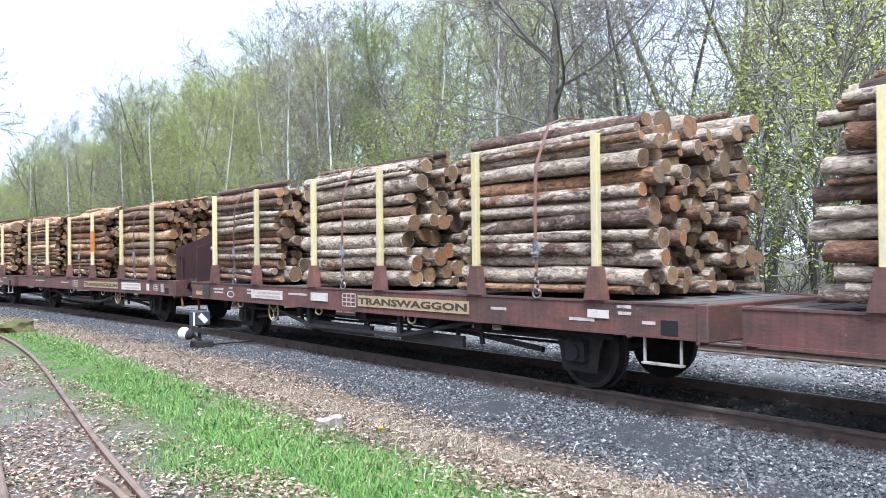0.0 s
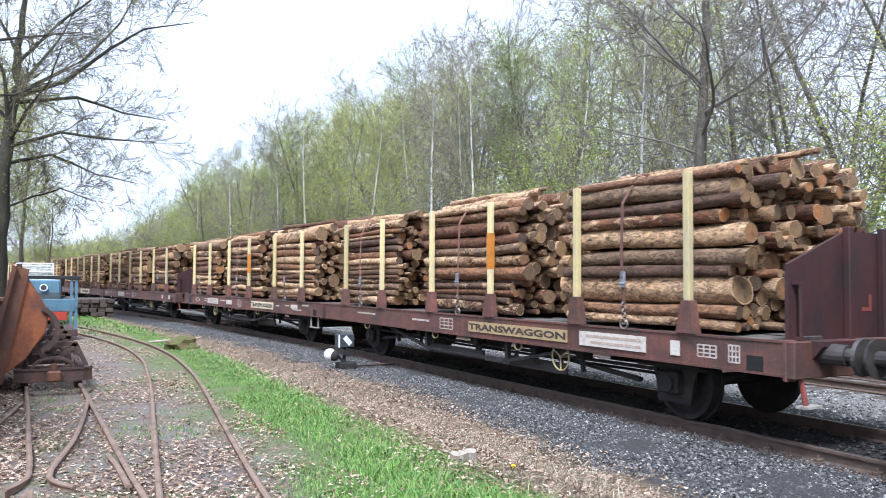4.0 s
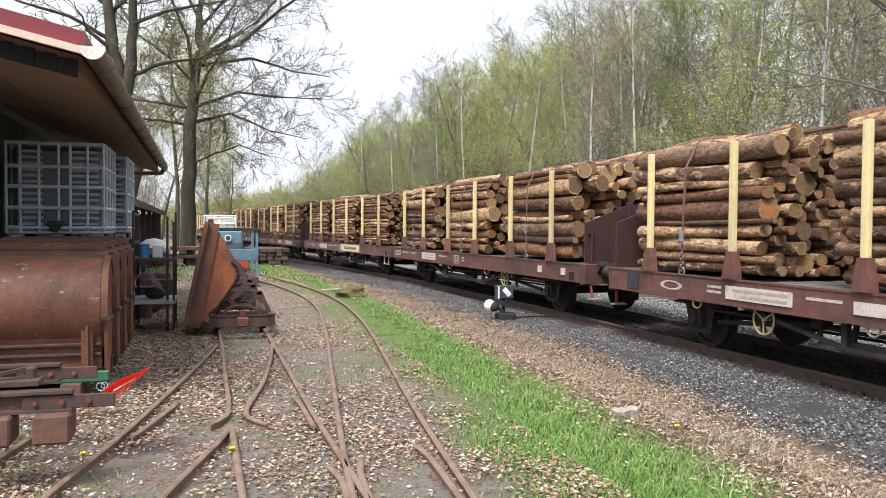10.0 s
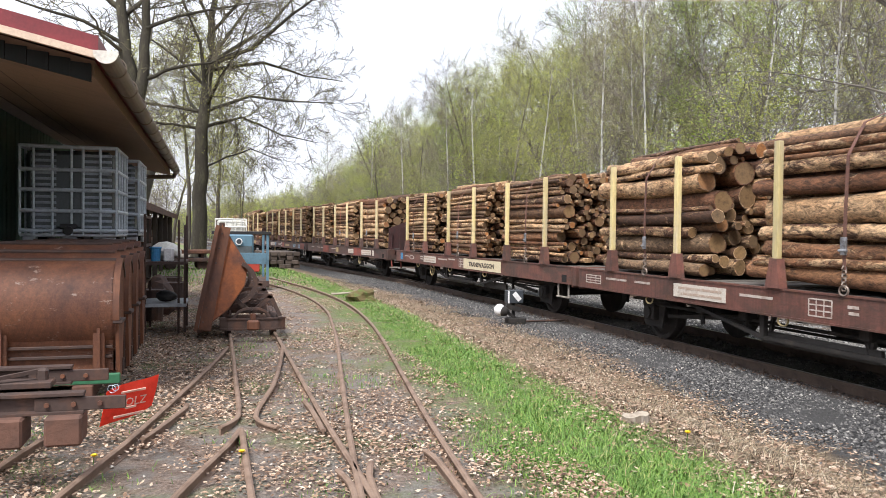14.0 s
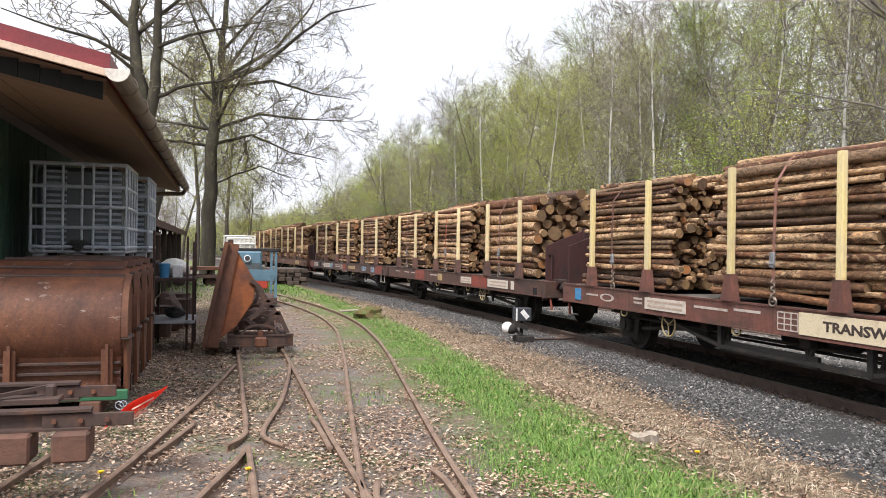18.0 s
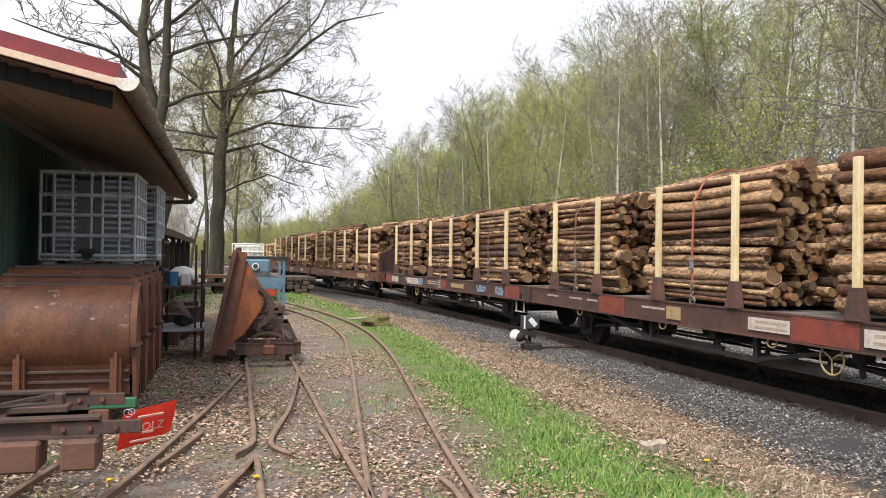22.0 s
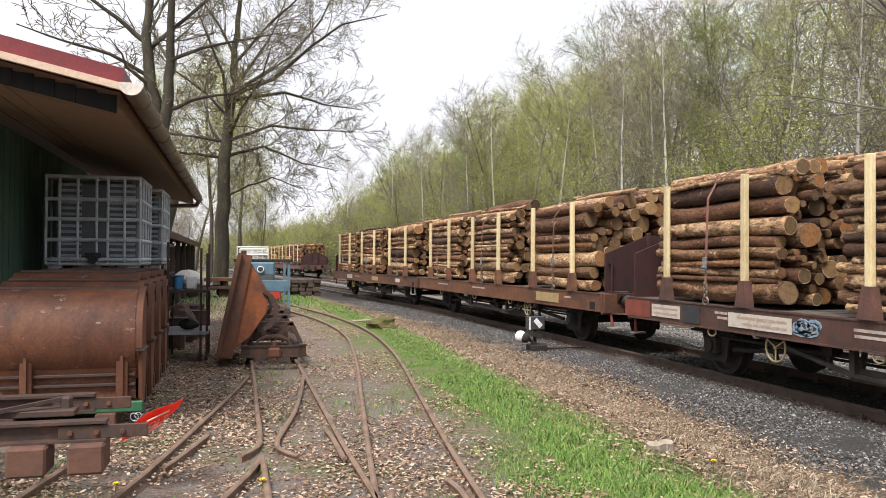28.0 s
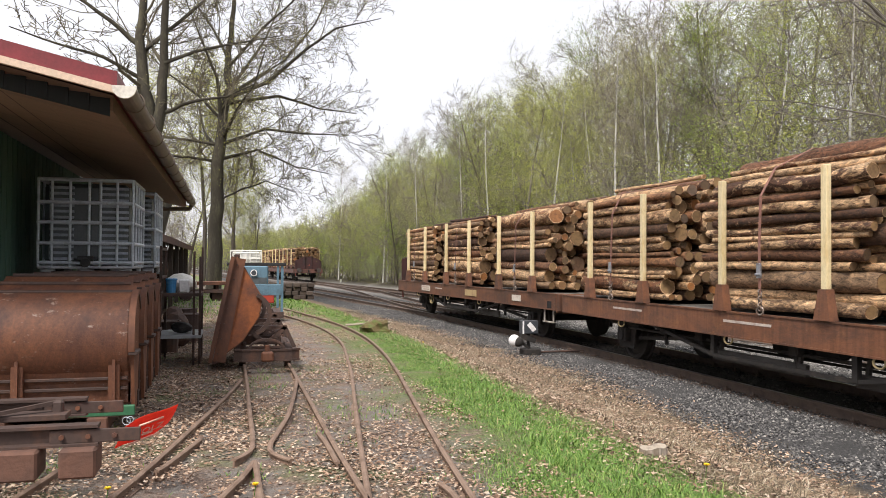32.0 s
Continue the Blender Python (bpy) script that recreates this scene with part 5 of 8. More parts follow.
# ---- the shed ----
def shed():
    x_e, x_w, y0, y1 = -0.78, -2.42, 5.9, 17.0
    slope = 0.22
    rise = lambda x: (x_e - x) * slope
    sh = thing("shed", "dark green timber shed with brown eaves and red roof", "shed")
    bm = bmesh.new()
    box(bm, -9.0, x_w, 7.6, y1 - 0.6, 0.0, 2.47 + rise(x_w) - 0.02)
    part("wall", bm, M_SHED, sh, "dark green boarded wall")
    for k in range(40):
        bm = bmesh.new()
        y = 7.62 + k * 0.218
        box(bm, x_w - 0.004, x_w + 0.018, y, y + 0.19, 0.05, 2.45 + rise(x_w))
        part("board", bm, M_SHED, sh)
    bm = bmesh.new()
    prism(bm, [(x_e + 0.02, 2.62), (-9.2, 2.62 + rise(-9.2)), (-9.2, 2.80 + rise(-9.2)), (x_e + 0.02, 2.735)], y0, y1)
    part("roof", bm, M_ROOF, sh, "red painted sheet roof")
    bm = bmesh.new()
    prism(bm, [(x_e - 0.04, 2.50), (x_w - 0.1, 2.50 + rise(x_w - 0.1)), (x_w - 0.1, 2.62 + rise(x_w - 0.1)), (x_e - 0.04, 2.615)], y0 + 0.272, y1 - 0.05)
    part("soffit", bm, M_SOFFIT, sh, "brown boarded soffit")
    for k in range(6):
        bm = bmesh.new()
        xx = x_e - 0.10 - 0.04 * (k % 2) - 0.25 * k
        prism(bm, [(xx, 2.497 + rise(xx)), (xx - 0.014, 2.497 + rise(xx)), (xx - 0.014, 2.51 + rise(xx)), (xx, 2.51 + rise(xx))], y0 + 0.28, y1 - 0.08)
        part("soffit_joint", bm, M_RUST_DARK, sh)
    bm = bmesh.new()
    prism(bm, [(x_e + 0.0, 2.575), (-9.2, 2.575 + rise(-9.2)), (-9.2, 2.625 + rise(-9.2)), (x_e + 0.0, 2.625)], y0 - 0.045, y0)
    part("verge_trim", bm, M_TRIM, sh, "pale wooden verge board")
    # gable boards behind the verge, their overhang shade painted in
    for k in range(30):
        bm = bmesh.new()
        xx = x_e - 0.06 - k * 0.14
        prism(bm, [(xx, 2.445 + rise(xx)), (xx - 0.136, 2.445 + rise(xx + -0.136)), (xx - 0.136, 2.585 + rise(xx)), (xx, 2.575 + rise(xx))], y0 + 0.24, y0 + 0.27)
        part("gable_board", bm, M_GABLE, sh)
    # gutter: a half pipe with a pale end cap and a spout
    bm = bmesh.new()
    n = 10
    rows = []
    for y in np.linspace(y0 - 0.06, y1, 26):
        rows.append([(x_e + 0.075 + r * math.cos(math.pi + math.pi * i / n), y, 2.615 + r * math.sin(math.pi + math.pi * i / n)) for r in (0.075,) for i in range(n + 1)] + [(x_e + 0.075 + 0.068 * math.cos(2 * math.pi - math.pi * i / n), y, 2.615 + 0.068 * math.sin(2 * math.pi - math.pi * i / n)) for i in range(n + 1)])
    vs = [[bm.verts.new(p) for p in r] for r in rows]
    m = len(vs[0])
    for r0, r1 in zip(vs, vs[1:]):
        for j in range(m):
            bm.faces.new((r0[j], r1[j], r1[(j + 1) % m], r0[(j + 1) % m]))
    bm.faces.new(vs[-1])
    gt = part("gutter", bm, M_GUTTER, sh, "weathered zinc half-round gutter")
    for y in np.arange(y0 + 0.5, y1, 0.9):
        bm = bmesh.new()
        ring(bm, (x_e + 0.075, y, 2.615), (0, 1, 0), 0.079, 0.006, 14, 4)
        part("gutter_bracket", bm, M_GUTTER, gt)
    bm = bmesh.new()
    rod(bm, (x_e + 0.075, y0 - 0.075, 2.615), (x_e + 0.075, y0 - 0.055, 2.615), 0.082, None, 20)
    bmesh.ops.bisect_plane(bm, geom=bm.verts[:] + bm.edges[:] + bm.faces[:], plane_co=(0, 0, 2.622), plane_no=(0, 0, 1), clear_outer=True)
    bmesh.ops.holes_fill(bm, edges=bm.edges[:])
    part("gutter_end_cap", bm, M_GUTTER_CAP, gt, "pale gutter end cap")
    bm = bmesh.new()
    rod(bm, (x_e + 0.06, y1 - 0.15, 2.54), (x_e + 0.03, y1 - 0.15, 2.46), 0.04, None, 10)
    rod(bm, (x_e + 0.04, y1 - 0.15, 2.47), (x_w, y1 - 0.15, 2.42), 0.04, None, 10)
    rod(bm, (x_w + 0.06, y1 - 0.15, 2.44), (x_w + 0.06, y1 - 0.15, 0.0), 0.04, None, 10)
    part("downpipe", bm, M_GUTTER, gt)
    return sh


shed()


# ---- cage tanks (intermediate bulk containers) ----
def cage_tank(x0, y0, z0, tank_mat, name="cage_tank", label="grey plastic liquid tank in a galvanised tube cage on a pallet", depth=1.2):
    w, h = 1.03, 1.16
    cage = M_TANK_WHITE if tank_mat is M_TANK_WHITE else M_CAGE
    tk = thing(name, label, "liquid container", pose(x0 + w / 2, y0 + depth / 2, z0), group="cage tanks")
    bm = bmesh.new()
    box(bm, -w / 2 + 0.05, w / 2 - 0.05, -depth / 2 + 0.05, depth / 2 - 0.05, 0.16, h - 0.05, 0.05)
    part("tank", bm, tank_mat, tk, "", False)
    bm = bmesh.new()
    rod(bm, (0, 0, h - 0.06), (0, 0, h - 0.01), 0.10, None, 16)
    part("lid", bm, M_BLACK, tk)
    for y in (-depth / 2 + 0.09, 0, depth / 2 - 0.09):
        bm = bmesh.new()
        box(bm, -w / 2 + 0.02, w / 2 - 0.02, y - 0.04, y + 0.04, 0.0, 0.025, 0.006)
        for x in (-w / 2 + 0.09, 0, w / 2 - 0.09):
            box(bm, x - 0.075, x + 0.075, y - 0.06, y + 0.06, 0.02, 0.10, 0.012)
        part("pallet_runner", bm, M_PALLET if y else M_BLACK, tk)
    bm = bmesh.new()
    box(bm, -w / 2 - 0.01, w / 2 + 0.01, -depth / 2 - 0.01, depth / 2 + 0.01, 0.098, 0.135, 0.012)
    part("pallet_deck", bm, M_PALLET, tk)
    bm = bmesh.new()
    rod(bm, (0.0, -depth / 2 - 0.06, 0.17), (0.0, -depth / 2 + 0.1, 0.2), 0.055, None, 12)
    box(bm, -0.09, 0.09, -depth / 2 - 0.05, -depth / 2 + 0.0, 0.19, 0.25, 0.01)
    part("outlet_valve", bm, M_BLACK, tk)
    hx, hy = w / 2, depth / 2
    for z in (0.17, 0.40, 0.645, 0.88, h - 0.012):
        bm = bmesh.new()
        for a, b in (((-hx, -hy), (hx, -hy)), ((hx, -hy), (hx, hy)), ((hx, hy), (-hx, hy)), ((-hx, hy), (-hx, -hy))):
            rod(bm, (*a, z), (*b, z), 0.023, None, 8)
        part("hoop", bm, cage, tk)
    for x0r, x1r in ((-0.40, -0.14), (0.16, 0.46)):
        for i in range(13):
            bm = bmesh.new()
            box(bm, x0r, x1r, -hy + 0.028, -hy + 0.052, 0.20 + i * 0.07, 0.232 + i * 0.07, 0.003)
            part("tank_rib", bm, tank_mat if tank_mat is M_TANK_WHITE else M_TANK_RIB, tk)
    for i in range(7):
        x = -hx + w * (0.0, 0.14, 0.33, 0.53, 0.65, 0.83, 1.0)[i]
        for y in (-hy, hy):
            bm = bmesh.new()
            rod(bm, (x, y, 0.12), (x, y, h), 0.017, None, 6)
            part("cage_bar", bm, cage, tk)
    for i in range(1, 4):
        y = -hy + depth * i / 4
        for x in (-hx, hx):
            bm = bmesh.new()
            rod(bm, (x, y, 0.12), (x, y, h), 0.017, None, 6)
            part("cage_bar", bm, cage, tk)
    return tk


cage_tank(-2.12, 10.0, 1.20, M_TANK)
cage_tank(-2.02, 11.75, 1.20, M_TANK)
for y0 in (10.0, 11.75):
    st = thing("steel_stand", "rusty steel stand under a cage tank", "stand", pose(-1.6, y0 + 0.6, 0), group="tank stands")
    bm = bmesh.new()
    box(bm, -0.55, 0.55, -0.62, 0.62, 1.12, 1.195)
    part("top_frame", bm, M_RUST_DARK, st)
    for sx in (-0.5, 0.5):
        for sy in (-0.55, 0.55):
            bm = bmesh.new()
            box(bm, sx - 0.04, sx + 0.04, sy - 0.04, sy + 0.04, 0.0, 1.12)
            part("leg", bm, M_RUST_DARK, st)


# ---- rusty skip bodies in a row ----
def tub_rust():
    """Dark rust with streaks running down and pale scuffs."""
    m, t, b = material("tub_rust", 0.62, 0.05)
    v = coords(t, "Object", (1, 1, 0.35))
    big = noise_tex(t, v, 2.4, 7, 0.7, 0.4)
    c = ramp(t, big, [(0.28, (0.034, 0.019, 0.015)), (0.45, (0.105, 0.041, 0.023)), (0.6, (0.175, 0.070, 0.033)), (0.78, (0.085, 0.039, 0.027))])
    fine = noise_tex(t, coords(t), 34.0, 5, 0.75)
    c = blend(t, 0.6, c, ramp(t, fine, [(0.3, (0.45, 0.43, 0.42)), (0.7, (1.35, 1.3, 1.25))]), "MULTIPLY")
    scuff = maths(t, "MULTIPLY", ramp(t, noise_tex(t, coords(t, "Object", (1, 1, 2.2)), 7.0, 6, 0.75), [(0.60, (0, 0, 0)), (0.67, (1, 1, 1))]), 0.7)
    c = blend(t, scuff, c, (0.36, 0.28, 0.23))
    t.links.new(c, b.inputs["Base Color"])
    bump(t, b, maths(t, "ADD", fine, big), 0.35, 0.012)
    return m


M_TUB = tub_rust()


def skip_body(y, tone):
    x0, x1 = -1.86, -0.74
    sk = thing("skip_tub", "rust-brown rounded tipper tub standing on its frame beside the shed", "skip tub", pose(0, y, 0), group="row of rusty tubs")
    arc = [(-0.06, 1.14)] + [(-0.40 * math.sin(a) * 1.0, 0.76 + 0.40 * math.cos(a)) for a in np.linspace(0.28, 2.3, 30)] + [(-0.27, 0.40), (-0.27, 0.24)]
    inner = [(p[0] + 0.02, p[1] - 0.012) for p in arc][::-1]
    bm = bmesh.new()
    prism(bm, arc + inner, x0, x1, "x")
    part("shell", bm, tone, sk, "curved rust-brown steel shell")
    part("shell_edge", rod(bmesh.new(), (x0, -0.075, 1.142), (x1, -0.075, 1.142), 0.012, None, 8), M_RUST_DARK, sk)
    # folded top plates
    for k, (a, b) in enumerate((((-0.12, 1.125), (0.0, 1.195)), ((0.0, 1.185), (0.18, 1.262)), ((0.18, 1.262), (0.36, 1.15)))):
        bm = bmesh.new()
        prism(bm, [a, b, (b[0], b[1] - 0.018), (a[0], a[1] - 0.018)], x0 + 0.02 + 0.05 * k, x1 - 0.04 * k, "x")
        part("top_plate", bm, tone, sk)
    for k, (yy, z) in enumerate(((-0.13, 1.138), (0.0, 1.205), (0.18, 1.268))):
        bm = bmesh.new()
        rod(bm, (x0 + 0.02 + 0.05 * k, yy, z), (x1 - 0.01 - 0.04 * k, yy + 0.004, z - 0.006), 0.017, None, 8)
        part("ridge_bar", bm, M_RUST_DARK, sk)
    back = [(-p[0] + 0.06, p[1]) for p in arc]
    bm = bmesh.new()
    prism(bm, back + [(p[0] - 0.02, p[1] - 0.012) for p in back][::-1], x0, x1, "x")
    part("back_shell", bm, M_RUST_DARK, sk)
    # end plate with a flange
    for x in (x0 + 0.02, x1 - 0.02):
        bm = bmesh.new()
        prism(bm, arc + back[::-1], x - 0.008, x + 0.008, "x")
        part("end_plate", bm, tone, sk)
    # rim round the bowl's end, a ledge under it and a narrow cheek below
    bowl = [p for p in arc if p[1] > 0.66]
    bm = bmesh.new()
    prism(bm, [(p[0] * 1.04, 0.76 + (p[1] - 0.76) * 1.03) for p in bowl] + [(p[0] * 0.93, 0.76 + (p[1] - 0.76) * 0.94) for p in bowl][::-1], x1 - 0.02, x1 + 0.03, "x")
    part("end_rim", bm, M_RUST, sk, "raised rim round the end of the bowl")
    bm = bmesh.new()
    box(bm, x1 - 0.02, x1 + 0.055, -0.40, -0.16, 0.635, 0.665, 0.006)
    part("ledge", bm, M_RUST_DARK, sk)
    bm = bmesh.new()
    prism(bm, [(-0.36, 0.635), (-0.05, 0.635), (-0.10, 0.20), (-0.24, 0.14)], x1 - 0.005, x1 + 0.022, "x")
    part("cheek_plate", bm, M_RUST, sk, "tapered lower cheek plate")
    for z in (0.44, 0.36):
        bm = bmesh.new()
        box(bm, x0, x1 - 0.03, -0.315, -0.275, z - 0.012, z + 0.012, 0.004)
        part("angle_bar", bm, M_RUST_DARK, sk)
    for x in (-1.58, -0.87):
        bm = bmesh.new()
        box(bm, x - 0.045, x + 0.045, -0.345, -0.312, 0.16, 0.60, 0.006)
        box(bm, x - 0.012, x + 0.012, -0.375, -0.345, 0.16, 0.60)
        part("post", bm, tone, sk)
    bm = bmesh.new()
    for yy in (-0.2, 0.26):
        box(bm, x0, x1, yy - 0.04, yy + 0.04, 0.12, 0.26)
    part("base_frame", bm, M_RUST_DARK, sk)
    for xx in (-1.75, -1.0):
        bm = bmesh.new()
        box(bm, xx - 0.08, xx + 0.08, -0.28, 0.34, -0.03, 0.12, 0.01)
        part("bearer", bm, M_TIMBER, sk)
    return sk


def skips():
    for i in range(4):
        skip_body(7.15 + 0.74 * i, M_TUB)


skips()


# ---- rail pieces on timbers with a red warning flag ----
def rail_trolley():
    tr = thing("rail_trolley", "low trolley of bolted rusty steel sections on timber blocks", "trolley")
    for y, xr, z in ((4.55, -0.55, 0.47), (5.25, -0.72, 0.50)):
        bm = bmesh.new()
        x0 = -3.2
        prism(bm, [(y - 0.05, z - 0.055), (y + 0.05, z - 0.055), (y + 0.05, z - 0.043), (y + 0.008, z - 0.037), (y + 0.008, z + 0.035), (y + 0.045, z + 0.04), (y + 0.045, z + 0.055), (y - 0.045, z + 0.055), (y - 0.045, z + 0.04), (y - 0.008, z + 0.035), (y - 0.008, z - 0.037), (y - 0.05, z - 0.043)], x0, xr - 0.10, "x")
        part("steel_section", bm, M_RUST_DARK, tr)
        bm = bmesh.new()
        box(bm, xr - 0.34, xr + 0.11, y - 0.030, y - 0.012, z - 0.042, z + 0.030, 0.004)
        fp = part("fishplate", bm, M_RUST_DARK, tr, "bolted fishplate")
        for k in range(3):
            bm = bmesh.new()
            rod(bm, (xr - 0.28 + k * 0.13, y - 0.045, z - 0.006), (xr - 0.28 + k * 0.13, y - 0.028, z - 0.006), 0.014, None, 6)
            part("bolt", bm, M_RUST, fp)
    for x0, x1 in ((-1.12, -0.93), (-0.83, -0.65), (-1.75, -1.5), (-2.4, -2.2)):
        bm = bmesh.new()
        box(bm, x0, x1, 4.43, 5.34 if x1 < -1.2 else 4.66, 0.26, 0.414, 0.012)
        part("timber_block", bm, M_TIMBER, tr, "red-brown timber block")
    for x in (-1.62, -2.3):
        bm = bmesh.new()
        box(bm, x - 0.1, x + 0.1, 4.5, 5.3, -0.04, 0.25, 0.01)
        part("support", bm, M_TIMBER, tr)
    bm = bmesh.new()
    bar(bm, (-1.3, 4.75, 0.54), (-0.92, 4.9, 0.59), 0.03, 0.02)
    box(bm, -0.95, -0.89, 4.87, 4.93, 0.52, 0.60, 0.012)
    box(bm, -2.0, -0.86, 4.8, 4.95, 0.50, 0.535, 0.004)
    part("coupling_arm", bm, M_RUST_DARK, tr, "rusty coupling arm")
    bm = bmesh.new()
    box(bm, -1.7, -0.62, 5.95, 6.0, 0.30, 0.37, 0.005)
    box(bm, -1.7, -1.62, 5.2, 6.0, 0.33, 0.40, 0.005)
    part("green_bar", bm, M_GREEN_BAR, tr, "dark green painted bar")
    return tr


rail_trolley()


def flag():
    fl = thing("warning_flag", "red plastic warning flag with pale print tied to the rail ends", "flag", pose(-0.58, 4.85, 0.46))
    bm = bmesh.new()
    n = 7
    rows = []
    for j in range(5):
        rows.append([])
        for i in range(n):
            u, v = i / (n - 1), j / 4
            rows[-1].append((0.33 * u + 0.012 * v, 0.016 * math.sin(5 * u + 1.5 * v) + 0.02 * v * v, 0.06 * u - 0.235 * v + 0.012 * u * v))
    vs = [[bm.verts.new((x, y + d, z)) for x, y, z in r] for d in (0, 0.003) for r in rows]
    for off in (0, 5):
        for j in range(4):
            for i in range(n - 1):
                q = (vs[off + j][i], vs[off + j][i + 1], vs[off + j + 1][i + 1], vs[off + j + 1][i])
                bm.faces.new(q if off else q[::-1])
    sheet = part("sheet", bm, M_FLAG, fl)
    bm = bmesh.new()
    for x0, x1, z in ((0.09, 0.25, -0.022), (0.06, 0.26, -0.172), (0.13, 0.2, -0.125)):
        box(bm, x0, x1, -0.018, -0.010, z - 0.012 + 0.012, z + 0.012)
    part("print_bar", bm, M_FLAG_TEXT, sheet)
    letters("HOLZ", 0.075, pose(0.165, -0.016, -0.085, 90, 0, 0), M_FLAG_TEXT, "lettering", sheet, 0.001)
    return fl


FLAG = flag()
wire = thing("wire_tie", "loop of thin wire holding the flag", "wire", pose(-0.55, 4.86, 0.47))
bm = bmesh.new()
ring(bm, (0, 0, 0.0), (0.3, 1, 0.2), 0.024, 0.002, 12, 4)
ring(bm, (0.02, 0, 0.008), (0.1, 1, -0.2), 0.018, 0.002, 12, 4)
part("loop", bm, M_CAGE, wire)


# ---- open steel rack with clutter ----
def rack():
    rk = thing("steel_rack", "open rusty angle-iron rack with tools and tubs on its shelves", "rack", pose(-0.60, 11.4, -0.02))
    for x, y, h in ((-0.24, -0.45, 1.62), (0.26, -0.45, 1.48), (-0.24, 0.45, 1.62), (0.26, 0.45, 1.62), (0.18, -0.40, 1.55)):
        bm = bmesh.new()
        box(bm, x - 0.015, x + 0.015, y - 0.015, y + 0.015, 0.0, h)
        part("upright", bm, M_RUST_DARK, rk)
    for z, m in ((0.42, M_PALLET), (0.98, M_RUST_DARK)):
        bm = bmesh.new()
        box(bm, -0.28, 0.28, -0.48, 0.48, z - 0.03, z + 0.01)
        part("shelf", bm, m, rk)
    for z in (1.2, 0.72, 1.58):
        bm = bmesh.new()
        bar(bm, (-0.24, -0.45, z), (-0.24, 0.45, z), 0.035)
        part("cross_rail", bm, M_RUST_DARK, rk)
    return rk


rack()


def loose(name, label, category, x, y, z, mat, shape, w, d, h):
    ob = thing(name, label, category, pose(x, y, z, 0, 0, random.uniform(-15, 15)))
    bm = bmesh.new()
    if shape == "box":
        box(bm, -w / 2, w / 2, -d / 2, d / 2, 0, h, min(w, d, h) * 0.12)
    elif shape == "tub":
        rod(bm, (0, 0, 0), (0, 0, h), w / 2 * 0.85, w / 2, 14)
        ring(bm, (0, 0, h), (0, 0, 1), w / 2, 0.012, 16, 5)
    else:
        bmesh.ops.create_icosphere(bm, subdivisions=2, radius=w / 2)
        for v in bm.verts:
            v.co *= 1 + 0.25 * noise.noise(v.co * 5)
            v.co.z = v.co.z * h / w + h / 2
            v.co.z = max(v.co.z, 0)
    part("body", bm, mat, ob)
    return ob


loose("tub", "blue plastic tub on the rack shelf", "tub", -0.72, 11.15, 0.97, M_BLUE, "tub", 0.14, 0.14, 0.18)
loose("canister", "small white canister on the rack", "canister", -0.55, 11.1, 0.97, M_WHITE, "box", 0.12, 0.12, 0.18)
loose("tarpaulin", "crumpled grey tarpaulin bundle on the rack", "tarpaulin", -0.6, 11.55, 0.97, M_TANK_WHITE, "sack", 0.42, 0.3, 0.26)
loose("cloth_bundle", "dark crumpled cloth on the lower shelf", "cloth", -0.6, 11.3, 0.41, M_BLACK, "sack", 0.3, 0.3, 0.16)
for k in range(5):
    loose("machine_part", "rusty cast machine part lying behind the rack", "machine part", -0.9 + 0.14 * (k % 3), 12.6 + 0.8 * k, -0.02, M_RUST_DARK, "sack" if k % 2 else "tub", 0.45, 0.4, 0.5 + 0.1 * (k % 2))


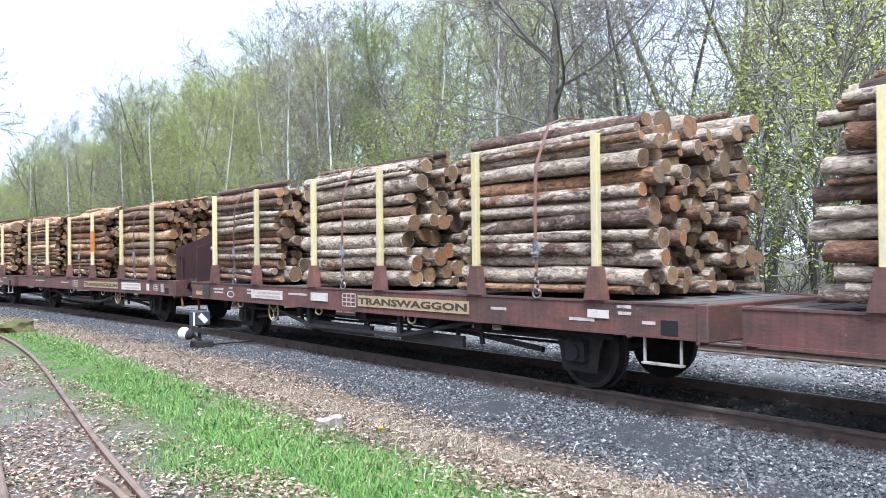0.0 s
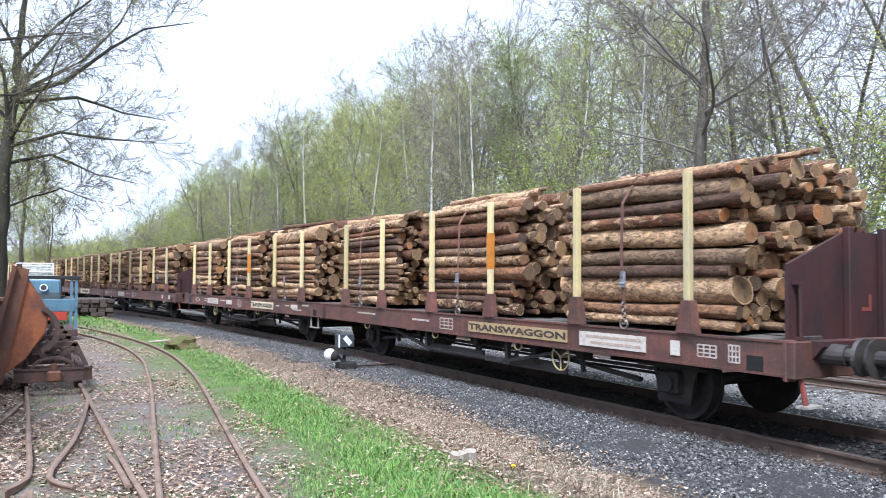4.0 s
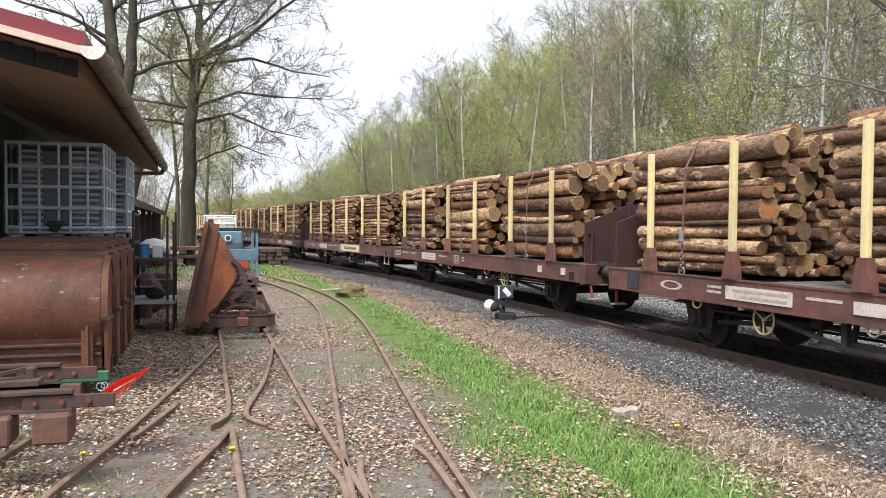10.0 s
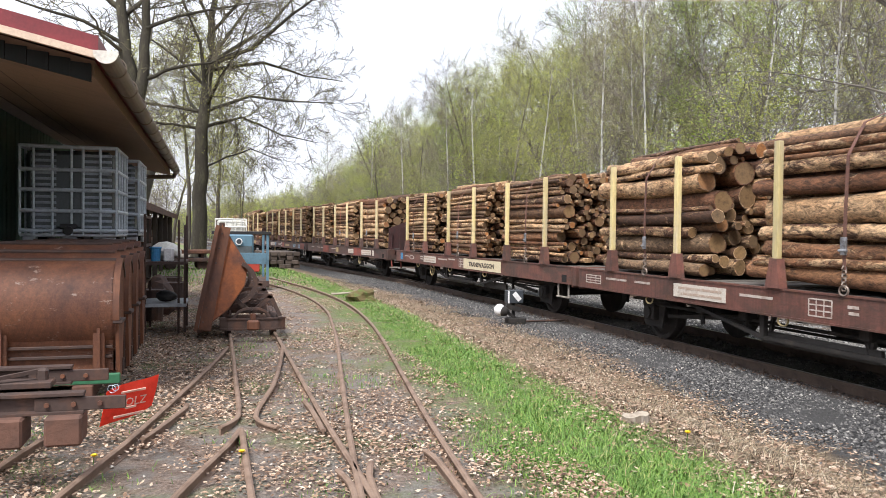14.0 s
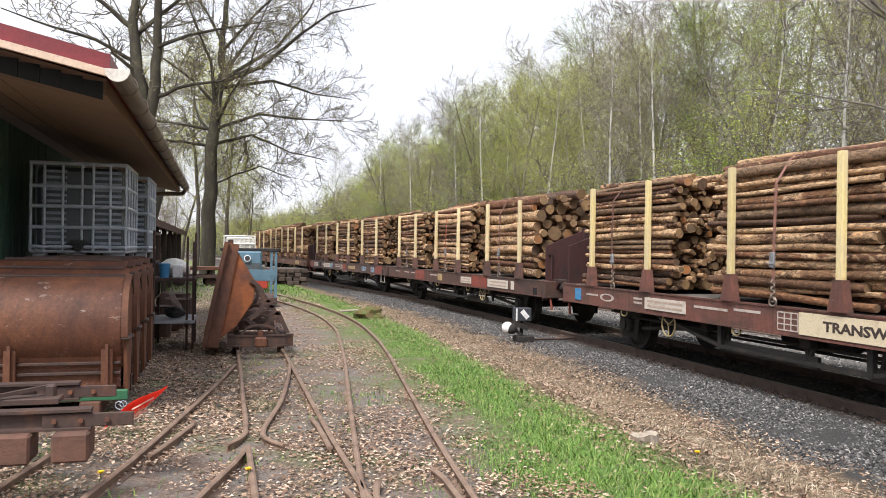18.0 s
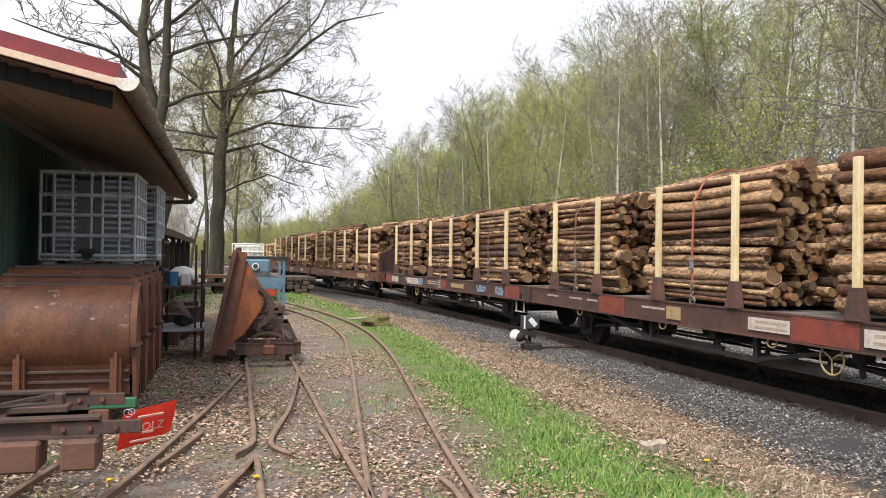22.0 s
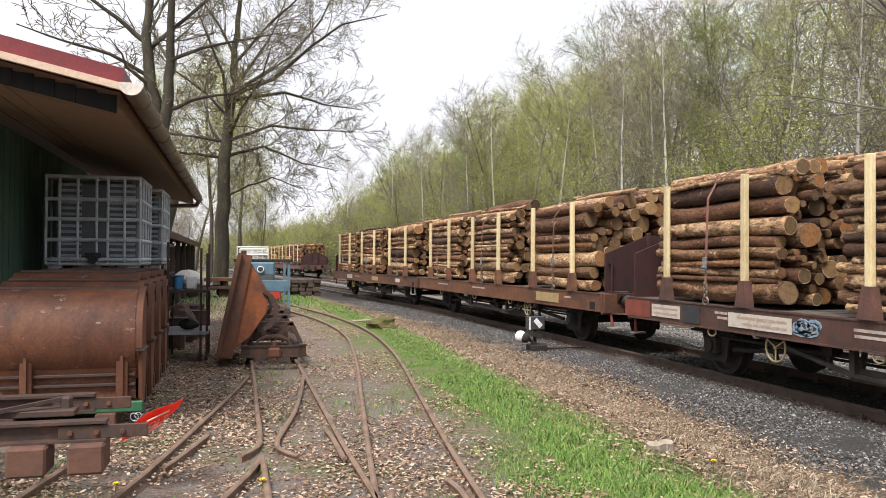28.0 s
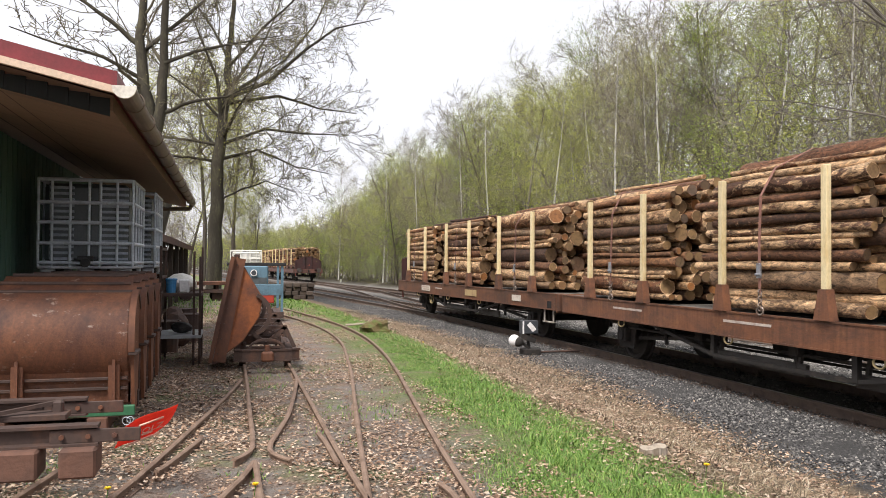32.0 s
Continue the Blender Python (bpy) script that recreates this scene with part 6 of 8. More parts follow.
# ---- tipper wagon with its skip tipped over ----
def tipper_frame(m, label):
    tp = thing("tipper_wagon", label, "narrow-gauge wagon", m, group="tipper wagons")
    L = 0.95
    for e in (-1, 1):
        bm = bmesh.new()
        pts = [(-0.40, 0), (-0.30, 0.06), (0.0, 0.085), (0.30, 0.06), (0.40, 0)]
        lo, hi = 0.14, 0.27
        vs = [[bm.verts.new((x, e * (L + q) + e * t, z)) for x, q in pts] for z in (lo, hi) for t in (0.0, -0.05)]
        a, b, c, d = vs
        for i in range(4):
            bm.faces.new((a[i], a[i + 1], c[i + 1], c[i])), bm.faces.new((b[i], d[i], d[i + 1], b[i + 1]))
            bm.faces.new((c[i], c[i + 1], d[i + 1], d[i])), bm.faces.new((a[i], b[i], b[i + 1], a[i + 1]))
        bm.faces.new((a[0], c[0], d[0], b[0])), bm.faces.new((a[4], b[4], d[4], c[4]))
        bmesh.ops.recalc_face_normals(bm, faces=bm.faces[:])
        # raised lip
        for i in range(4):
            for z in (lo, hi):
                bar(bm, (pts[i][0], e * (L + pts[i][1]), z), (pts[i + 1][0], e * (L + pts[i + 1][1]), z), 0.022)
        part("buffer_beam", bm, M_RUST_DARK, tp, "curved buffer beam")
        bm = bmesh.new()
        box(bm, -0.075, 0.075, e * (L + 0.09) - 0.05, e * (L + 0.09) + 0.05, 0.13, 0.255, 0.02)
        rod(bm, (0, e * (L + 0.08), 0.26), (0, e * (L + 0.08), 0.33), 0.035, None, 10)
        part("coupling_block", bm, M_RUST, tp, "red-brown coupling block")
        bm = bmesh.new()
        y = e * 0.62
        for a, b in (((-0.36, 0.26), (-0.24, 0.52)), ((0.36, 0.26), (0.24, 0.52)), ((-0.26, 0.52), (0.26, 0.52)), ((-0.24, 0.52), (0.0, 0.30)), ((0.24, 0.52), (0.0, 0.30))):
            bar(bm, (a[0], y, a[1]), (b[0], y, b[1]), 0.06, 0.05)
        part("trestle", bm, M_RUST_DARK, tp, "end trestle of the frame")
        bm = bmesh.new()
        arc = [math.pi * i / 12 for i in range(13)]
        prism(bm, [(0.235 * math.cos(a), 0.25 + 0.145 * math.sin(a)) for a in arc] + [(0.205 * math.cos(a), 0.25 + 0.115 * math.sin(a)) for a in arc[::-1]], e * 0.80 - 0.015, e * 0.80 + 0.015)
        part("arch_bar", bm, M_RUST_DARK, tp)
    for sx in (-1, 1):
        bm = bmesh.new()
        box(bm, sx * 0.36 - 0.03, sx * 0.36 + 0.03, -L, L, 0.16, 0.26, 0.006)
        part("side_beam", bm, M_RUST_DARK, tp)
        for y in (-0.36, 0.36):
            bm = bmesh.new()
            rod(bm, (sx * 0.27, y, 0.145), (sx * 0.33, y, 0.145), 0.15, None, 18)
            rod(bm, (sx * 0.25, y, 0.145), (sx * 0.275, y, 0.145), 0.17, None, 18)
            part("wheel", bm, M_RUST_DARK, tp)
    for y in (-0.36, 0.36):
        bm = bmesh.new()
        rod(bm, (-0.3, y, 0.145), (0.3, y, 0.145), 0.03, None, 8)
        part("axle", bm, M_RUST_DARK, tp)
    return tp


def tipped_skip(tp):
    """The V-shaped skip hangs over the left of the frame, its mouth facing away from the line."""
    A, B, K1, K2 = (-0.37, 1.43), (-0.64, 0.10), (-0.06, 0.90), (-0.10, 0.66)
    low = (-0.30, 0.36)
    y0, y1 = -0.70, 0.75
    section = [A, K1, K2, low, B]
    for y in (y0, y1):
        bm = bmesh.new()
        prism(bm, section, y - 0.007, y + 0.007)
        ep = part("skip_end", bm, M_RUST_ORANGE, tp, "bright orange-rusted end plate of the skip")
        bm = bmesh.new()
        s = -1 if y < 0 else 1
        bar(bm, (A[0] + 0.03, y + s * 0.02, A[1] - 0.02), (B[0] + 0.06, y + s * 0.02, B[1]), 0.04, 0.15)
        bar(bm, (A[0] - 0.05, y + s * 0.05, A[1]), (B[0] - 0.05, y + s * 0.05, B[1]), 0.10, 0.045)
        part("rim_bar", bm, M_RUST, ep, "riveted rim angle")
        for k in range(7):
            bm = bmesh.new()
            u = 0.08 + k * 0.14
            p = (A[0] + (B[0] - A[0]) * u + 0.02, A[1] + (B[1] - A[1]) * u)
            rod(bm, (p[0], y + s * 0.045, p[1]), (p[0], y + s * 0.06, p[1]), 0.012, None, 6)
            part("rivet", bm, M_RUST_DARK, ep)
        bm = bmesh.new()
        arc = [-1.2 + 2.4 * i / 12 for i in range(13)]
        prism(bm, [(-0.22 + 0.285 * math.cos(a), 0.70 + 0.285 * math.sin(a)) for a in arc] + [(-0.22 + 0.235 * math.cos(a), 0.70 + 0.235 * math.sin(a)) for a in arc[::-1]], y + s * 0.03 - 0.022, y + s * 0.03 + 0.022)
        part("rocker", bm, M_RUST_DARK, ep, "curved rocker bar")
    for k, (p, q) in enumerate(zip(section, section[1:])):
        d = Vector((q[0] - p[0], q[1] - p[1])).normalized() * 0.012
        bm = bmesh.new()
        prism(bm, [p, q, (q[0] - d[1], q[1] + d[0]), (p[0] - d[1], p[1] + d[0])], y0, y1)
        part("skip_sheet", bm, M_RUST, tp)
    for p in (A, B):
        bm = bmesh.new()
        box(bm, p[0] - 0.03, p[0] + 0.03, y0, y1, p[1] - 0.03, p[1] + 0.03)
        part("rim_edge", bm, M_RUST_DARK, tp)


T1 = tipper_frame(pose(0.50, 10.97, 0.03), "rusty narrow-gauge tipper wagon, its V-shaped skip tipped to the side")
tipped_skip(T1)
tipper_frame(pose(0.52, 13.35, 0.03), "rusty empty underframe of a narrow-gauge tipper wagon")


# ---- blue narrow-gauge locomotive with a white tank behind it ----
def loco():
    lc = thing("narrow_gauge_locomotive", "small blue diesel locomotive with red buffer beam and open cab frame", "locomotive", pose(0.66, 24.0, 0.0))
    bm = bmesh.new()
    box(bm, -0.52, 0.55, 0.0, 2.4, 0.42, 1.28, 0.05)
    part("bonnet", bm, M_BLUE_STEEL, lc, "pale blue engine bonnet")
    bm = bmesh.new()
    box(bm, -0.62, 0.72, -0.12, 0.02, 0.16, 0.46, 0.02)
    part("buffer_beam", bm, M_RED_PAINT, lc, "red buffer beam")
    bm = bmesh.new()
    rod(bm, (0.12, -0.08, 1.06), (0.12, 0.02, 1.06), 0.10, None, 16)
    part("headlamp", bm, M_WHITE, lc, "white round headlamp")
    bm = bmesh.new()
    rod(bm, (0.12, -0.085, 1.06), (0.12, -0.075, 1.06), 0.075, None, 16)
    part("lamp_glass", bm, M_SLATE, lc)
    bm = bmesh.new()
    box(bm, -0.45, 0.5, -0.02, 0.004, 0.5, 0.92, 0.0)
    part("grille", bm, M_TANK, lc)
    for sx in (-0.30, 0.30):
        for y in (0.5, 1.9):
            bm = bmesh.new()
            rod(bm, (sx - 0.03, y, 0.24), (sx + 0.03, y, 0.24), 0.24, None, 18)
            part("wheel", bm, M_RUST_DARK, lc)
    bm = bmesh.new()
    box(bm, -0.6, 0.6, 0.0, 2.4, 0.25, 0.42)
    part("frame", bm, M_RUST_DARK, lc)
    return lc


loco()
WB = thing("blue_frame_wagon", "blue steel frame wagon with a black top rail", "narrow-gauge wagon", pose(0.62, 18.4, 0.0))
for x in (-0.55, 0.62):
    for y in (0.0, 1.6):
        bm = bmesh.new()
        box(bm, x - 0.028, x + 0.028, y - 0.028, y + 0.028, 0.10, 1.33)
        part("post", bm, M_BLUE_STEEL, WB)
for x0, x1, y0, y1, z0, z1, m in ((-0.62, 0.70, -0.06, 0.06, 1.30, 1.37, M_BLACK), (-0.62, 0.70, 1.54, 1.66, 1.30, 1.37, M_BLACK), (-0.55, 0.60, -0.04, 0.04, 0.62, 0.88, M_BLUE_STEEL), (-0.6, 0.66, -0.05, 1.65, 0.10, 0.24, M_RUST_DARK)):
    bm = bmesh.new()
    box(bm, x0, x1, y0, y1, z0, z1, 0.008)
    part("rail_bar", bm, m, WB)
for sx in (-0.27, 0.33):
    for y in (0.4, 1.2):
        bm = bmesh.new()
        rod(bm, (sx - 0.03, y, 0.14), (sx + 0.03, y, 0.14), 0.15, None, 16)
        part("wheel", bm, M_RUST_DARK, WB)
cage_tank(0.12, 27.6, 0.62, M_TANK_WHITE, "white_tank", "white plastic liquid tank in a tube cage on a low wagon", 1.0)
LW = thing("flat_wagon", "low rusty flat wagon under the white tank", "narrow-gauge wagon", pose(0.62, 28.1, 0.0))
bm = bmesh.new()
box(bm, -0.6, 0.6, -0.9, 0.9, 0.36, 0.615, 0.02)
part("deck", bm, M_RUST_DARK, LW)
for sx in (-0.28, 0.28):
    for y in (-0.5, 0.5):
        bm = bmesh.new()
        rod(bm, (sx - 0.03, y, 0.18), (sx + 0.03, y, 0.18), 0.19, None, 16)
        part("wheel", bm, M_RUST_DARK, LW)

# red-framed cart by the oak
RC = thing("rail_cart", "low rust-red rail cart standing on the grass", "narrow-gauge wagon", pose(-0.85, 29.0, 0.0, 0, 0, 8))
for z, m in ((0.62, M_RUST), (0.34, M_RUST_DARK)):
    bm = bmesh.new()
    box(bm, -0.9, 0.75, -0.5, 0.5, z - 0.06, z + 0.06, 0.01)
    part("frame_beam", bm, m, RC)
for sx in (-0.55, 0.5):
    for y in (-0.35, 0.35):
        bm = bmesh.new()
        rod(bm, (sx, y - 0.03, 0.17), (sx, y + 0.03, 0.17), 0.19, None, 16)
        part("wheel", bm, M_RUST_DARK, RC)
        bm = bmesh.new()
        box(bm, sx - 0.05, sx + 0.05, y - 0.05, y + 0.05, 0.17, 0.6)
        part("bracket", bm, M_RUST_DARK, RC)


# ---- stack of old sleepers ----
def sleeper_stack():
    st = thing("sleeper_stack", "stack of old rotting wooden sleepers", "timber stack", pose(2.45, 31.0, -0.02, 0, 0, 4))
    rnd = random.Random(2)
    for r in range(4):
        for k in range(5):
            bm = bmesh.new()
            box(bm, -0.12, 0.12, -1.25, 1.25, 0, 0.15, 0.015)
            o = part("old_sleeper", bm, M_SLEEPER, st)
            o.matrix_basis = pose(-0.55 + 0.27 * k + rnd.uniform(-0.02, 0.02), rnd.uniform(-0.12, 0.12), 0.155 * r, 0, 0, rnd.uniform(-2, 2))
    return st


sleeper_stack()


# ---- point lever with its lamp sign ----
def point_lever():
    pl = thing("point_lever", "point lever with a black-and-white arrow lamp and a white counterweight", "railway signal", pose(6.05, 15.15, 0))
    zg = -0.50
    bm = bmesh.new()
    box(bm, -0.17, 0.18, -0.10, 0.10, -0.055, 0.215, 0.012)
    lamp = part("lamp_box", bm, M_SLATE, pl, "dark lamp box")
    bm = bmesh.new()
    box(bm, -0.17, -0.135, -0.106, -0.101, -0.05, 0.21)
    part("white_edge", bm, M_WHITE, lamp)
    bm = bmesh.new()
    box(bm, -0.05, 0.05, -0.108, -0.102, -0.10, 0.10, 0, pose(0.03, 0, 0.085, 0, -42, 0))
    part("white_bar", bm, M_WHITE, lamp, "white slanting bar")
    bm = bmesh.new()
    rod(bm, (0.0, 0, zg), (0.0, 0, -0.05), 0.035, None, 10)
    part("lamp_post", bm, M_UNDER, pl)
    bm = bmesh.new()
    bmesh.ops.create_uvsphere(bm, u_segments=16, v_segments=10, radius=0.125, matrix=pose(-0.33, -0.05, -0.19) @ Matrix.Diagonal((1.0, 0.7, 1.0, 1)))
    weight = part("counterweight", bm, [M_WHITE], pl, "round counterweight, half white and half black", True)
    bm = bmesh.new()
    bmesh.ops.create_uvsphere(bm, u_segments=16, v_segments=10, radius=0.115, matrix=pose(-0.25, -0.085, -0.215) @ Matrix.Diagonal((1.0, 0.75, 0.9, 1)))
    part("black_half", bm, M_UNDER, weight, "black-painted half", True)
    bm = bmesh.new()
    bar(bm, (-0.24, -0.05, -0.17), (0.10, -0.04, -0.44), 0.07, 0.05)
    bar(bm, (-0.2, -0.05, -0.10), (0.12, -0.04, -0.2), 0.12, 0.1)
    part("lever", bm, M_UNDER, pl)
    bm = bmesh.new()
    box(bm, -0.14, 0.22, -0.16, 0.16, zg, zg + 0.14, 0.02)
    part("base_box", bm, M_UNDER, pl)
    bm = bmesh.new()
    box(bm, -0.42, 1.2, -0.14, -0.02, zg - 0.03, zg + 0.02, 0.01)
    part("ground_beam", bm, M_UNDER, pl, "flat ground beam")
    bm = bmesh.new()
    rod(bm, (0.2, 0.05, zg + 0.05), (1.35, 0.1, zg + 0.05), 0.02, None, 8)
    rod(bm, (0.2, 0.2, zg + 0.03), (1.35, 0.22, zg + 0.03), 0.02, None, 8)
    part("point_rod", bm, M_RUST_DARK, pl)
    return pl


point_lever()


# ---- small things on the bank ----
def bank_things():
    st = thing("tree_stump", "low splintered tree stump with a pale sawn top", "tree stump", pose(3.06, 5.17, -0.05))
    rnd = random.Random(9)
    n = 18
    angles = [2 * math.pi * i / n for i in range(n)]
    lobes = [1 + 0.22 * math.sin(2 * a + 0.4) + rnd.uniform(-0.10, 0.12) for a in angles]
    bm = bmesh.new()
    rings = []
    for k, z in ((1.35, -0.05), (1.08, 0.03), (1.0, 0.10)):
        rings.append([bm.verts.new((0.105 * k * q * math.cos(a), 0.085 * k * q * math.sin(a), z + (0.010 * math.sin(3 * a) if z > 0.05 else 0))) for a, q in zip(angles, lobes)])
    for r0, r1 in zip(rings, rings[1:]):
        for i in range(n):
            bm.faces.new((r0[i], r0[(i + 1) % n], r1[(i + 1) % n], r1[i]))
    part("bark", bm, worn("stump_bark", (0.20, 0.16, 0.12), (0.42, 0.36, 0.30), 0.95, 0, 9, 0.5, 60, 0.5, (1, 1, 0.3)), st, "grey splintered sides")
    bm = bmesh.new()
    rim = [bm.verts.new((0.103 * q * math.cos(a), 0.083 * q * math.sin(a), 0.098 + 0.010 * math.sin(3 * a))) for a, q in zip(angles, lobes)]
    hub = bm.verts.new((0.01, 0, 0.088))
    for i in range(n):
        bm.faces.new((rim[i], rim[(i + 1) % n], hub))
    part("sawn_top", bm, M_STUMP, st, "pale sawn top")
    for k, (x, y) in enumerate(((3.06, 4.52), (-0.66, 4.9), (0.17, 4.78), (3.15, 12.6))):
        fl = thing("dandelion", "yellow dandelion in the grass", "flower", pose(x, y, -0.02), group="dandelions")
        bm = bmesh.new()
        rod(bm, (0, 0, 0), (0.01, 0, 0.09), 0.003, None, 5)
        part("stem", bm, M_STEM, fl)
        bm = bmesh.new()
        for i in range(14):
            a = 2 * math.pi * i / 14
            m = pose(0.01, 0, 0.09, 0, -25 - 20 * (i % 2), math.degrees(a))
            q = [bm.verts.new(m @ Vector(p)) for p in ((0, -0.005, 0), (0.024, -0.006, 0), (0.024, 0.006, 0), (0, 0.005, 0))]
            bm.faces.new(q)
        part("petals", bm, M_YELLOW, fl)
    cl = thing("grass_clod", "dug-up clod of turf and a pale branch", "turf clod", pose(2.95, 15.6, -0.02))
    bm = bmesh.new()
    bmesh.ops.create_icosphere(bm, subdivisions=3, radius=0.26)
    for v in bm.verts:
        v.co *= 1 + 0.5 * noise.noise(v.co * 6)
        v.co.x *= 1.2
        v.co.z = max(v.co.z * 0.75 + 0.05, -0.02)
    part("turf", bm, worn("turf", (0.11, 0.08, 0.03), (0.09, 0.12, 0.03), 0.95, 0, 8, 0.5, 40, 0.6), cl)
    bm = bmesh.new()
    rod(bm, (-0.6, 0.3, 0.13), (0.35, 0.2, 0.2), 0.025, 0.012, 7)
    part("branch", bm, M_STUMP, cl)
    po = thing("marker_post", "black-and-white striped marker post by the sidings", "post", pose(10.3, 73.0, -0.5))
    for k in range(5):
        bm = bmesh.new()
        box(bm, -0.07, 0.07, -0.07, 0.07, 0.3 * k, 0.3 * k + 0.3)
        part("band", bm, M_WHITE if k % 2 == 0 else M_BLACK, po)


bank_things()


# ---- open shed and cart shelter far behind ----
def far_shelter():
    sh = thing("open_shelter", "long low open timber shelter with dark brown roof", "shelter")
    x0, x1, y0, y1, z = -5.6, -1.45, 18.6, 36.0, 1.92
    bm = bmesh.new()
    prism(bm, [(x1, z), (x0, z + 0.55), (x0, z + 0.63), (x1, z + 0.09)], y0, y1)
    part("roof", bm, M_RUST_DARK, sh)
    bm = bmesh.new()
    box(bm, x1 - 0.02, x1 + 0.03, y0, y1, z - 0.07, z + 0.11, 0.006)
    part("fascia", bm, M_TIMBER, sh, "weathered brown fascia board")
    bm = bmesh.new()
    box(bm, x0, x0 + 0.1, y0, y1, 0.0, z + 0.5)
    part("back_wall", bm, M_SHED_OLD, sh)
    bm = bmesh.new()
    box(bm, x0, x1 - 0.2, y1 - 0.1, y1, 0.0, z - 0.02)
    part("end_wall", bm, M_SHED_OLD, sh)
    for y in np.arange(y0 + 0.15, y1, 2.9):
        bm = bmesh.new()
        box(bm, x1 - 0.22, x1 - 0.10, y - 0.06, y + 0.06, 0.0, z + 0.01)
        part("post", bm, M_SHED_OLD, sh)
    rnd = random.Random(8)
    for k in range(9):
        y = y0 + 1.0 + 1.85 * k
        for r in range(rnd.randint(2, 5)):
            bm = bmesh.new()
            x = x1 - 0.5 - rnd.uniform(0, 0.3)
            box(bm, x - 1.1, x, y - 0.7, y + 0.7, 0.05 + 0.27 * r, 0.28 + 0.27 * r, 0.02)
            part("stored_timber", bm, M_TIMBER if rnd.random() < 0.6 else M_SHED_OLD, sh)


far_shelter()

# ---- trees ----
M_OAK = worn("oak_bark", (0.042, 0.036, 0.025), (0.078, 0.070, 0.042), 0.95, 0, 3, 0.5, 24, 0.6, (1, 1, 0.3))
M_OAK_TWIG = worn("oak_twig_bark", (0.11, 0.095, 0.062), (0.15, 0.13, 0.085), 0.95, 0, 2, 0.4)
M_TWIG = worn("twig_bark", (0.165, 0.146, 0.122), (0.225, 0.20, 0.172), 0.95, 0, 2, 0.4)
M_FOREST_BARK = worn("forest_bark", (0.105, 0.090, 0.070), (0.165, 0.148, 0.118), 0.95, 0, 3, 0.5, 24, 0.5, (1, 1, 0.3), 0.3)
M_BIRCH = worn("birch_bark", (0.55, 0.53, 0.48), (0.10, 0.09, 0.08), 0.85, 0, 2.2, 0.35, 18, 0.3, (1, 1, 2.2))


def leaf_material(name, a, b, c):
    m, t, bs = material(name, 0.7)
    col = ramp(t, chance(t), [(0.0, a), (0.5, b), (1.0, c)])
    t.links.new(col, bs.inputs["Base Color"])
    tr = t.nodes.new("ShaderNodeBsdfTranslucent")
    t.links.new(col, tr.inputs[0])
    mx = node(t, "ShaderNodeMixShader", Fac=0.45)
    t.links.new(bs.outputs[0], mx.inputs[1])
    t.links.new(tr.outputs[0], mx.inputs[2])
    t.links.new(mx.outputs[0], t.nodes["Material Output"].inputs[0])
    return m


M_LEAF_SPRING = leaf_material("spring_leaf", (0.36, 0.41, 0.07), (0.47, 0.50, 0.11), (0.58, 0.57, 0.19))
M_LEAF_VEIL = leaf_material("yellow_green_leaf", (0.34, 0.36, 0.06), (0.42, 0.43, 0.09), (0.50, 0.49, 0.14))
M_LEAF_GREEN = leaf_material("green_leaf", (0.22, 0.32, 0.045), (0.31, 0.41, 0.07), (0.42, 0.49, 0.11))
M_LEAF_OLIVE = leaf_material("olive_bud", (0.36, 0.33, 0.15), (0.45, 0.41, 0.21), (0.54, 0.50, 0.29))


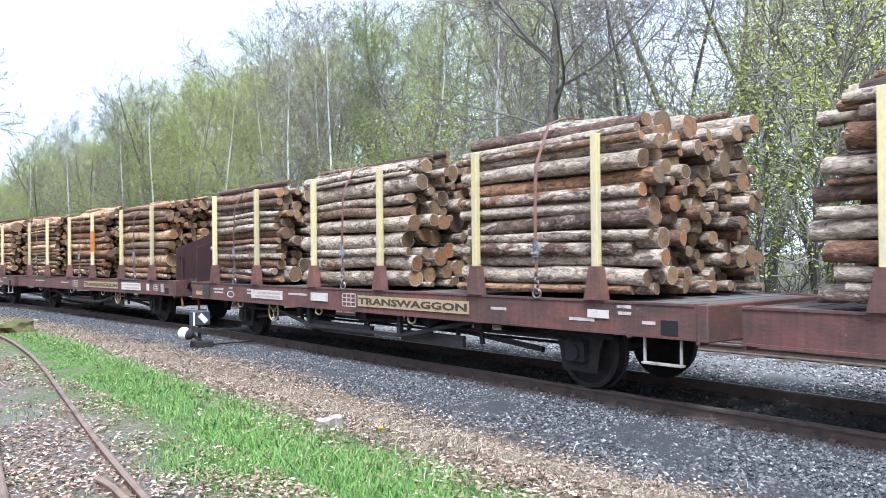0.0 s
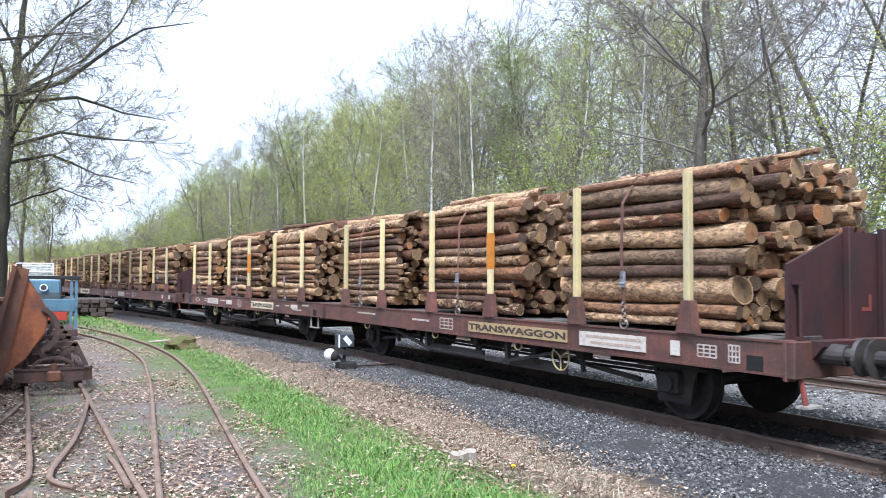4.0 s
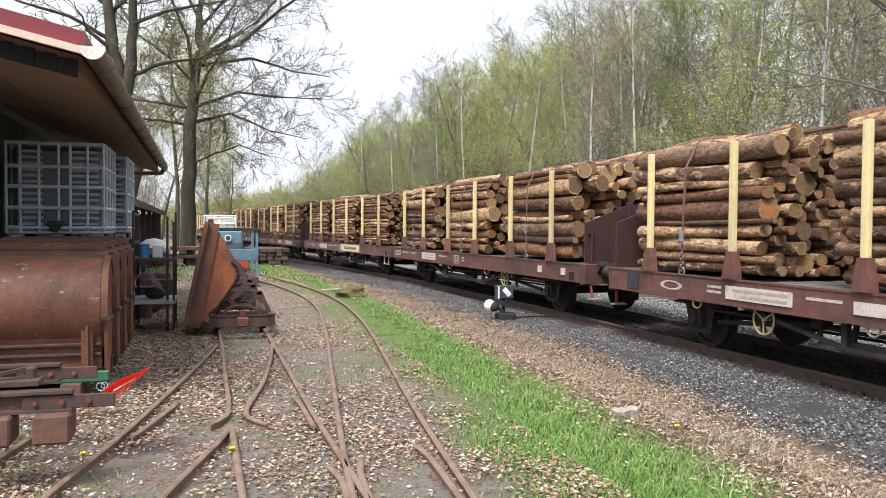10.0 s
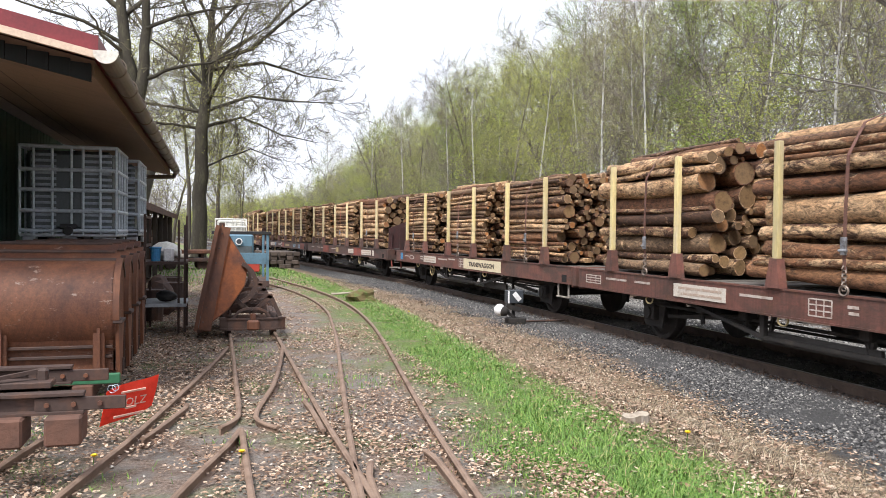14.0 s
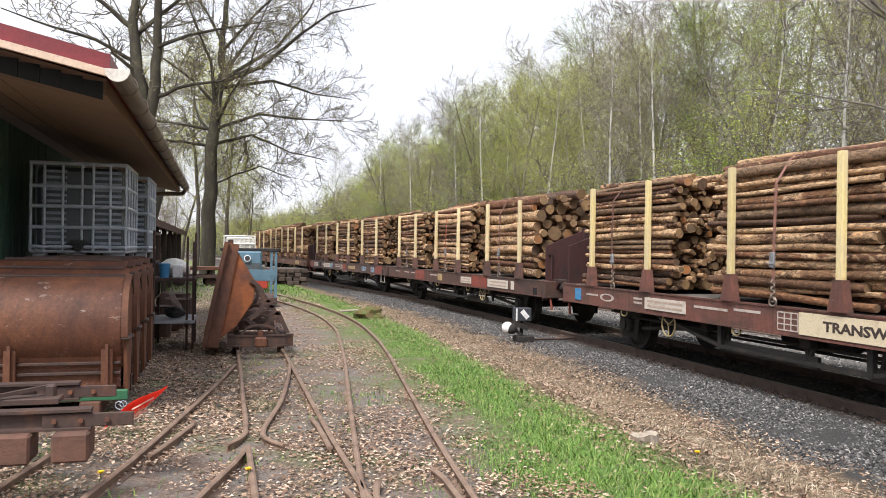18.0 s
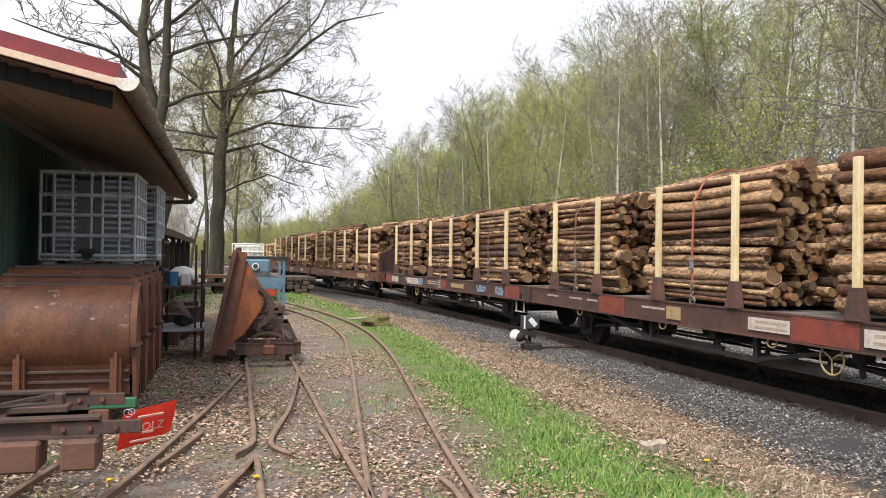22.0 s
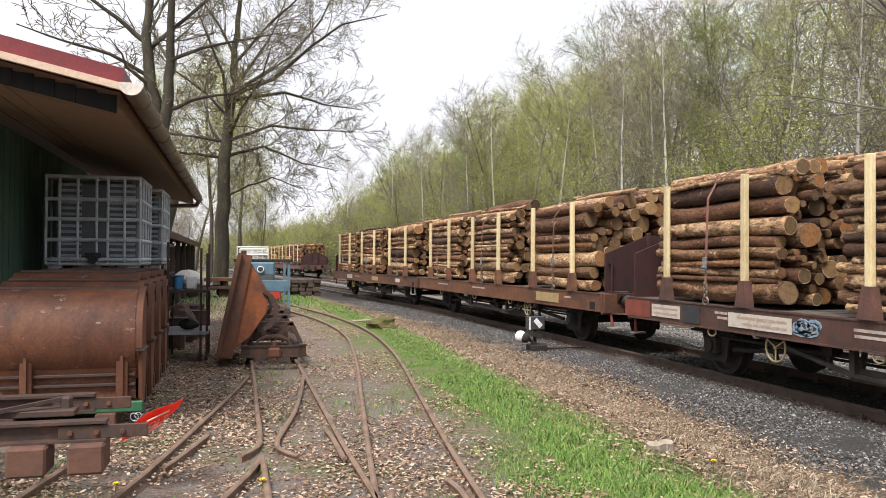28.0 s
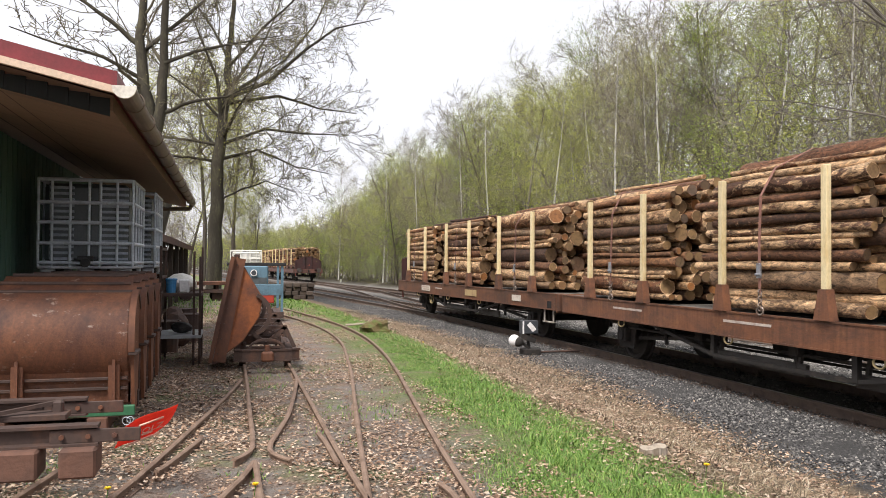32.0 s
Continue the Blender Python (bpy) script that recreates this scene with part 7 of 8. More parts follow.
class Tree:
    def __init__(self, seed):
        self.rnd = random.Random(seed)
        self.v, self.f = [[], []], [[], []]
        self.tips = []

    def tube(self, pts, radii, sides, slot):
        v, f = self.v[slot], self.f[slot]
        base = len(v)
        for i, p in enumerate(pts):
            d = (pts[min(i + 1, len(pts) - 1)] - pts[max(i - 1, 0)]).normalized()
            a = d.orthogonal().normalized()
            b = d.cross(a)
            for k in range(sides):
                w = 2 * math.pi * k / sides
                q = p + (a * math.cos(w) + b * math.sin(w)) * radii[i]
                v.append((q.x, q.y, q.z))
        for i in range(len(pts) - 1):
            for k in range(sides):
                f.append((base + i * sides + k, base + i * sides + (k + 1) % sides, base + (i + 1) * sides + (k + 1) % sides, base + (i + 1) * sides + k))

    def grow(self, p, d, r, length, level, spec):
        rnd = self.rnd
        n = spec["steps"][level]
        pts, radii, p = [p.copy()], [r], p.copy()
        d = d.normalized()
        for i in range(n):
            j = spec["wander"][level]
            d = (d + Vector((rnd.gauss(0, j), rnd.gauss(0, j), rnd.gauss(0, j) + spec["up"][level]))).normalized()
            p = p + d * length / n
            pts.append(p.copy())
            radii.append(max(r * (1 - (i + 1) / n * spec["taper"][level]), spec["thin"]))
        slot = 0 if level == 0 else 1
        self.tube(pts, radii, spec["sides"][level], slot)
        if level + 1 >= len(spec["steps"]):
            self.tips += pts[1:]
            return
        kids = spec["kids"][level]
        for k in range(kids):
            u = spec["bare"][level] + (1 - spec["bare"][level]) * (k + rnd.uniform(0, 1)) / kids
            x = min(u * n, n - 0.001)
            i = int(x)
            q = pts[i].lerp(pts[i + 1], x - i)
            ax = (pts[i + 1] - pts[i]).normalized()
            side = ax.orthogonal().normalized()
            side.rotate(Matrix.Rotation(rnd.uniform(0, 2 * math.pi), 3, ax))
            ang = radians(rnd.uniform(*spec["angle"][level]))
            nd = ax * math.cos(ang) + side * math.sin(ang)
            rr = radii[i] * rnd.uniform(*spec["rad"][level])
            self.grow(q, nd, max(rr, spec["thin"]), length * rnd.uniform(*spec["len"][level]) * (1.15 - 0.55 * u), level + 1, spec)

    def limb(self, pts, r0, r1, level, spec, kids, length):
        """A limb led through points, with boughs growing from it."""
        rnd = self.rnd
        line_pts = []
        for a, b in zip(pts, pts[1:]):
            a, b = Vector(a), Vector(b)
            for k in range(3):
                line_pts.append(a.lerp(b, k / 3) + Vector((rnd.gauss(0, 0.6) * r1, rnd.gauss(0, 0.6) * r1, rnd.gauss(0, 0.6) * r1)))
        line_pts.append(Vector(pts[-1]))
        n = len(line_pts) - 1
        radii = [r0 + (r1 - r0) * i / n for i in range(n + 1)]
        self.tube(line_pts, radii, 10 if level == 0 else 7, 0)
        for k in range(kids):
            u = 0.12 + 0.88 * (k + rnd.random()) / kids
            i = min(int(u * n), n - 1)
            ax = (line_pts[i + 1] - line_pts[i]).normalized()
            side = ax.orthogonal().normalized()
            side.rotate(Matrix.Rotation(rnd.uniform(0, 2 * math.pi), 3, ax))
            ang = radians(rnd.uniform(30, 75))
            self.grow(line_pts[i], ax * math.cos(ang) + side * math.sin(ang), max(radii[i] * rnd.uniform(0.25, 0.5), spec["thin"]), length * rnd.uniform(0.6, 1.2), level + 1, spec)

    def leaves(self, count, size, spread):
        rnd, v, f = self.rnd, [], []
        for _ in range(count):
            c = rnd.choice(self.tips)
            c = c + Vector((rnd.gauss(0, spread), rnd.gauss(0, spread), rnd.gauss(0, spread)))
            a = Vector((rnd.gauss(0, 1), rnd.gauss(0, 1), rnd.gauss(0, 0.6))).normalized()
            b = a.orthogonal().normalized()
            b.rotate(Matrix.Rotation(rnd.uniform(0, 6.28), 3, a))
            s = size * rnd.uniform(0.6, 1.4)
            k = len(v)
            for p in (c - a * s, c + b * s * 0.55, c + a * s, c - b * s * 0.55):
                v.append((p.x, p.y, p.z))
            f.append((k, k + 1, k + 2, k + 3))
        return v, f

    def build(self, name, label, trunk_mat, twig_mat, leaf_mat, count, size, spread, group=""):
        ob = thing(name, label, "tree", group=group)
        o = new("trunk", mesh_of("trunk", self.v[0], self.f[0], [trunk_mat], None, True))
        o.parent = ob
        lv, lf = self.leaves(count, size, spread)
        off = len(self.v[1])
        slots = [0] * len(self.f[1]) + [1] * len(lf)
        o = new("crown", mesh_of("crown", self.v[1] + lv, self.f[1] + [tuple(i + off for i in q) for q in lf], [twig_mat, leaf_mat], slots))
        o.parent = ob
        tagged(o, "fine branches with young spring leaves")
        return ob


OAK = dict(steps=[9, 9, 7, 5, 4], wander=[0.035, 0.085, 0.12, 0.16, 0.2], up=[0.03, 0.012, 0.016, 0.01, 0.0], taper=[0.78, 0.86, 0.9, 0.9, 0.8], sides=[12, 7, 5, 3, 3], kids=[30, 9, 7, 4], bare=[0.24, 0.16, 0.12, 0.1],
           angle=[(48, 86), (28, 58), (28, 58), (25, 60)], rad=[(0.20, 0.42), (0.4, 0.6), (0.4, 0.6), (0.45, 0.6)], len=[(0.34, 0.52), (0.34, 0.54), (0.36, 0.52), (0.35, 0.55)], thin=0.0105)
SLIM = dict(steps=[9, 5, 4, 3], wander=[0.022, 0.12, 0.2, 0.25], up=[0.03, 0.10, 0.06, 0.02], taper=[0.85, 0.9, 0.9, 0.8], sides=[7, 4, 3, 3], kids=[26, 6, 4], bare=[0.18, 0.15, 0.1],
            angle=[(28, 62), (25, 60), (25, 60)], rad=[(0.22, 0.4), (0.4, 0.6), (0.5, 0.7)], len=[(0.16, 0.30), (0.35, 0.6), (0.4, 0.6)], thin=0.010)
BROAD = dict(SLIM, kids=[18, 7, 5], bare=[0.28, 0.15, 0.1], angle=[(35, 70), (30, 65), (25, 60)], len=[(0.24, 0.42), (0.35, 0.6), (0.4, 0.6)], wander=[0.06, 0.15, 0.22, 0.25])


def upright(seed, spec, height, r):
    t = Tree(seed)
    t.grow(Vector((0, 0, -0.1)), Vector((t.rnd.uniform(-0.04, 0.04), t.rnd.uniform(-0.04, 0.04), 1)), r, height, 0, spec)
    return t


def place(ob, m):
    ob.matrix_basis = m
    return ob


# two big oaks behind the shed
def spreading_oak():
    """A leaning trunk with long level boughs below and rising ones above."""
    t = Tree(11)
    spec = dict(OAK, kids=[8, 8, 9, 5], up=[0.03, 0.012, 0.025, 0.02, 0.01], thin=0.0095)
    t.limb([(0, 0, -0.1), (0.02, 0, 3.0), (0.10, 0, 6.0), (0.28, 0, 7.8), (0.50, 0.1, 9.6), (0.52, 0.2, 11.4), (0.70, 0.1, 13.4), (0.8, 0, 16.5)], 0.37, 0.06, 0, spec, 0, 1)
    for pts, r in (
            ([(0.45, 0.0, 9.1), (2.3, -0.4, 9.9), (4.2, -0.8, 11.6), (5.5, -1.0, 12.6), (7.6, -1.2, 13.2)], 0.13),
            ([(0.42, 0.1, 8.9), (2.9, 0.6, 9.5), (4.9, 1.0, 9.1), (6.9, 1.4, 9.0)], 0.11),
            ([(0.18, 0.0, 6.9), (2.2, -0.8, 7.6), (4.1, -1.3, 7.4), (6.0, -1.6, 7.4)], 0.10),
            ([(0.15, 0.0, 6.2), (1.9, 0.5, 6.8), (3.8, 0.8, 6.1), (5.6, 1.0, 5.8)], 0.09),
            ([(0.05, 0.0, 4.2), (1.2, -0.3, 4.8), (2.3, -0.5, 5.2), (3.6, -0.6, 4.7)], 0.06),
            ([(0.48, 0.1, 9.4), (1.5, 0.5, 11.0), (2.3, 0.8, 12.4), (3.0, 1.0, 14.4)], 0.11),
            ([(0.45, 0.1, 9.2), (3.2, 1.2, 11.4), (4.8, 2.0, 13.6), (5.6, 2.4, 15.6)], 0.11),
            ([(0.05, 0.0, 6.1), (-1.2, -0.4, 6.2), (-2.2, -0.6, 6.2), (-3.6, -0.8, 6.6)], 0.09),
            ([(0.18, 0.0, 6.9), (-1.1, 0.5, 7.1), (-2.4, 0.9, 7.3), (-3.8, 1.2, 8.0)], 0.09),
            ([(0.27, 0.0, 7.7), (0.0, -0.5, 10.0), (-0.7, -0.8, 11.6), (-1.5, -1.0, 13.6)], 0.11),
            ([(0.52, 0.2, 11.0), (-0.2, 0.6, 12.5), (-1.2, 0.8, 14.0), (-2.0, 1.0, 15.4)], 0.08),
            ([(0.30, 0.0, 8.0), (-0.8, 0.2, 9.2), (-2.2, 0.5, 10.2), (-3.6, 0.6, 11.6)], 0.09),
            ([(0.3, 0.0, 7.2), (0.9, -2.0, 8.2), (1.6, -3.8, 9.0), (2.0, -5.4, 10.2)], 0.10),
            ([(0.2, 0.0, 6.6), (-0.5, 2.0, 7.6), (-0.8, 3.8, 8.6), (-0.9, 5.2, 9.8)], 0.10),
            ([(0.5, 0.1, 10.6), (2.0, -1.2, 12.2), (3.4, -2.0, 13.4), (4.4, -2.6, 15.0)], 0.09)):
        t.limb(pts, 0.9 * r, 0.018, 1, spec, 14, 2.3)
    return t.build("oak_tree", "large spreading oak with bare branches and first buds", M_OAK, M_OAK_TWIG, M_LEAF_VEIL, 20000, 0.025, 0.20, "oaks")


place(spreading_oak(), pose(-0.55, 38.2, 0))


def forked_oak():
    """A trunk that forks over the roof into two leaders, with long level boughs."""
    t = Tree(23)
    spec = dict(OAK, kids=[8, 6, 4, 3], thin=0.014)
    t.limb([(0.1, 0, -0.1), (0.0, 0, 3.5), (-0.10, 0, 6.2)], 0.44, 0.38, 0, spec, 0, 1)
    for pts, r0, r1, kids, length in (
            ([(-0.10, 0, 6.0), (-0.45, 0.1, 8.0), (-0.65, 0.2, 9.8), (-0.5, 0.3, 12.5), (-0.7, 0.2, 16.0)], 0.29, 0.07, 7, 3.6),
            ([(-0.10, 0, 6.0), (0.20, -0.1, 7.6), (0.25, -0.2, 9.5), (0.45, -0.3, 12.5), (0.3, -0.2, 15.5)], 0.25, 0.06, 7, 3.2),
            ([(-0.65, 0.2, 9.6), (-1.7, 0.3, 10.5), (-3.0, 0.5, 11.4), (-4.6, 0.6, 12.6)], 0.11, 0.025, 9, 2.4),
            ([(0.20, -0.1, 7.0), (1.3, -0.4, 7.5), (2.6, -0.6, 7.7), (3.6, -0.8, 8.2)], 0.085, 0.02, 9, 1.8),
            ([(0.25, -0.2, 8.9), (1.4, 0.3, 9.6), (3.2, 0.6, 10.2), (4.6, 0.8, 10.6)], 0.085, 0.02, 9, 2.0),
            ([(-0.60, 0.2, 9.3), (0.8, 0.2, 10.7), (2.4, 0.0, 12.2), (3.6, 0.0, 13.8)], 0.095, 0.022, 9, 2.2),
            ([(-0.50, 0.1, 8.3), (-1.9, -0.2, 9.0), (-3.4, -0.4, 9.3), (-5.0, -0.4, 9.8)], 0.085, 0.02, 8, 2.0)):
        t.limb(pts, r0, r1, 1, spec, kids, length)
    return t.build("oak_tree", "large forked oak with bare dark limbs behind the shed", M_OAK, M_OAK_TWIG, M_LEAF_OLIVE, 900, 0.03, 0.12, "oaks")


place(forked_oak(), pose(-2.65, 31.5, 0))
# dark bare tree arching over the line
place(upright(61, dict(OAK, kids=[18, 7, 5, 3], bare=[0.3, 0.16, 0.12, 0.1]), 13.0, 0.22).build("bare_oak_tree", "grey bare tree with arching boughs at the wood's edge", M_FOREST_BARK, M_TWIG, M_LEAF_OLIVE, 900, 0.03, 0.15, "oaks"), pose(16.4, 15.6, -0.2))

BUSH = dict(SLIM, steps=[3, 4, 3, 3], kids=[16, 7, 5], bare=[0.02, 0.15, 0.1], len=[(0.55, 0.95), (0.35, 0.6), (0.4, 0.6)], angle=[(30, 75), (25, 60), (25, 60)], thin=0.008)
BUSHES = [upright(51, BUSH, 2.6, 0.05).build("bush", "leafy undergrowth bush at the wood's edge", M_FOREST_BARK, M_TWIG, M_LEAF_GREEN, 5200, 0.027, 0.25, "undergrowth"),
          upright(52, BUSH, 3.2, 0.05).build("bush", "thin spring bush at the wood's edge", M_FOREST_BARK, M_TWIG, M_LEAF_SPRING, 4500, 0.027, 0.27, "undergrowth")]
VARIANTS = [
    upright(31, SLIM, 14.0, 0.11).build("birch_tree", "slim birch with white bark and fresh light leaves", M_BIRCH, M_TWIG, M_LEAF_SPRING, 14000, 0.028, 0.36, "woodland trees"),
    upright(32, SLIM, 15.0, 0.10).build("birch_tree", "slim birch with white bark and fresh light leaves", M_BIRCH, M_TWIG, M_LEAF_OLIVE, 10000, 0.027, 0.36, "woodland trees"),
    upright(33, BROAD, 13.0, 0.15).build("alder_tree", "young broad-leaved tree in fresh green", M_FOREST_BARK, M_TWIG, M_LEAF_GREEN, 16000, 0.030, 0.40, "woodland trees"),
    upright(34, BROAD, 14.5, 0.17).build("alder_tree", "young broad-leaved tree with yellow-green leaves", M_FOREST_BARK, M_TWIG, M_LEAF_SPRING, 18000, 0.029, 0.40, "woodland trees"),
    upright(35, BROAD, 15.0, 0.19).build("bare_tree", "woodland tree still mostly bare of leaves", M_FOREST_BARK, M_TWIG, M_LEAF_OLIVE, 5000, 0.024, 0.3, "woodland trees"),
    upright(36, dict(BROAD, kids=[22, 8, 6]), 14.0, 0.17).build("bare_tree", "woodland tree still mostly bare of leaves", M_FOREST_BARK, M_TWIG, M_LEAF_OLIVE, 6500, 0.024, 0.3, "woodland trees"),
]


def planted(k, m, s):
    ob = copy_thing(VARIANTS[k], m)
    ob.scale = (s, s, s)


def woodland():
    rnd = random.Random(77)
    used = set()
    spots = []
    for y in np.arange(-6, 260, 2.4):
        for row in range(5 if y < 110 else 3):
            edge = line(y)[0] - TRACK_X + 18.0 + (0.5 if y < 30 else 0) - max(0, (y - 40) * 0.035)
            x = edge + row * 2.6 + rnd.uniform(-1.1, 1.1)
            yy = y + rnd.uniform(-1.2, 1.2)
            if yy < -2 and row > 2:
                continue
            spots.append((x, yy, row))
    for x, y, row in spots:
        if rnd.random() < (0.55 if y < 16 else 0.14):
            continue
        k = rnd.choices(range(6), (1.6, 1.6, 0.4, 0.5, 5.0, 5.0) if y < 18 else (3, 2, 2.0, 2.2, 2.2, 2.0))[0]
        want = (0.53 * x + 1.4) * rnd.uniform(0.72, 1.03) * float(np.interp(y, [15, 50, 90, 150], [1.0, 1.12, 1.0, 0.8])) + (0.6 if row > 2 else 0)
        want = min(max(want, 8.0 if y < 60 else 5.5), 19.0)
        h = (14.0, 15.0, 13.0, 14.5, 15.0, 14.0)[k]
        s = want / h
        m = Matrix.Translation((x, y, -0.15)) @ Matrix.Rotation(rnd.uniform(0, 6.28), 4, "Z")
        if k not in used:
            used.add(k)
            VARIANTS[k].matrix_basis = m @ Matrix.Diagonal((s, s, s, 1))
        else:
            planted(k, m, s)
    for i, y in enumerate(np.arange(-4, 230, 2.2)):
        for row in range(2):
            x = line(y)[0] - TRACK_X + 16.6 + row * 2.4 - max(0, (y - 40) * 0.035) + rnd.uniform(-0.9, 0.9)
            s = rnd.uniform(0.7, 1.5)
            m = Matrix.Translation((x, y + rnd.uniform(-1, 1), -0.15)) @ Matrix.Rotation(rnd.uniform(0, 6.28), 4, "Z")
            k = (i + row) % 2
            if i == 0:
                BUSHES[k].matrix_basis = m
            else:
                copy_thing(BUSHES[k], m).scale = (s, s, s)
    # birches standing out along the wood's edge
    for y in (9.0, 17.5, 21.0, 26.5, 29.0, 34.0, 41.0, 44.5, 52.0, 60.0, 71.0):
        x = line(y)[0] - TRACK_X + 16.4 + rnd.uniform(-0.5, 0.5) - max(0, (y - 40) * 0.035)
        planted(rnd.choice((0, 1)), Matrix.Translation((x, y, -0.15)) @ Matrix.Rotation(rnd.uniform(0, 6.28), 4, "Z"), rnd.uniform(0.62, 0.74))
    # leafy young trees right behind the oak
    veil = upright(41, BROAD, 10.0, 0.13).build("young_tree", "young tree in a veil of yellow-green leaves behind the oak", M_FOREST_BARK, M_TWIG, M_LEAF_VEIL, 22000, 0.032, 0.5, "young trees")
    veil.matrix_basis = Matrix.Translation((-1.3, 45.0, -0.1)) @ Matrix.Diagonal((1.15, 1.15, 1.15, 1))
    for x, y, s in ((0.5, 47.5, 1.05), (-4.0, 49.0, 1.1), (1.9, 52.0, 0.6)):
        copy_thing(veil, Matrix.Translation((x, y, -0.1)) @ Matrix.Rotation(rnd.uniform(0, 6.28), 4, "Z")).scale = (s, s, s)
    for x, y, k, s in ((-2.4, 52, 4, 0.60), (1.1, 56, 0, 0.55), (2.0, 60, 4, 0.42), (0.6, 60, 5, 0.45)):
        planted(k, Matrix.Translation((x, y, -0.1)) @ Matrix.Rotation(rnd.uniform(0, 6.28), 4, "Z"), s)
    # shelter belt behind the yard, seen past the oaks
    for i in range(26):
        x, y = rnd.uniform(-26, -2.0), rnd.uniform(70, 125)
        k = rnd.choice((0, 3, 4, 5, 4, 5))
        s = rnd.uniform(0.4, 0.65)
        planted(k, Matrix.Translation((x, y, -0.1)) @ Matrix.Rotation(rnd.uniform(0, 6.28), 4, "Z"), s)


woodland()

# ---- ballast, litter and grass as loose pieces ----
def stones(name, label, count, area, size, mat, seed):
    """Angular stones scattered over an area (a function of two random numbers)."""
    rng = np.random.default_rng(seed)
    base = np.array([(1, 0, 0), (-1, 0, 0), (0, 1, 0), (0, -1, 0), (0, 0, 1), (0, 0, -1)], float)
    tri = np.array([(0, 2, 4), (2, 1, 4), (1, 3, 4), (3, 0, 4), (2, 0, 5), (1, 2, 5), (3, 1, 5), (0, 3, 5)])
    x, y = area(rng, count)
    z = ground_height(x, y)
    s = size * rng.uniform(0.55, 1.35, count)
    jit = base[None] * rng.uniform(0.6, 1.2, (count, 6, 1)) + rng.normal(0, 0.18, (count, 6, 3))
    jit[:, :, 2] *= 0.75
    a = rng.uniform(0, 6.28, count)
    c, sn = np.cos(a)[:, None], np.sin(a)[:, None]
    px = jit[:, :, 0] * c - jit[:, :, 1] * sn
    py = jit[:, :, 0] * sn + jit[:, :, 1] * c
    v = np.stack([px * s[:, None] + x[:, None], py * s[:, None] + y[:, None], jit[:, :, 2] * s[:, None] + z[:, None] + 0.25 * s[:, None]], -1).reshape(-1, 3)
    f = (tri[None] + (np.arange(count) * 6)[:, None, None]).reshape(-1, 3)
    ob = new(name, mesh_of(name, v.tolist(), f.tolist(), [mat]))
    return tagged(ob, label, "stones", kind="stuff")


def blades(name, label, count, area, height, width, lean, mat, seed, curl=0.5):
    """Grass blades or dry stalks, each a bent strip."""
    rng = np.random.default_rng(seed)
    x, y = area(rng, count)
    z = ground_height(x, y)
    h = height * rng.uniform(0.4, 1.3, count)
    a = rng.uniform(0, 6.28, count)
    ln = lean * rng.uniform(0.3, 1.5, count)
    dx, dy = np.cos(a), np.sin(a)
    w = width * rng.uniform(0.6, 1.3, count)
    ox, oy = -dy * w, dx * w
    rows = []
    for u, k in ((0.0, 1.0), (0.55, 0.8), (1.0, 0.12)):
        bend = ln * (u ** (1 + curl)) * h
        zz = z + h * u * np.maximum(0.12, 1 - 0.45 * ln * u) - 0.01
        rows.append(np.stack([x + dx * bend - ox * k, y + dy * bend - oy * k, zz], -1))
        rows.append(np.stack([x + dx * bend + ox * k, y + dy * bend + oy * k, zz], -1))
    v = np.stack(rows, 1).reshape(-1, 3)
    base = (np.arange(count) * 6)[:, None]
    f = np.concatenate([base + np.array([[0, 1, 3, 2]]), base + np.array([[2, 3, 5, 4]])], 0)
    ob = new(name, mesh_of(name, v.tolist(), f.tolist(), [mat]))
    return tagged(ob, label, "grass", kind="stuff")


def litter(name, label, count, area, size, mat, seed):
    """Dead leaves lying on the ground, each a small folded diamond."""
    rng = np.random.default_rng(seed)
    x, y = area(rng, count)
    z = ground_height(x, y)
    s = size * rng.uniform(0.6, 1.4, count)
    a = rng.uniform(0, 6.28, count)
    c, sn = np.cos(a), np.sin(a)
    tilt = rng.normal(0, 0.35, (count, 2))
    fold = rng.uniform(-0.3, 0.5, count)
    pts = []
    for lx, ly, up in ((-1, 0, 0.0), (0, -0.55, 1.0), (1, 0, 0.0), (0, 0.55, 1.0)):
        px, py = lx * s, ly * s
        pz = up * fold * s * 0.5 + (lx * tilt[:, 0] + ly * tilt[:, 1]) * s * 0.6
        pts.append(np.stack([x + px * c - py * sn, y + px * sn + py * c, z + 0.018 + 0.3 * s * rng.uniform(0, 1, count) + pz], -1))
    v = np.stack(pts, 1).reshape(-1, 3)
    base = (np.arange(count) * 4)[:, None]
    f = np.concatenate([base + np.array([[0, 1, 2]]), base + np.array([[0, 2, 3]])], 0)
    ob = new(name, mesh_of(name, v.tolist(), f.tolist(), [mat]))
    return tagged(ob, label, "leaves", kind="stuff")


def speck(name, stops, rough=0.9):
    m, t, b = material(name, rough)
    t.links.new(ramp(t, t.nodes.new("ShaderNodeNewGeometry").outputs["Random Per Island"], stops), b.inputs["Base Color"])
    return m


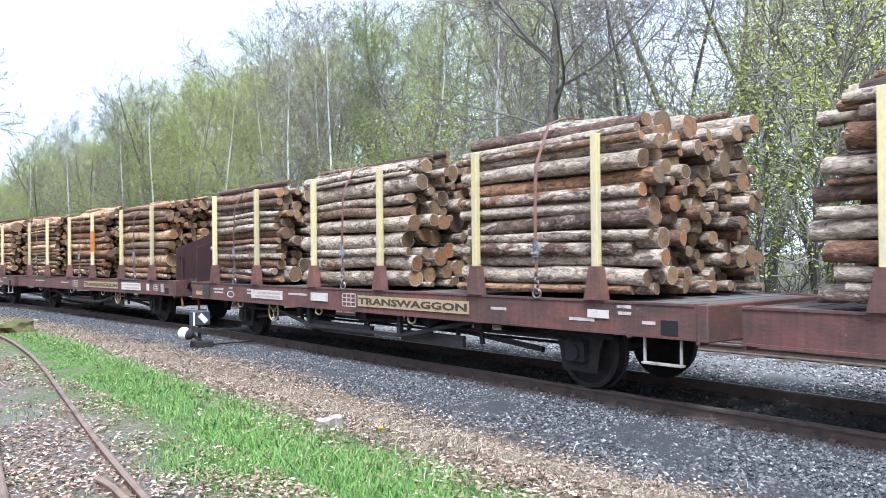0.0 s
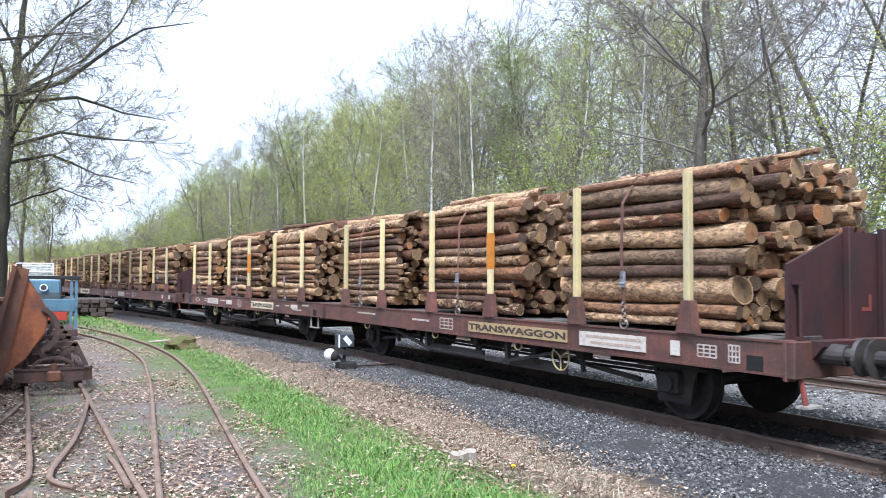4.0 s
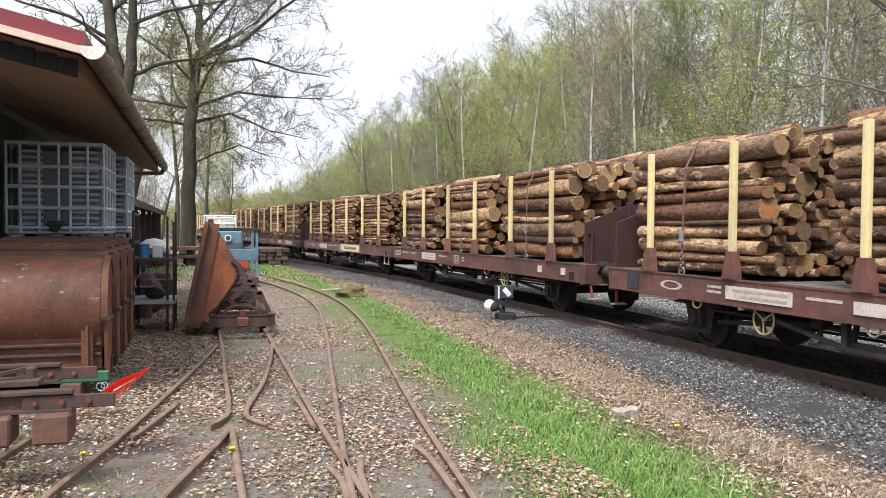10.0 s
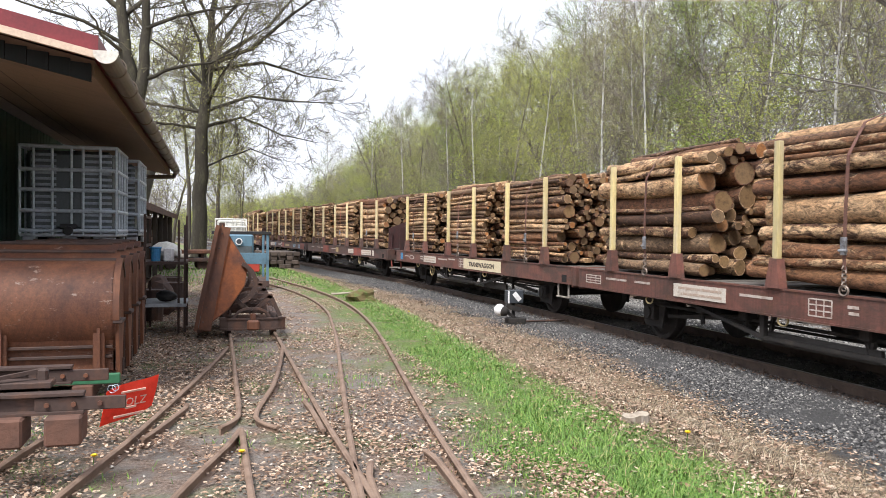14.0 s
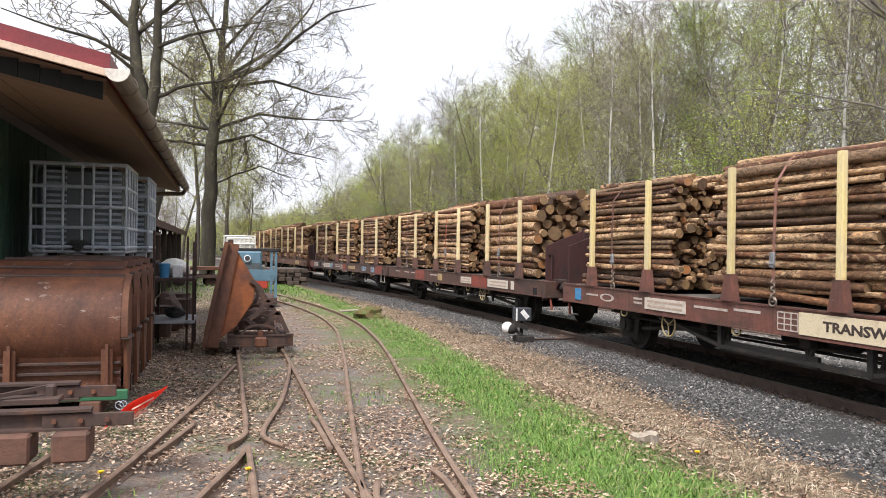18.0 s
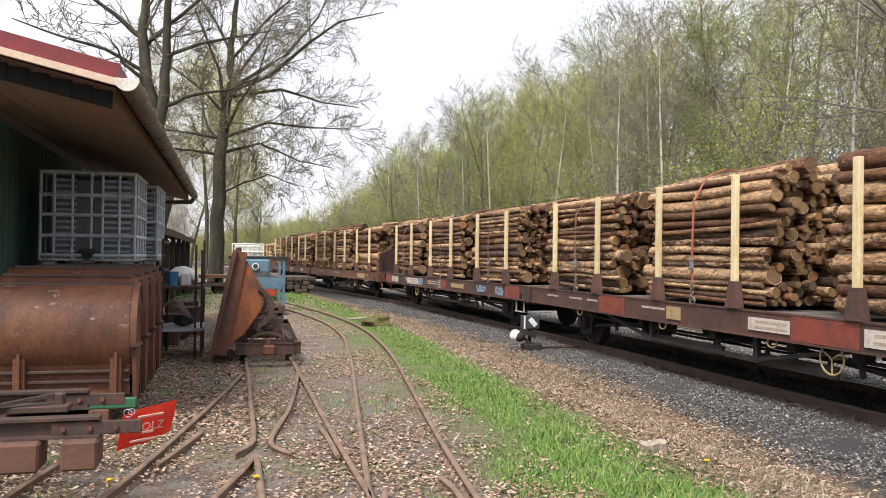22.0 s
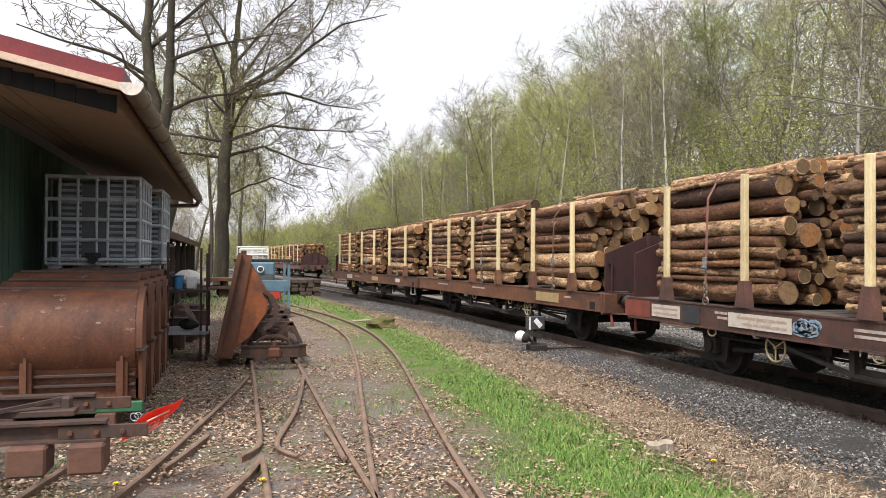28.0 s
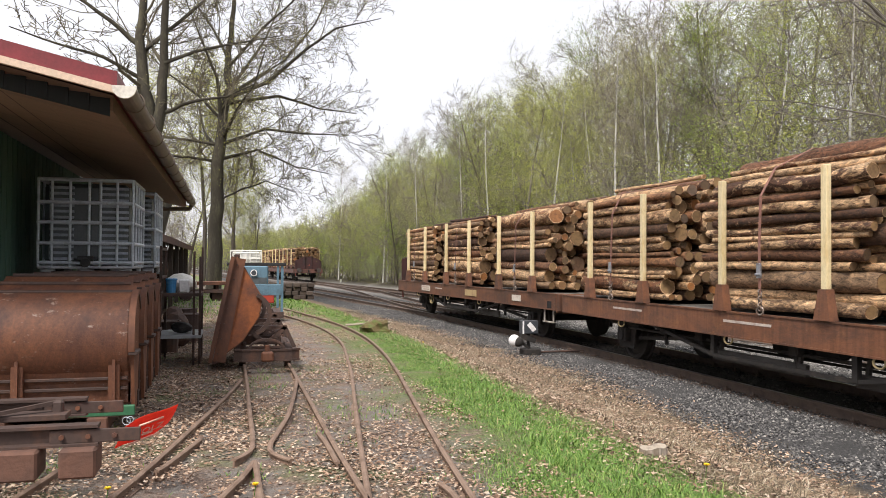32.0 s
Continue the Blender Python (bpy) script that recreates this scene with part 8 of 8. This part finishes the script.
M_STONE = speck("ballast_stone", [(0.0, (0.017, 0.0165, 0.017)), (0.4, (0.052, 0.050, 0.050)), (0.75, (0.105, 0.100, 0.097)), (0.94, (0.19, 0.18, 0.168)), (1.0, (0.36, 0.34, 0.31))])
# stones between the rails, darkened to carry the shade under the wagons
M_STONE_DARK = speck("shaded_bed_stone", [(0.0, (0.014, 0.013, 0.012)), (0.6, (0.045, 0.04, 0.037)), (1.0, (0.11, 0.10, 0.09))])
M_STONE_FAR = speck("far_stone", [(0.0, (0.05, 0.048, 0.046)), (0.5, (0.14, 0.135, 0.13)), (0.85, (0.27, 0.26, 0.245)), (1.0, (0.45, 0.43, 0.40))])
M_STONE_RUST = speck("rusty_stone", [(0.0, (0.03, 0.02, 0.014)), (0.6, (0.085, 0.052, 0.034)), (1.0, (0.15, 0.10, 0.07))])
M_PEBBLE = speck("pebble", [(0.0, (0.16, 0.13, 0.11)), (0.6, (0.33, 0.29, 0.25)), (1.0, (0.55, 0.51, 0.46))])
M_LITTER = speck("dead_leaf", [(0.0, (0.06, 0.033, 0.020)), (0.3, (0.21, 0.125, 0.078)), (0.65, (0.36, 0.245, 0.165)), (1.0, (0.57, 0.455, 0.35))])
M_BLADE = speck("grass_blade", [(0.0, (0.055, 0.13, 0.018)), (0.5, (0.125, 0.235, 0.036)), (0.88, (0.21, 0.34, 0.06)), (0.95, (0.33, 0.37, 0.11)), (1.0, (0.36, 0.28, 0.15))], 0.6)
M_STRAW = speck("dry_stalk", [(0.0, (0.026, 0.018, 0.011)), (0.4, (0.105, 0.074, 0.042)), (0.75, (0.25, 0.19, 0.115)), (0.93, (0.42, 0.35, 0.24)), (1.0, (0.58, 0.52, 0.40))])


def near_far(rng, n, y0, y1, power=1.7):
    return y0 + (y1 - y0) * rng.uniform(0, 1, n) ** power


def track_x(y):
    return np.interp(y, _yy, _xx)


def bank_foot(y):
    """How far the foot of the bank lies from the middle of the main track."""
    return np.interp(y, [4.5, 10.5], [3.3, 2.3])


def shoulder(rng, n):
    y = near_far(rng, n, 1.0, 34, 2.15)
    u = rng.uniform(0, 1, n)
    return track_x(y) - 0.80 - (bank_foot(y) - 0.75) * u + rng.normal(0, 0.20, n) * u, y


def bank_edge(rng, n):
    y = near_far(rng, n, 1.0, 30, 1.8)
    return track_x(y) - bank_foot(y) + 0.1 - np.abs(rng.normal(0, 0.40, n)), y


def beyond(rng, n):
    y = near_far(rng, n, 0.0, 30, 1.5)
    return track_x(y) + rng.uniform(0.82, 4.4, n), y


def by_rail(rng, n):
    y = near_far(rng, n, 1.0, 26, 1.6)
    return track_x(y) - 0.83 - np.abs(rng.normal(0, 0.09, n)), y


def between(rng, n):
    y = near_far(rng, n, 0.0, 30, 1.3)
    return track_x(y) + rng.uniform(-0.68, 0.68, n), y


def yard(rng, n):
    y = near_far(rng, 4 * n, 2.6, 24, 1.4)
    x = rng.uniform(-2.4, 2.15, 4 * n) + np.maximum(0, y - 10) * 0.03
    drift = np.sin(1.9 * x + 1.1 * y) + np.sin(3.1 * x - 1.7 * y + 1.3) + 0.8 * np.sin(5.3 * x + 4.1 * y + 0.4) + 0.6 * np.sin(9.1 * x - 7.3 * y)
    drift += np.where(x < 0.1, 1.0, 0.0) + np.interp(y, [3, 6, 12], [-0.3, 0.5, 0.2])
    keep = np.flatnonzero(rng.uniform(0, 1, 4 * n) < np.clip(0.35 + 0.33 * drift, 0.04, 1.0))
    keep = keep[np.arange(n) % len(keep)]
    return x[keep] + rng.normal(0, 0.01, n), y[keep] + rng.normal(0, 0.01, n)


def tufts(rng, n, x0, x1, y0, y1, k, spread, power=1.5, bias=1.0):
    """Points gathered in tufts."""
    cy = near_far(rng, k, y0, y1, power)
    cx = 1 - rng.uniform(0, 1, k) ** bias
    i = rng.integers(0, k, n)
    y = cy[i] + rng.normal(0, spread, n)
    u = cx[i]
    lo, hi = np.interp(y, *x0), np.interp(y, *x1)
    return lo + (hi - lo) * u + rng.normal(0, spread, n), y


LEFT = ([0, 4, 7, 14, 19, 26], [1.75, 1.75, 1.95, 2.85, 3.0, 2.7])
RIGHT = ([0, 3.4, 4.9, 8.2, 13.2, 26], [2.62, 2.75, 2.85, 2.98, 3.15, 3.0])
BANK = ([0, 4.5, 7.5, 10.5, 17, 21, 40], [4.85, 4.85, 5.35, 5.8, 5.75, 5.5, 3.8])

stones("ballast_stones", "loose angular grey ballast stones along the track", 84000, shoulder, 0.0185, M_STONE, 1)
stones("strayed_ballast", "stray ballast stones lying in the dry grass", 5000, bank_edge, 0.019, M_STONE, 13)
# the fill's dark colour holds the under-train shade
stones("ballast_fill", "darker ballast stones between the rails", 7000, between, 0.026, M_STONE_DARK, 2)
stones("far_ballast", "grey ballast stones on the far side of the track", 22000, beyond, 0.024, M_STONE_FAR, 21)
stones("rusty_stones", "rust-brown ballast stones along the rail", 3600, by_rail, 0.019, M_STONE_RUST, 22)
stones("yard_pebbles", "small pebbles trodden into the yard", 3500, yard, 0.012, M_PEBBLE, 3)
litter("leaf_litter", "pale brown dead leaves strewn over the yard", 86000, yard, 0.0150, M_LITTER, 4)
litter("leaf_litter_edge", "drifts of dead leaves by the tubs", 3500, lambda r, n: (r.uniform(-1.0, 0.3, n), near_far(r, n, 6.0, 13.5, 1.0)), 0.021, M_LITTER, 5)
blades("grass_verge", "bright green spring grass along the bank", 125000, lambda r, n: tufts(r, n, LEFT, RIGHT, 2.5, 24, 230, 0.16, 1.5, 1.35), 0.046, 0.0027, 0.9, M_BLADE, 6)
blades("grass_ridge", "longer green grass along the top of the bank", 22000, lambda r, n: tufts(r, n, ([0, 5, 8, 14, 30], [2.2, 2.25, 2.6, 3.0, 3.0]), RIGHT, 2.8, 16, 130, 0.12), 0.085, 0.0028, 1.0, M_BLADE, 7)
blades("yard_grass", "sparse short grass tufts in the yard", 6000, lambda r, n: tufts(r, n, ([0, 30], [-1.8, -1.0]), ([0, 30], [1.9, 2.4]), 3, 26, 90, 0.13), 0.05, 0.003, 0.7, M_BLADE, 8)
blades("far_grass", "lawn grass under the oaks", 9000, lambda r, n: (r.uniform(-4, 3.5, n), r.uniform(20, 40, n)), 0.10, 0.012, 0.6, M_BLADE, 12)
blades("dry_grass", "flattened straw-coloured dry grass on the bank", 52000, lambda r, n: tufts(r, n, RIGHT, BANK, 2.0, 30, 900, 0.2), 0.11, 0.0026, 1.9, M_STRAW, 9, 0.2)
litter("bank_litter", "dead leaves caught in the dry grass", 36000, lambda r, n: tufts(r, n, RIGHT, BANK, 2.0, 26, 700, 0.28), 0.019, M_LITTER, 10)

motions()
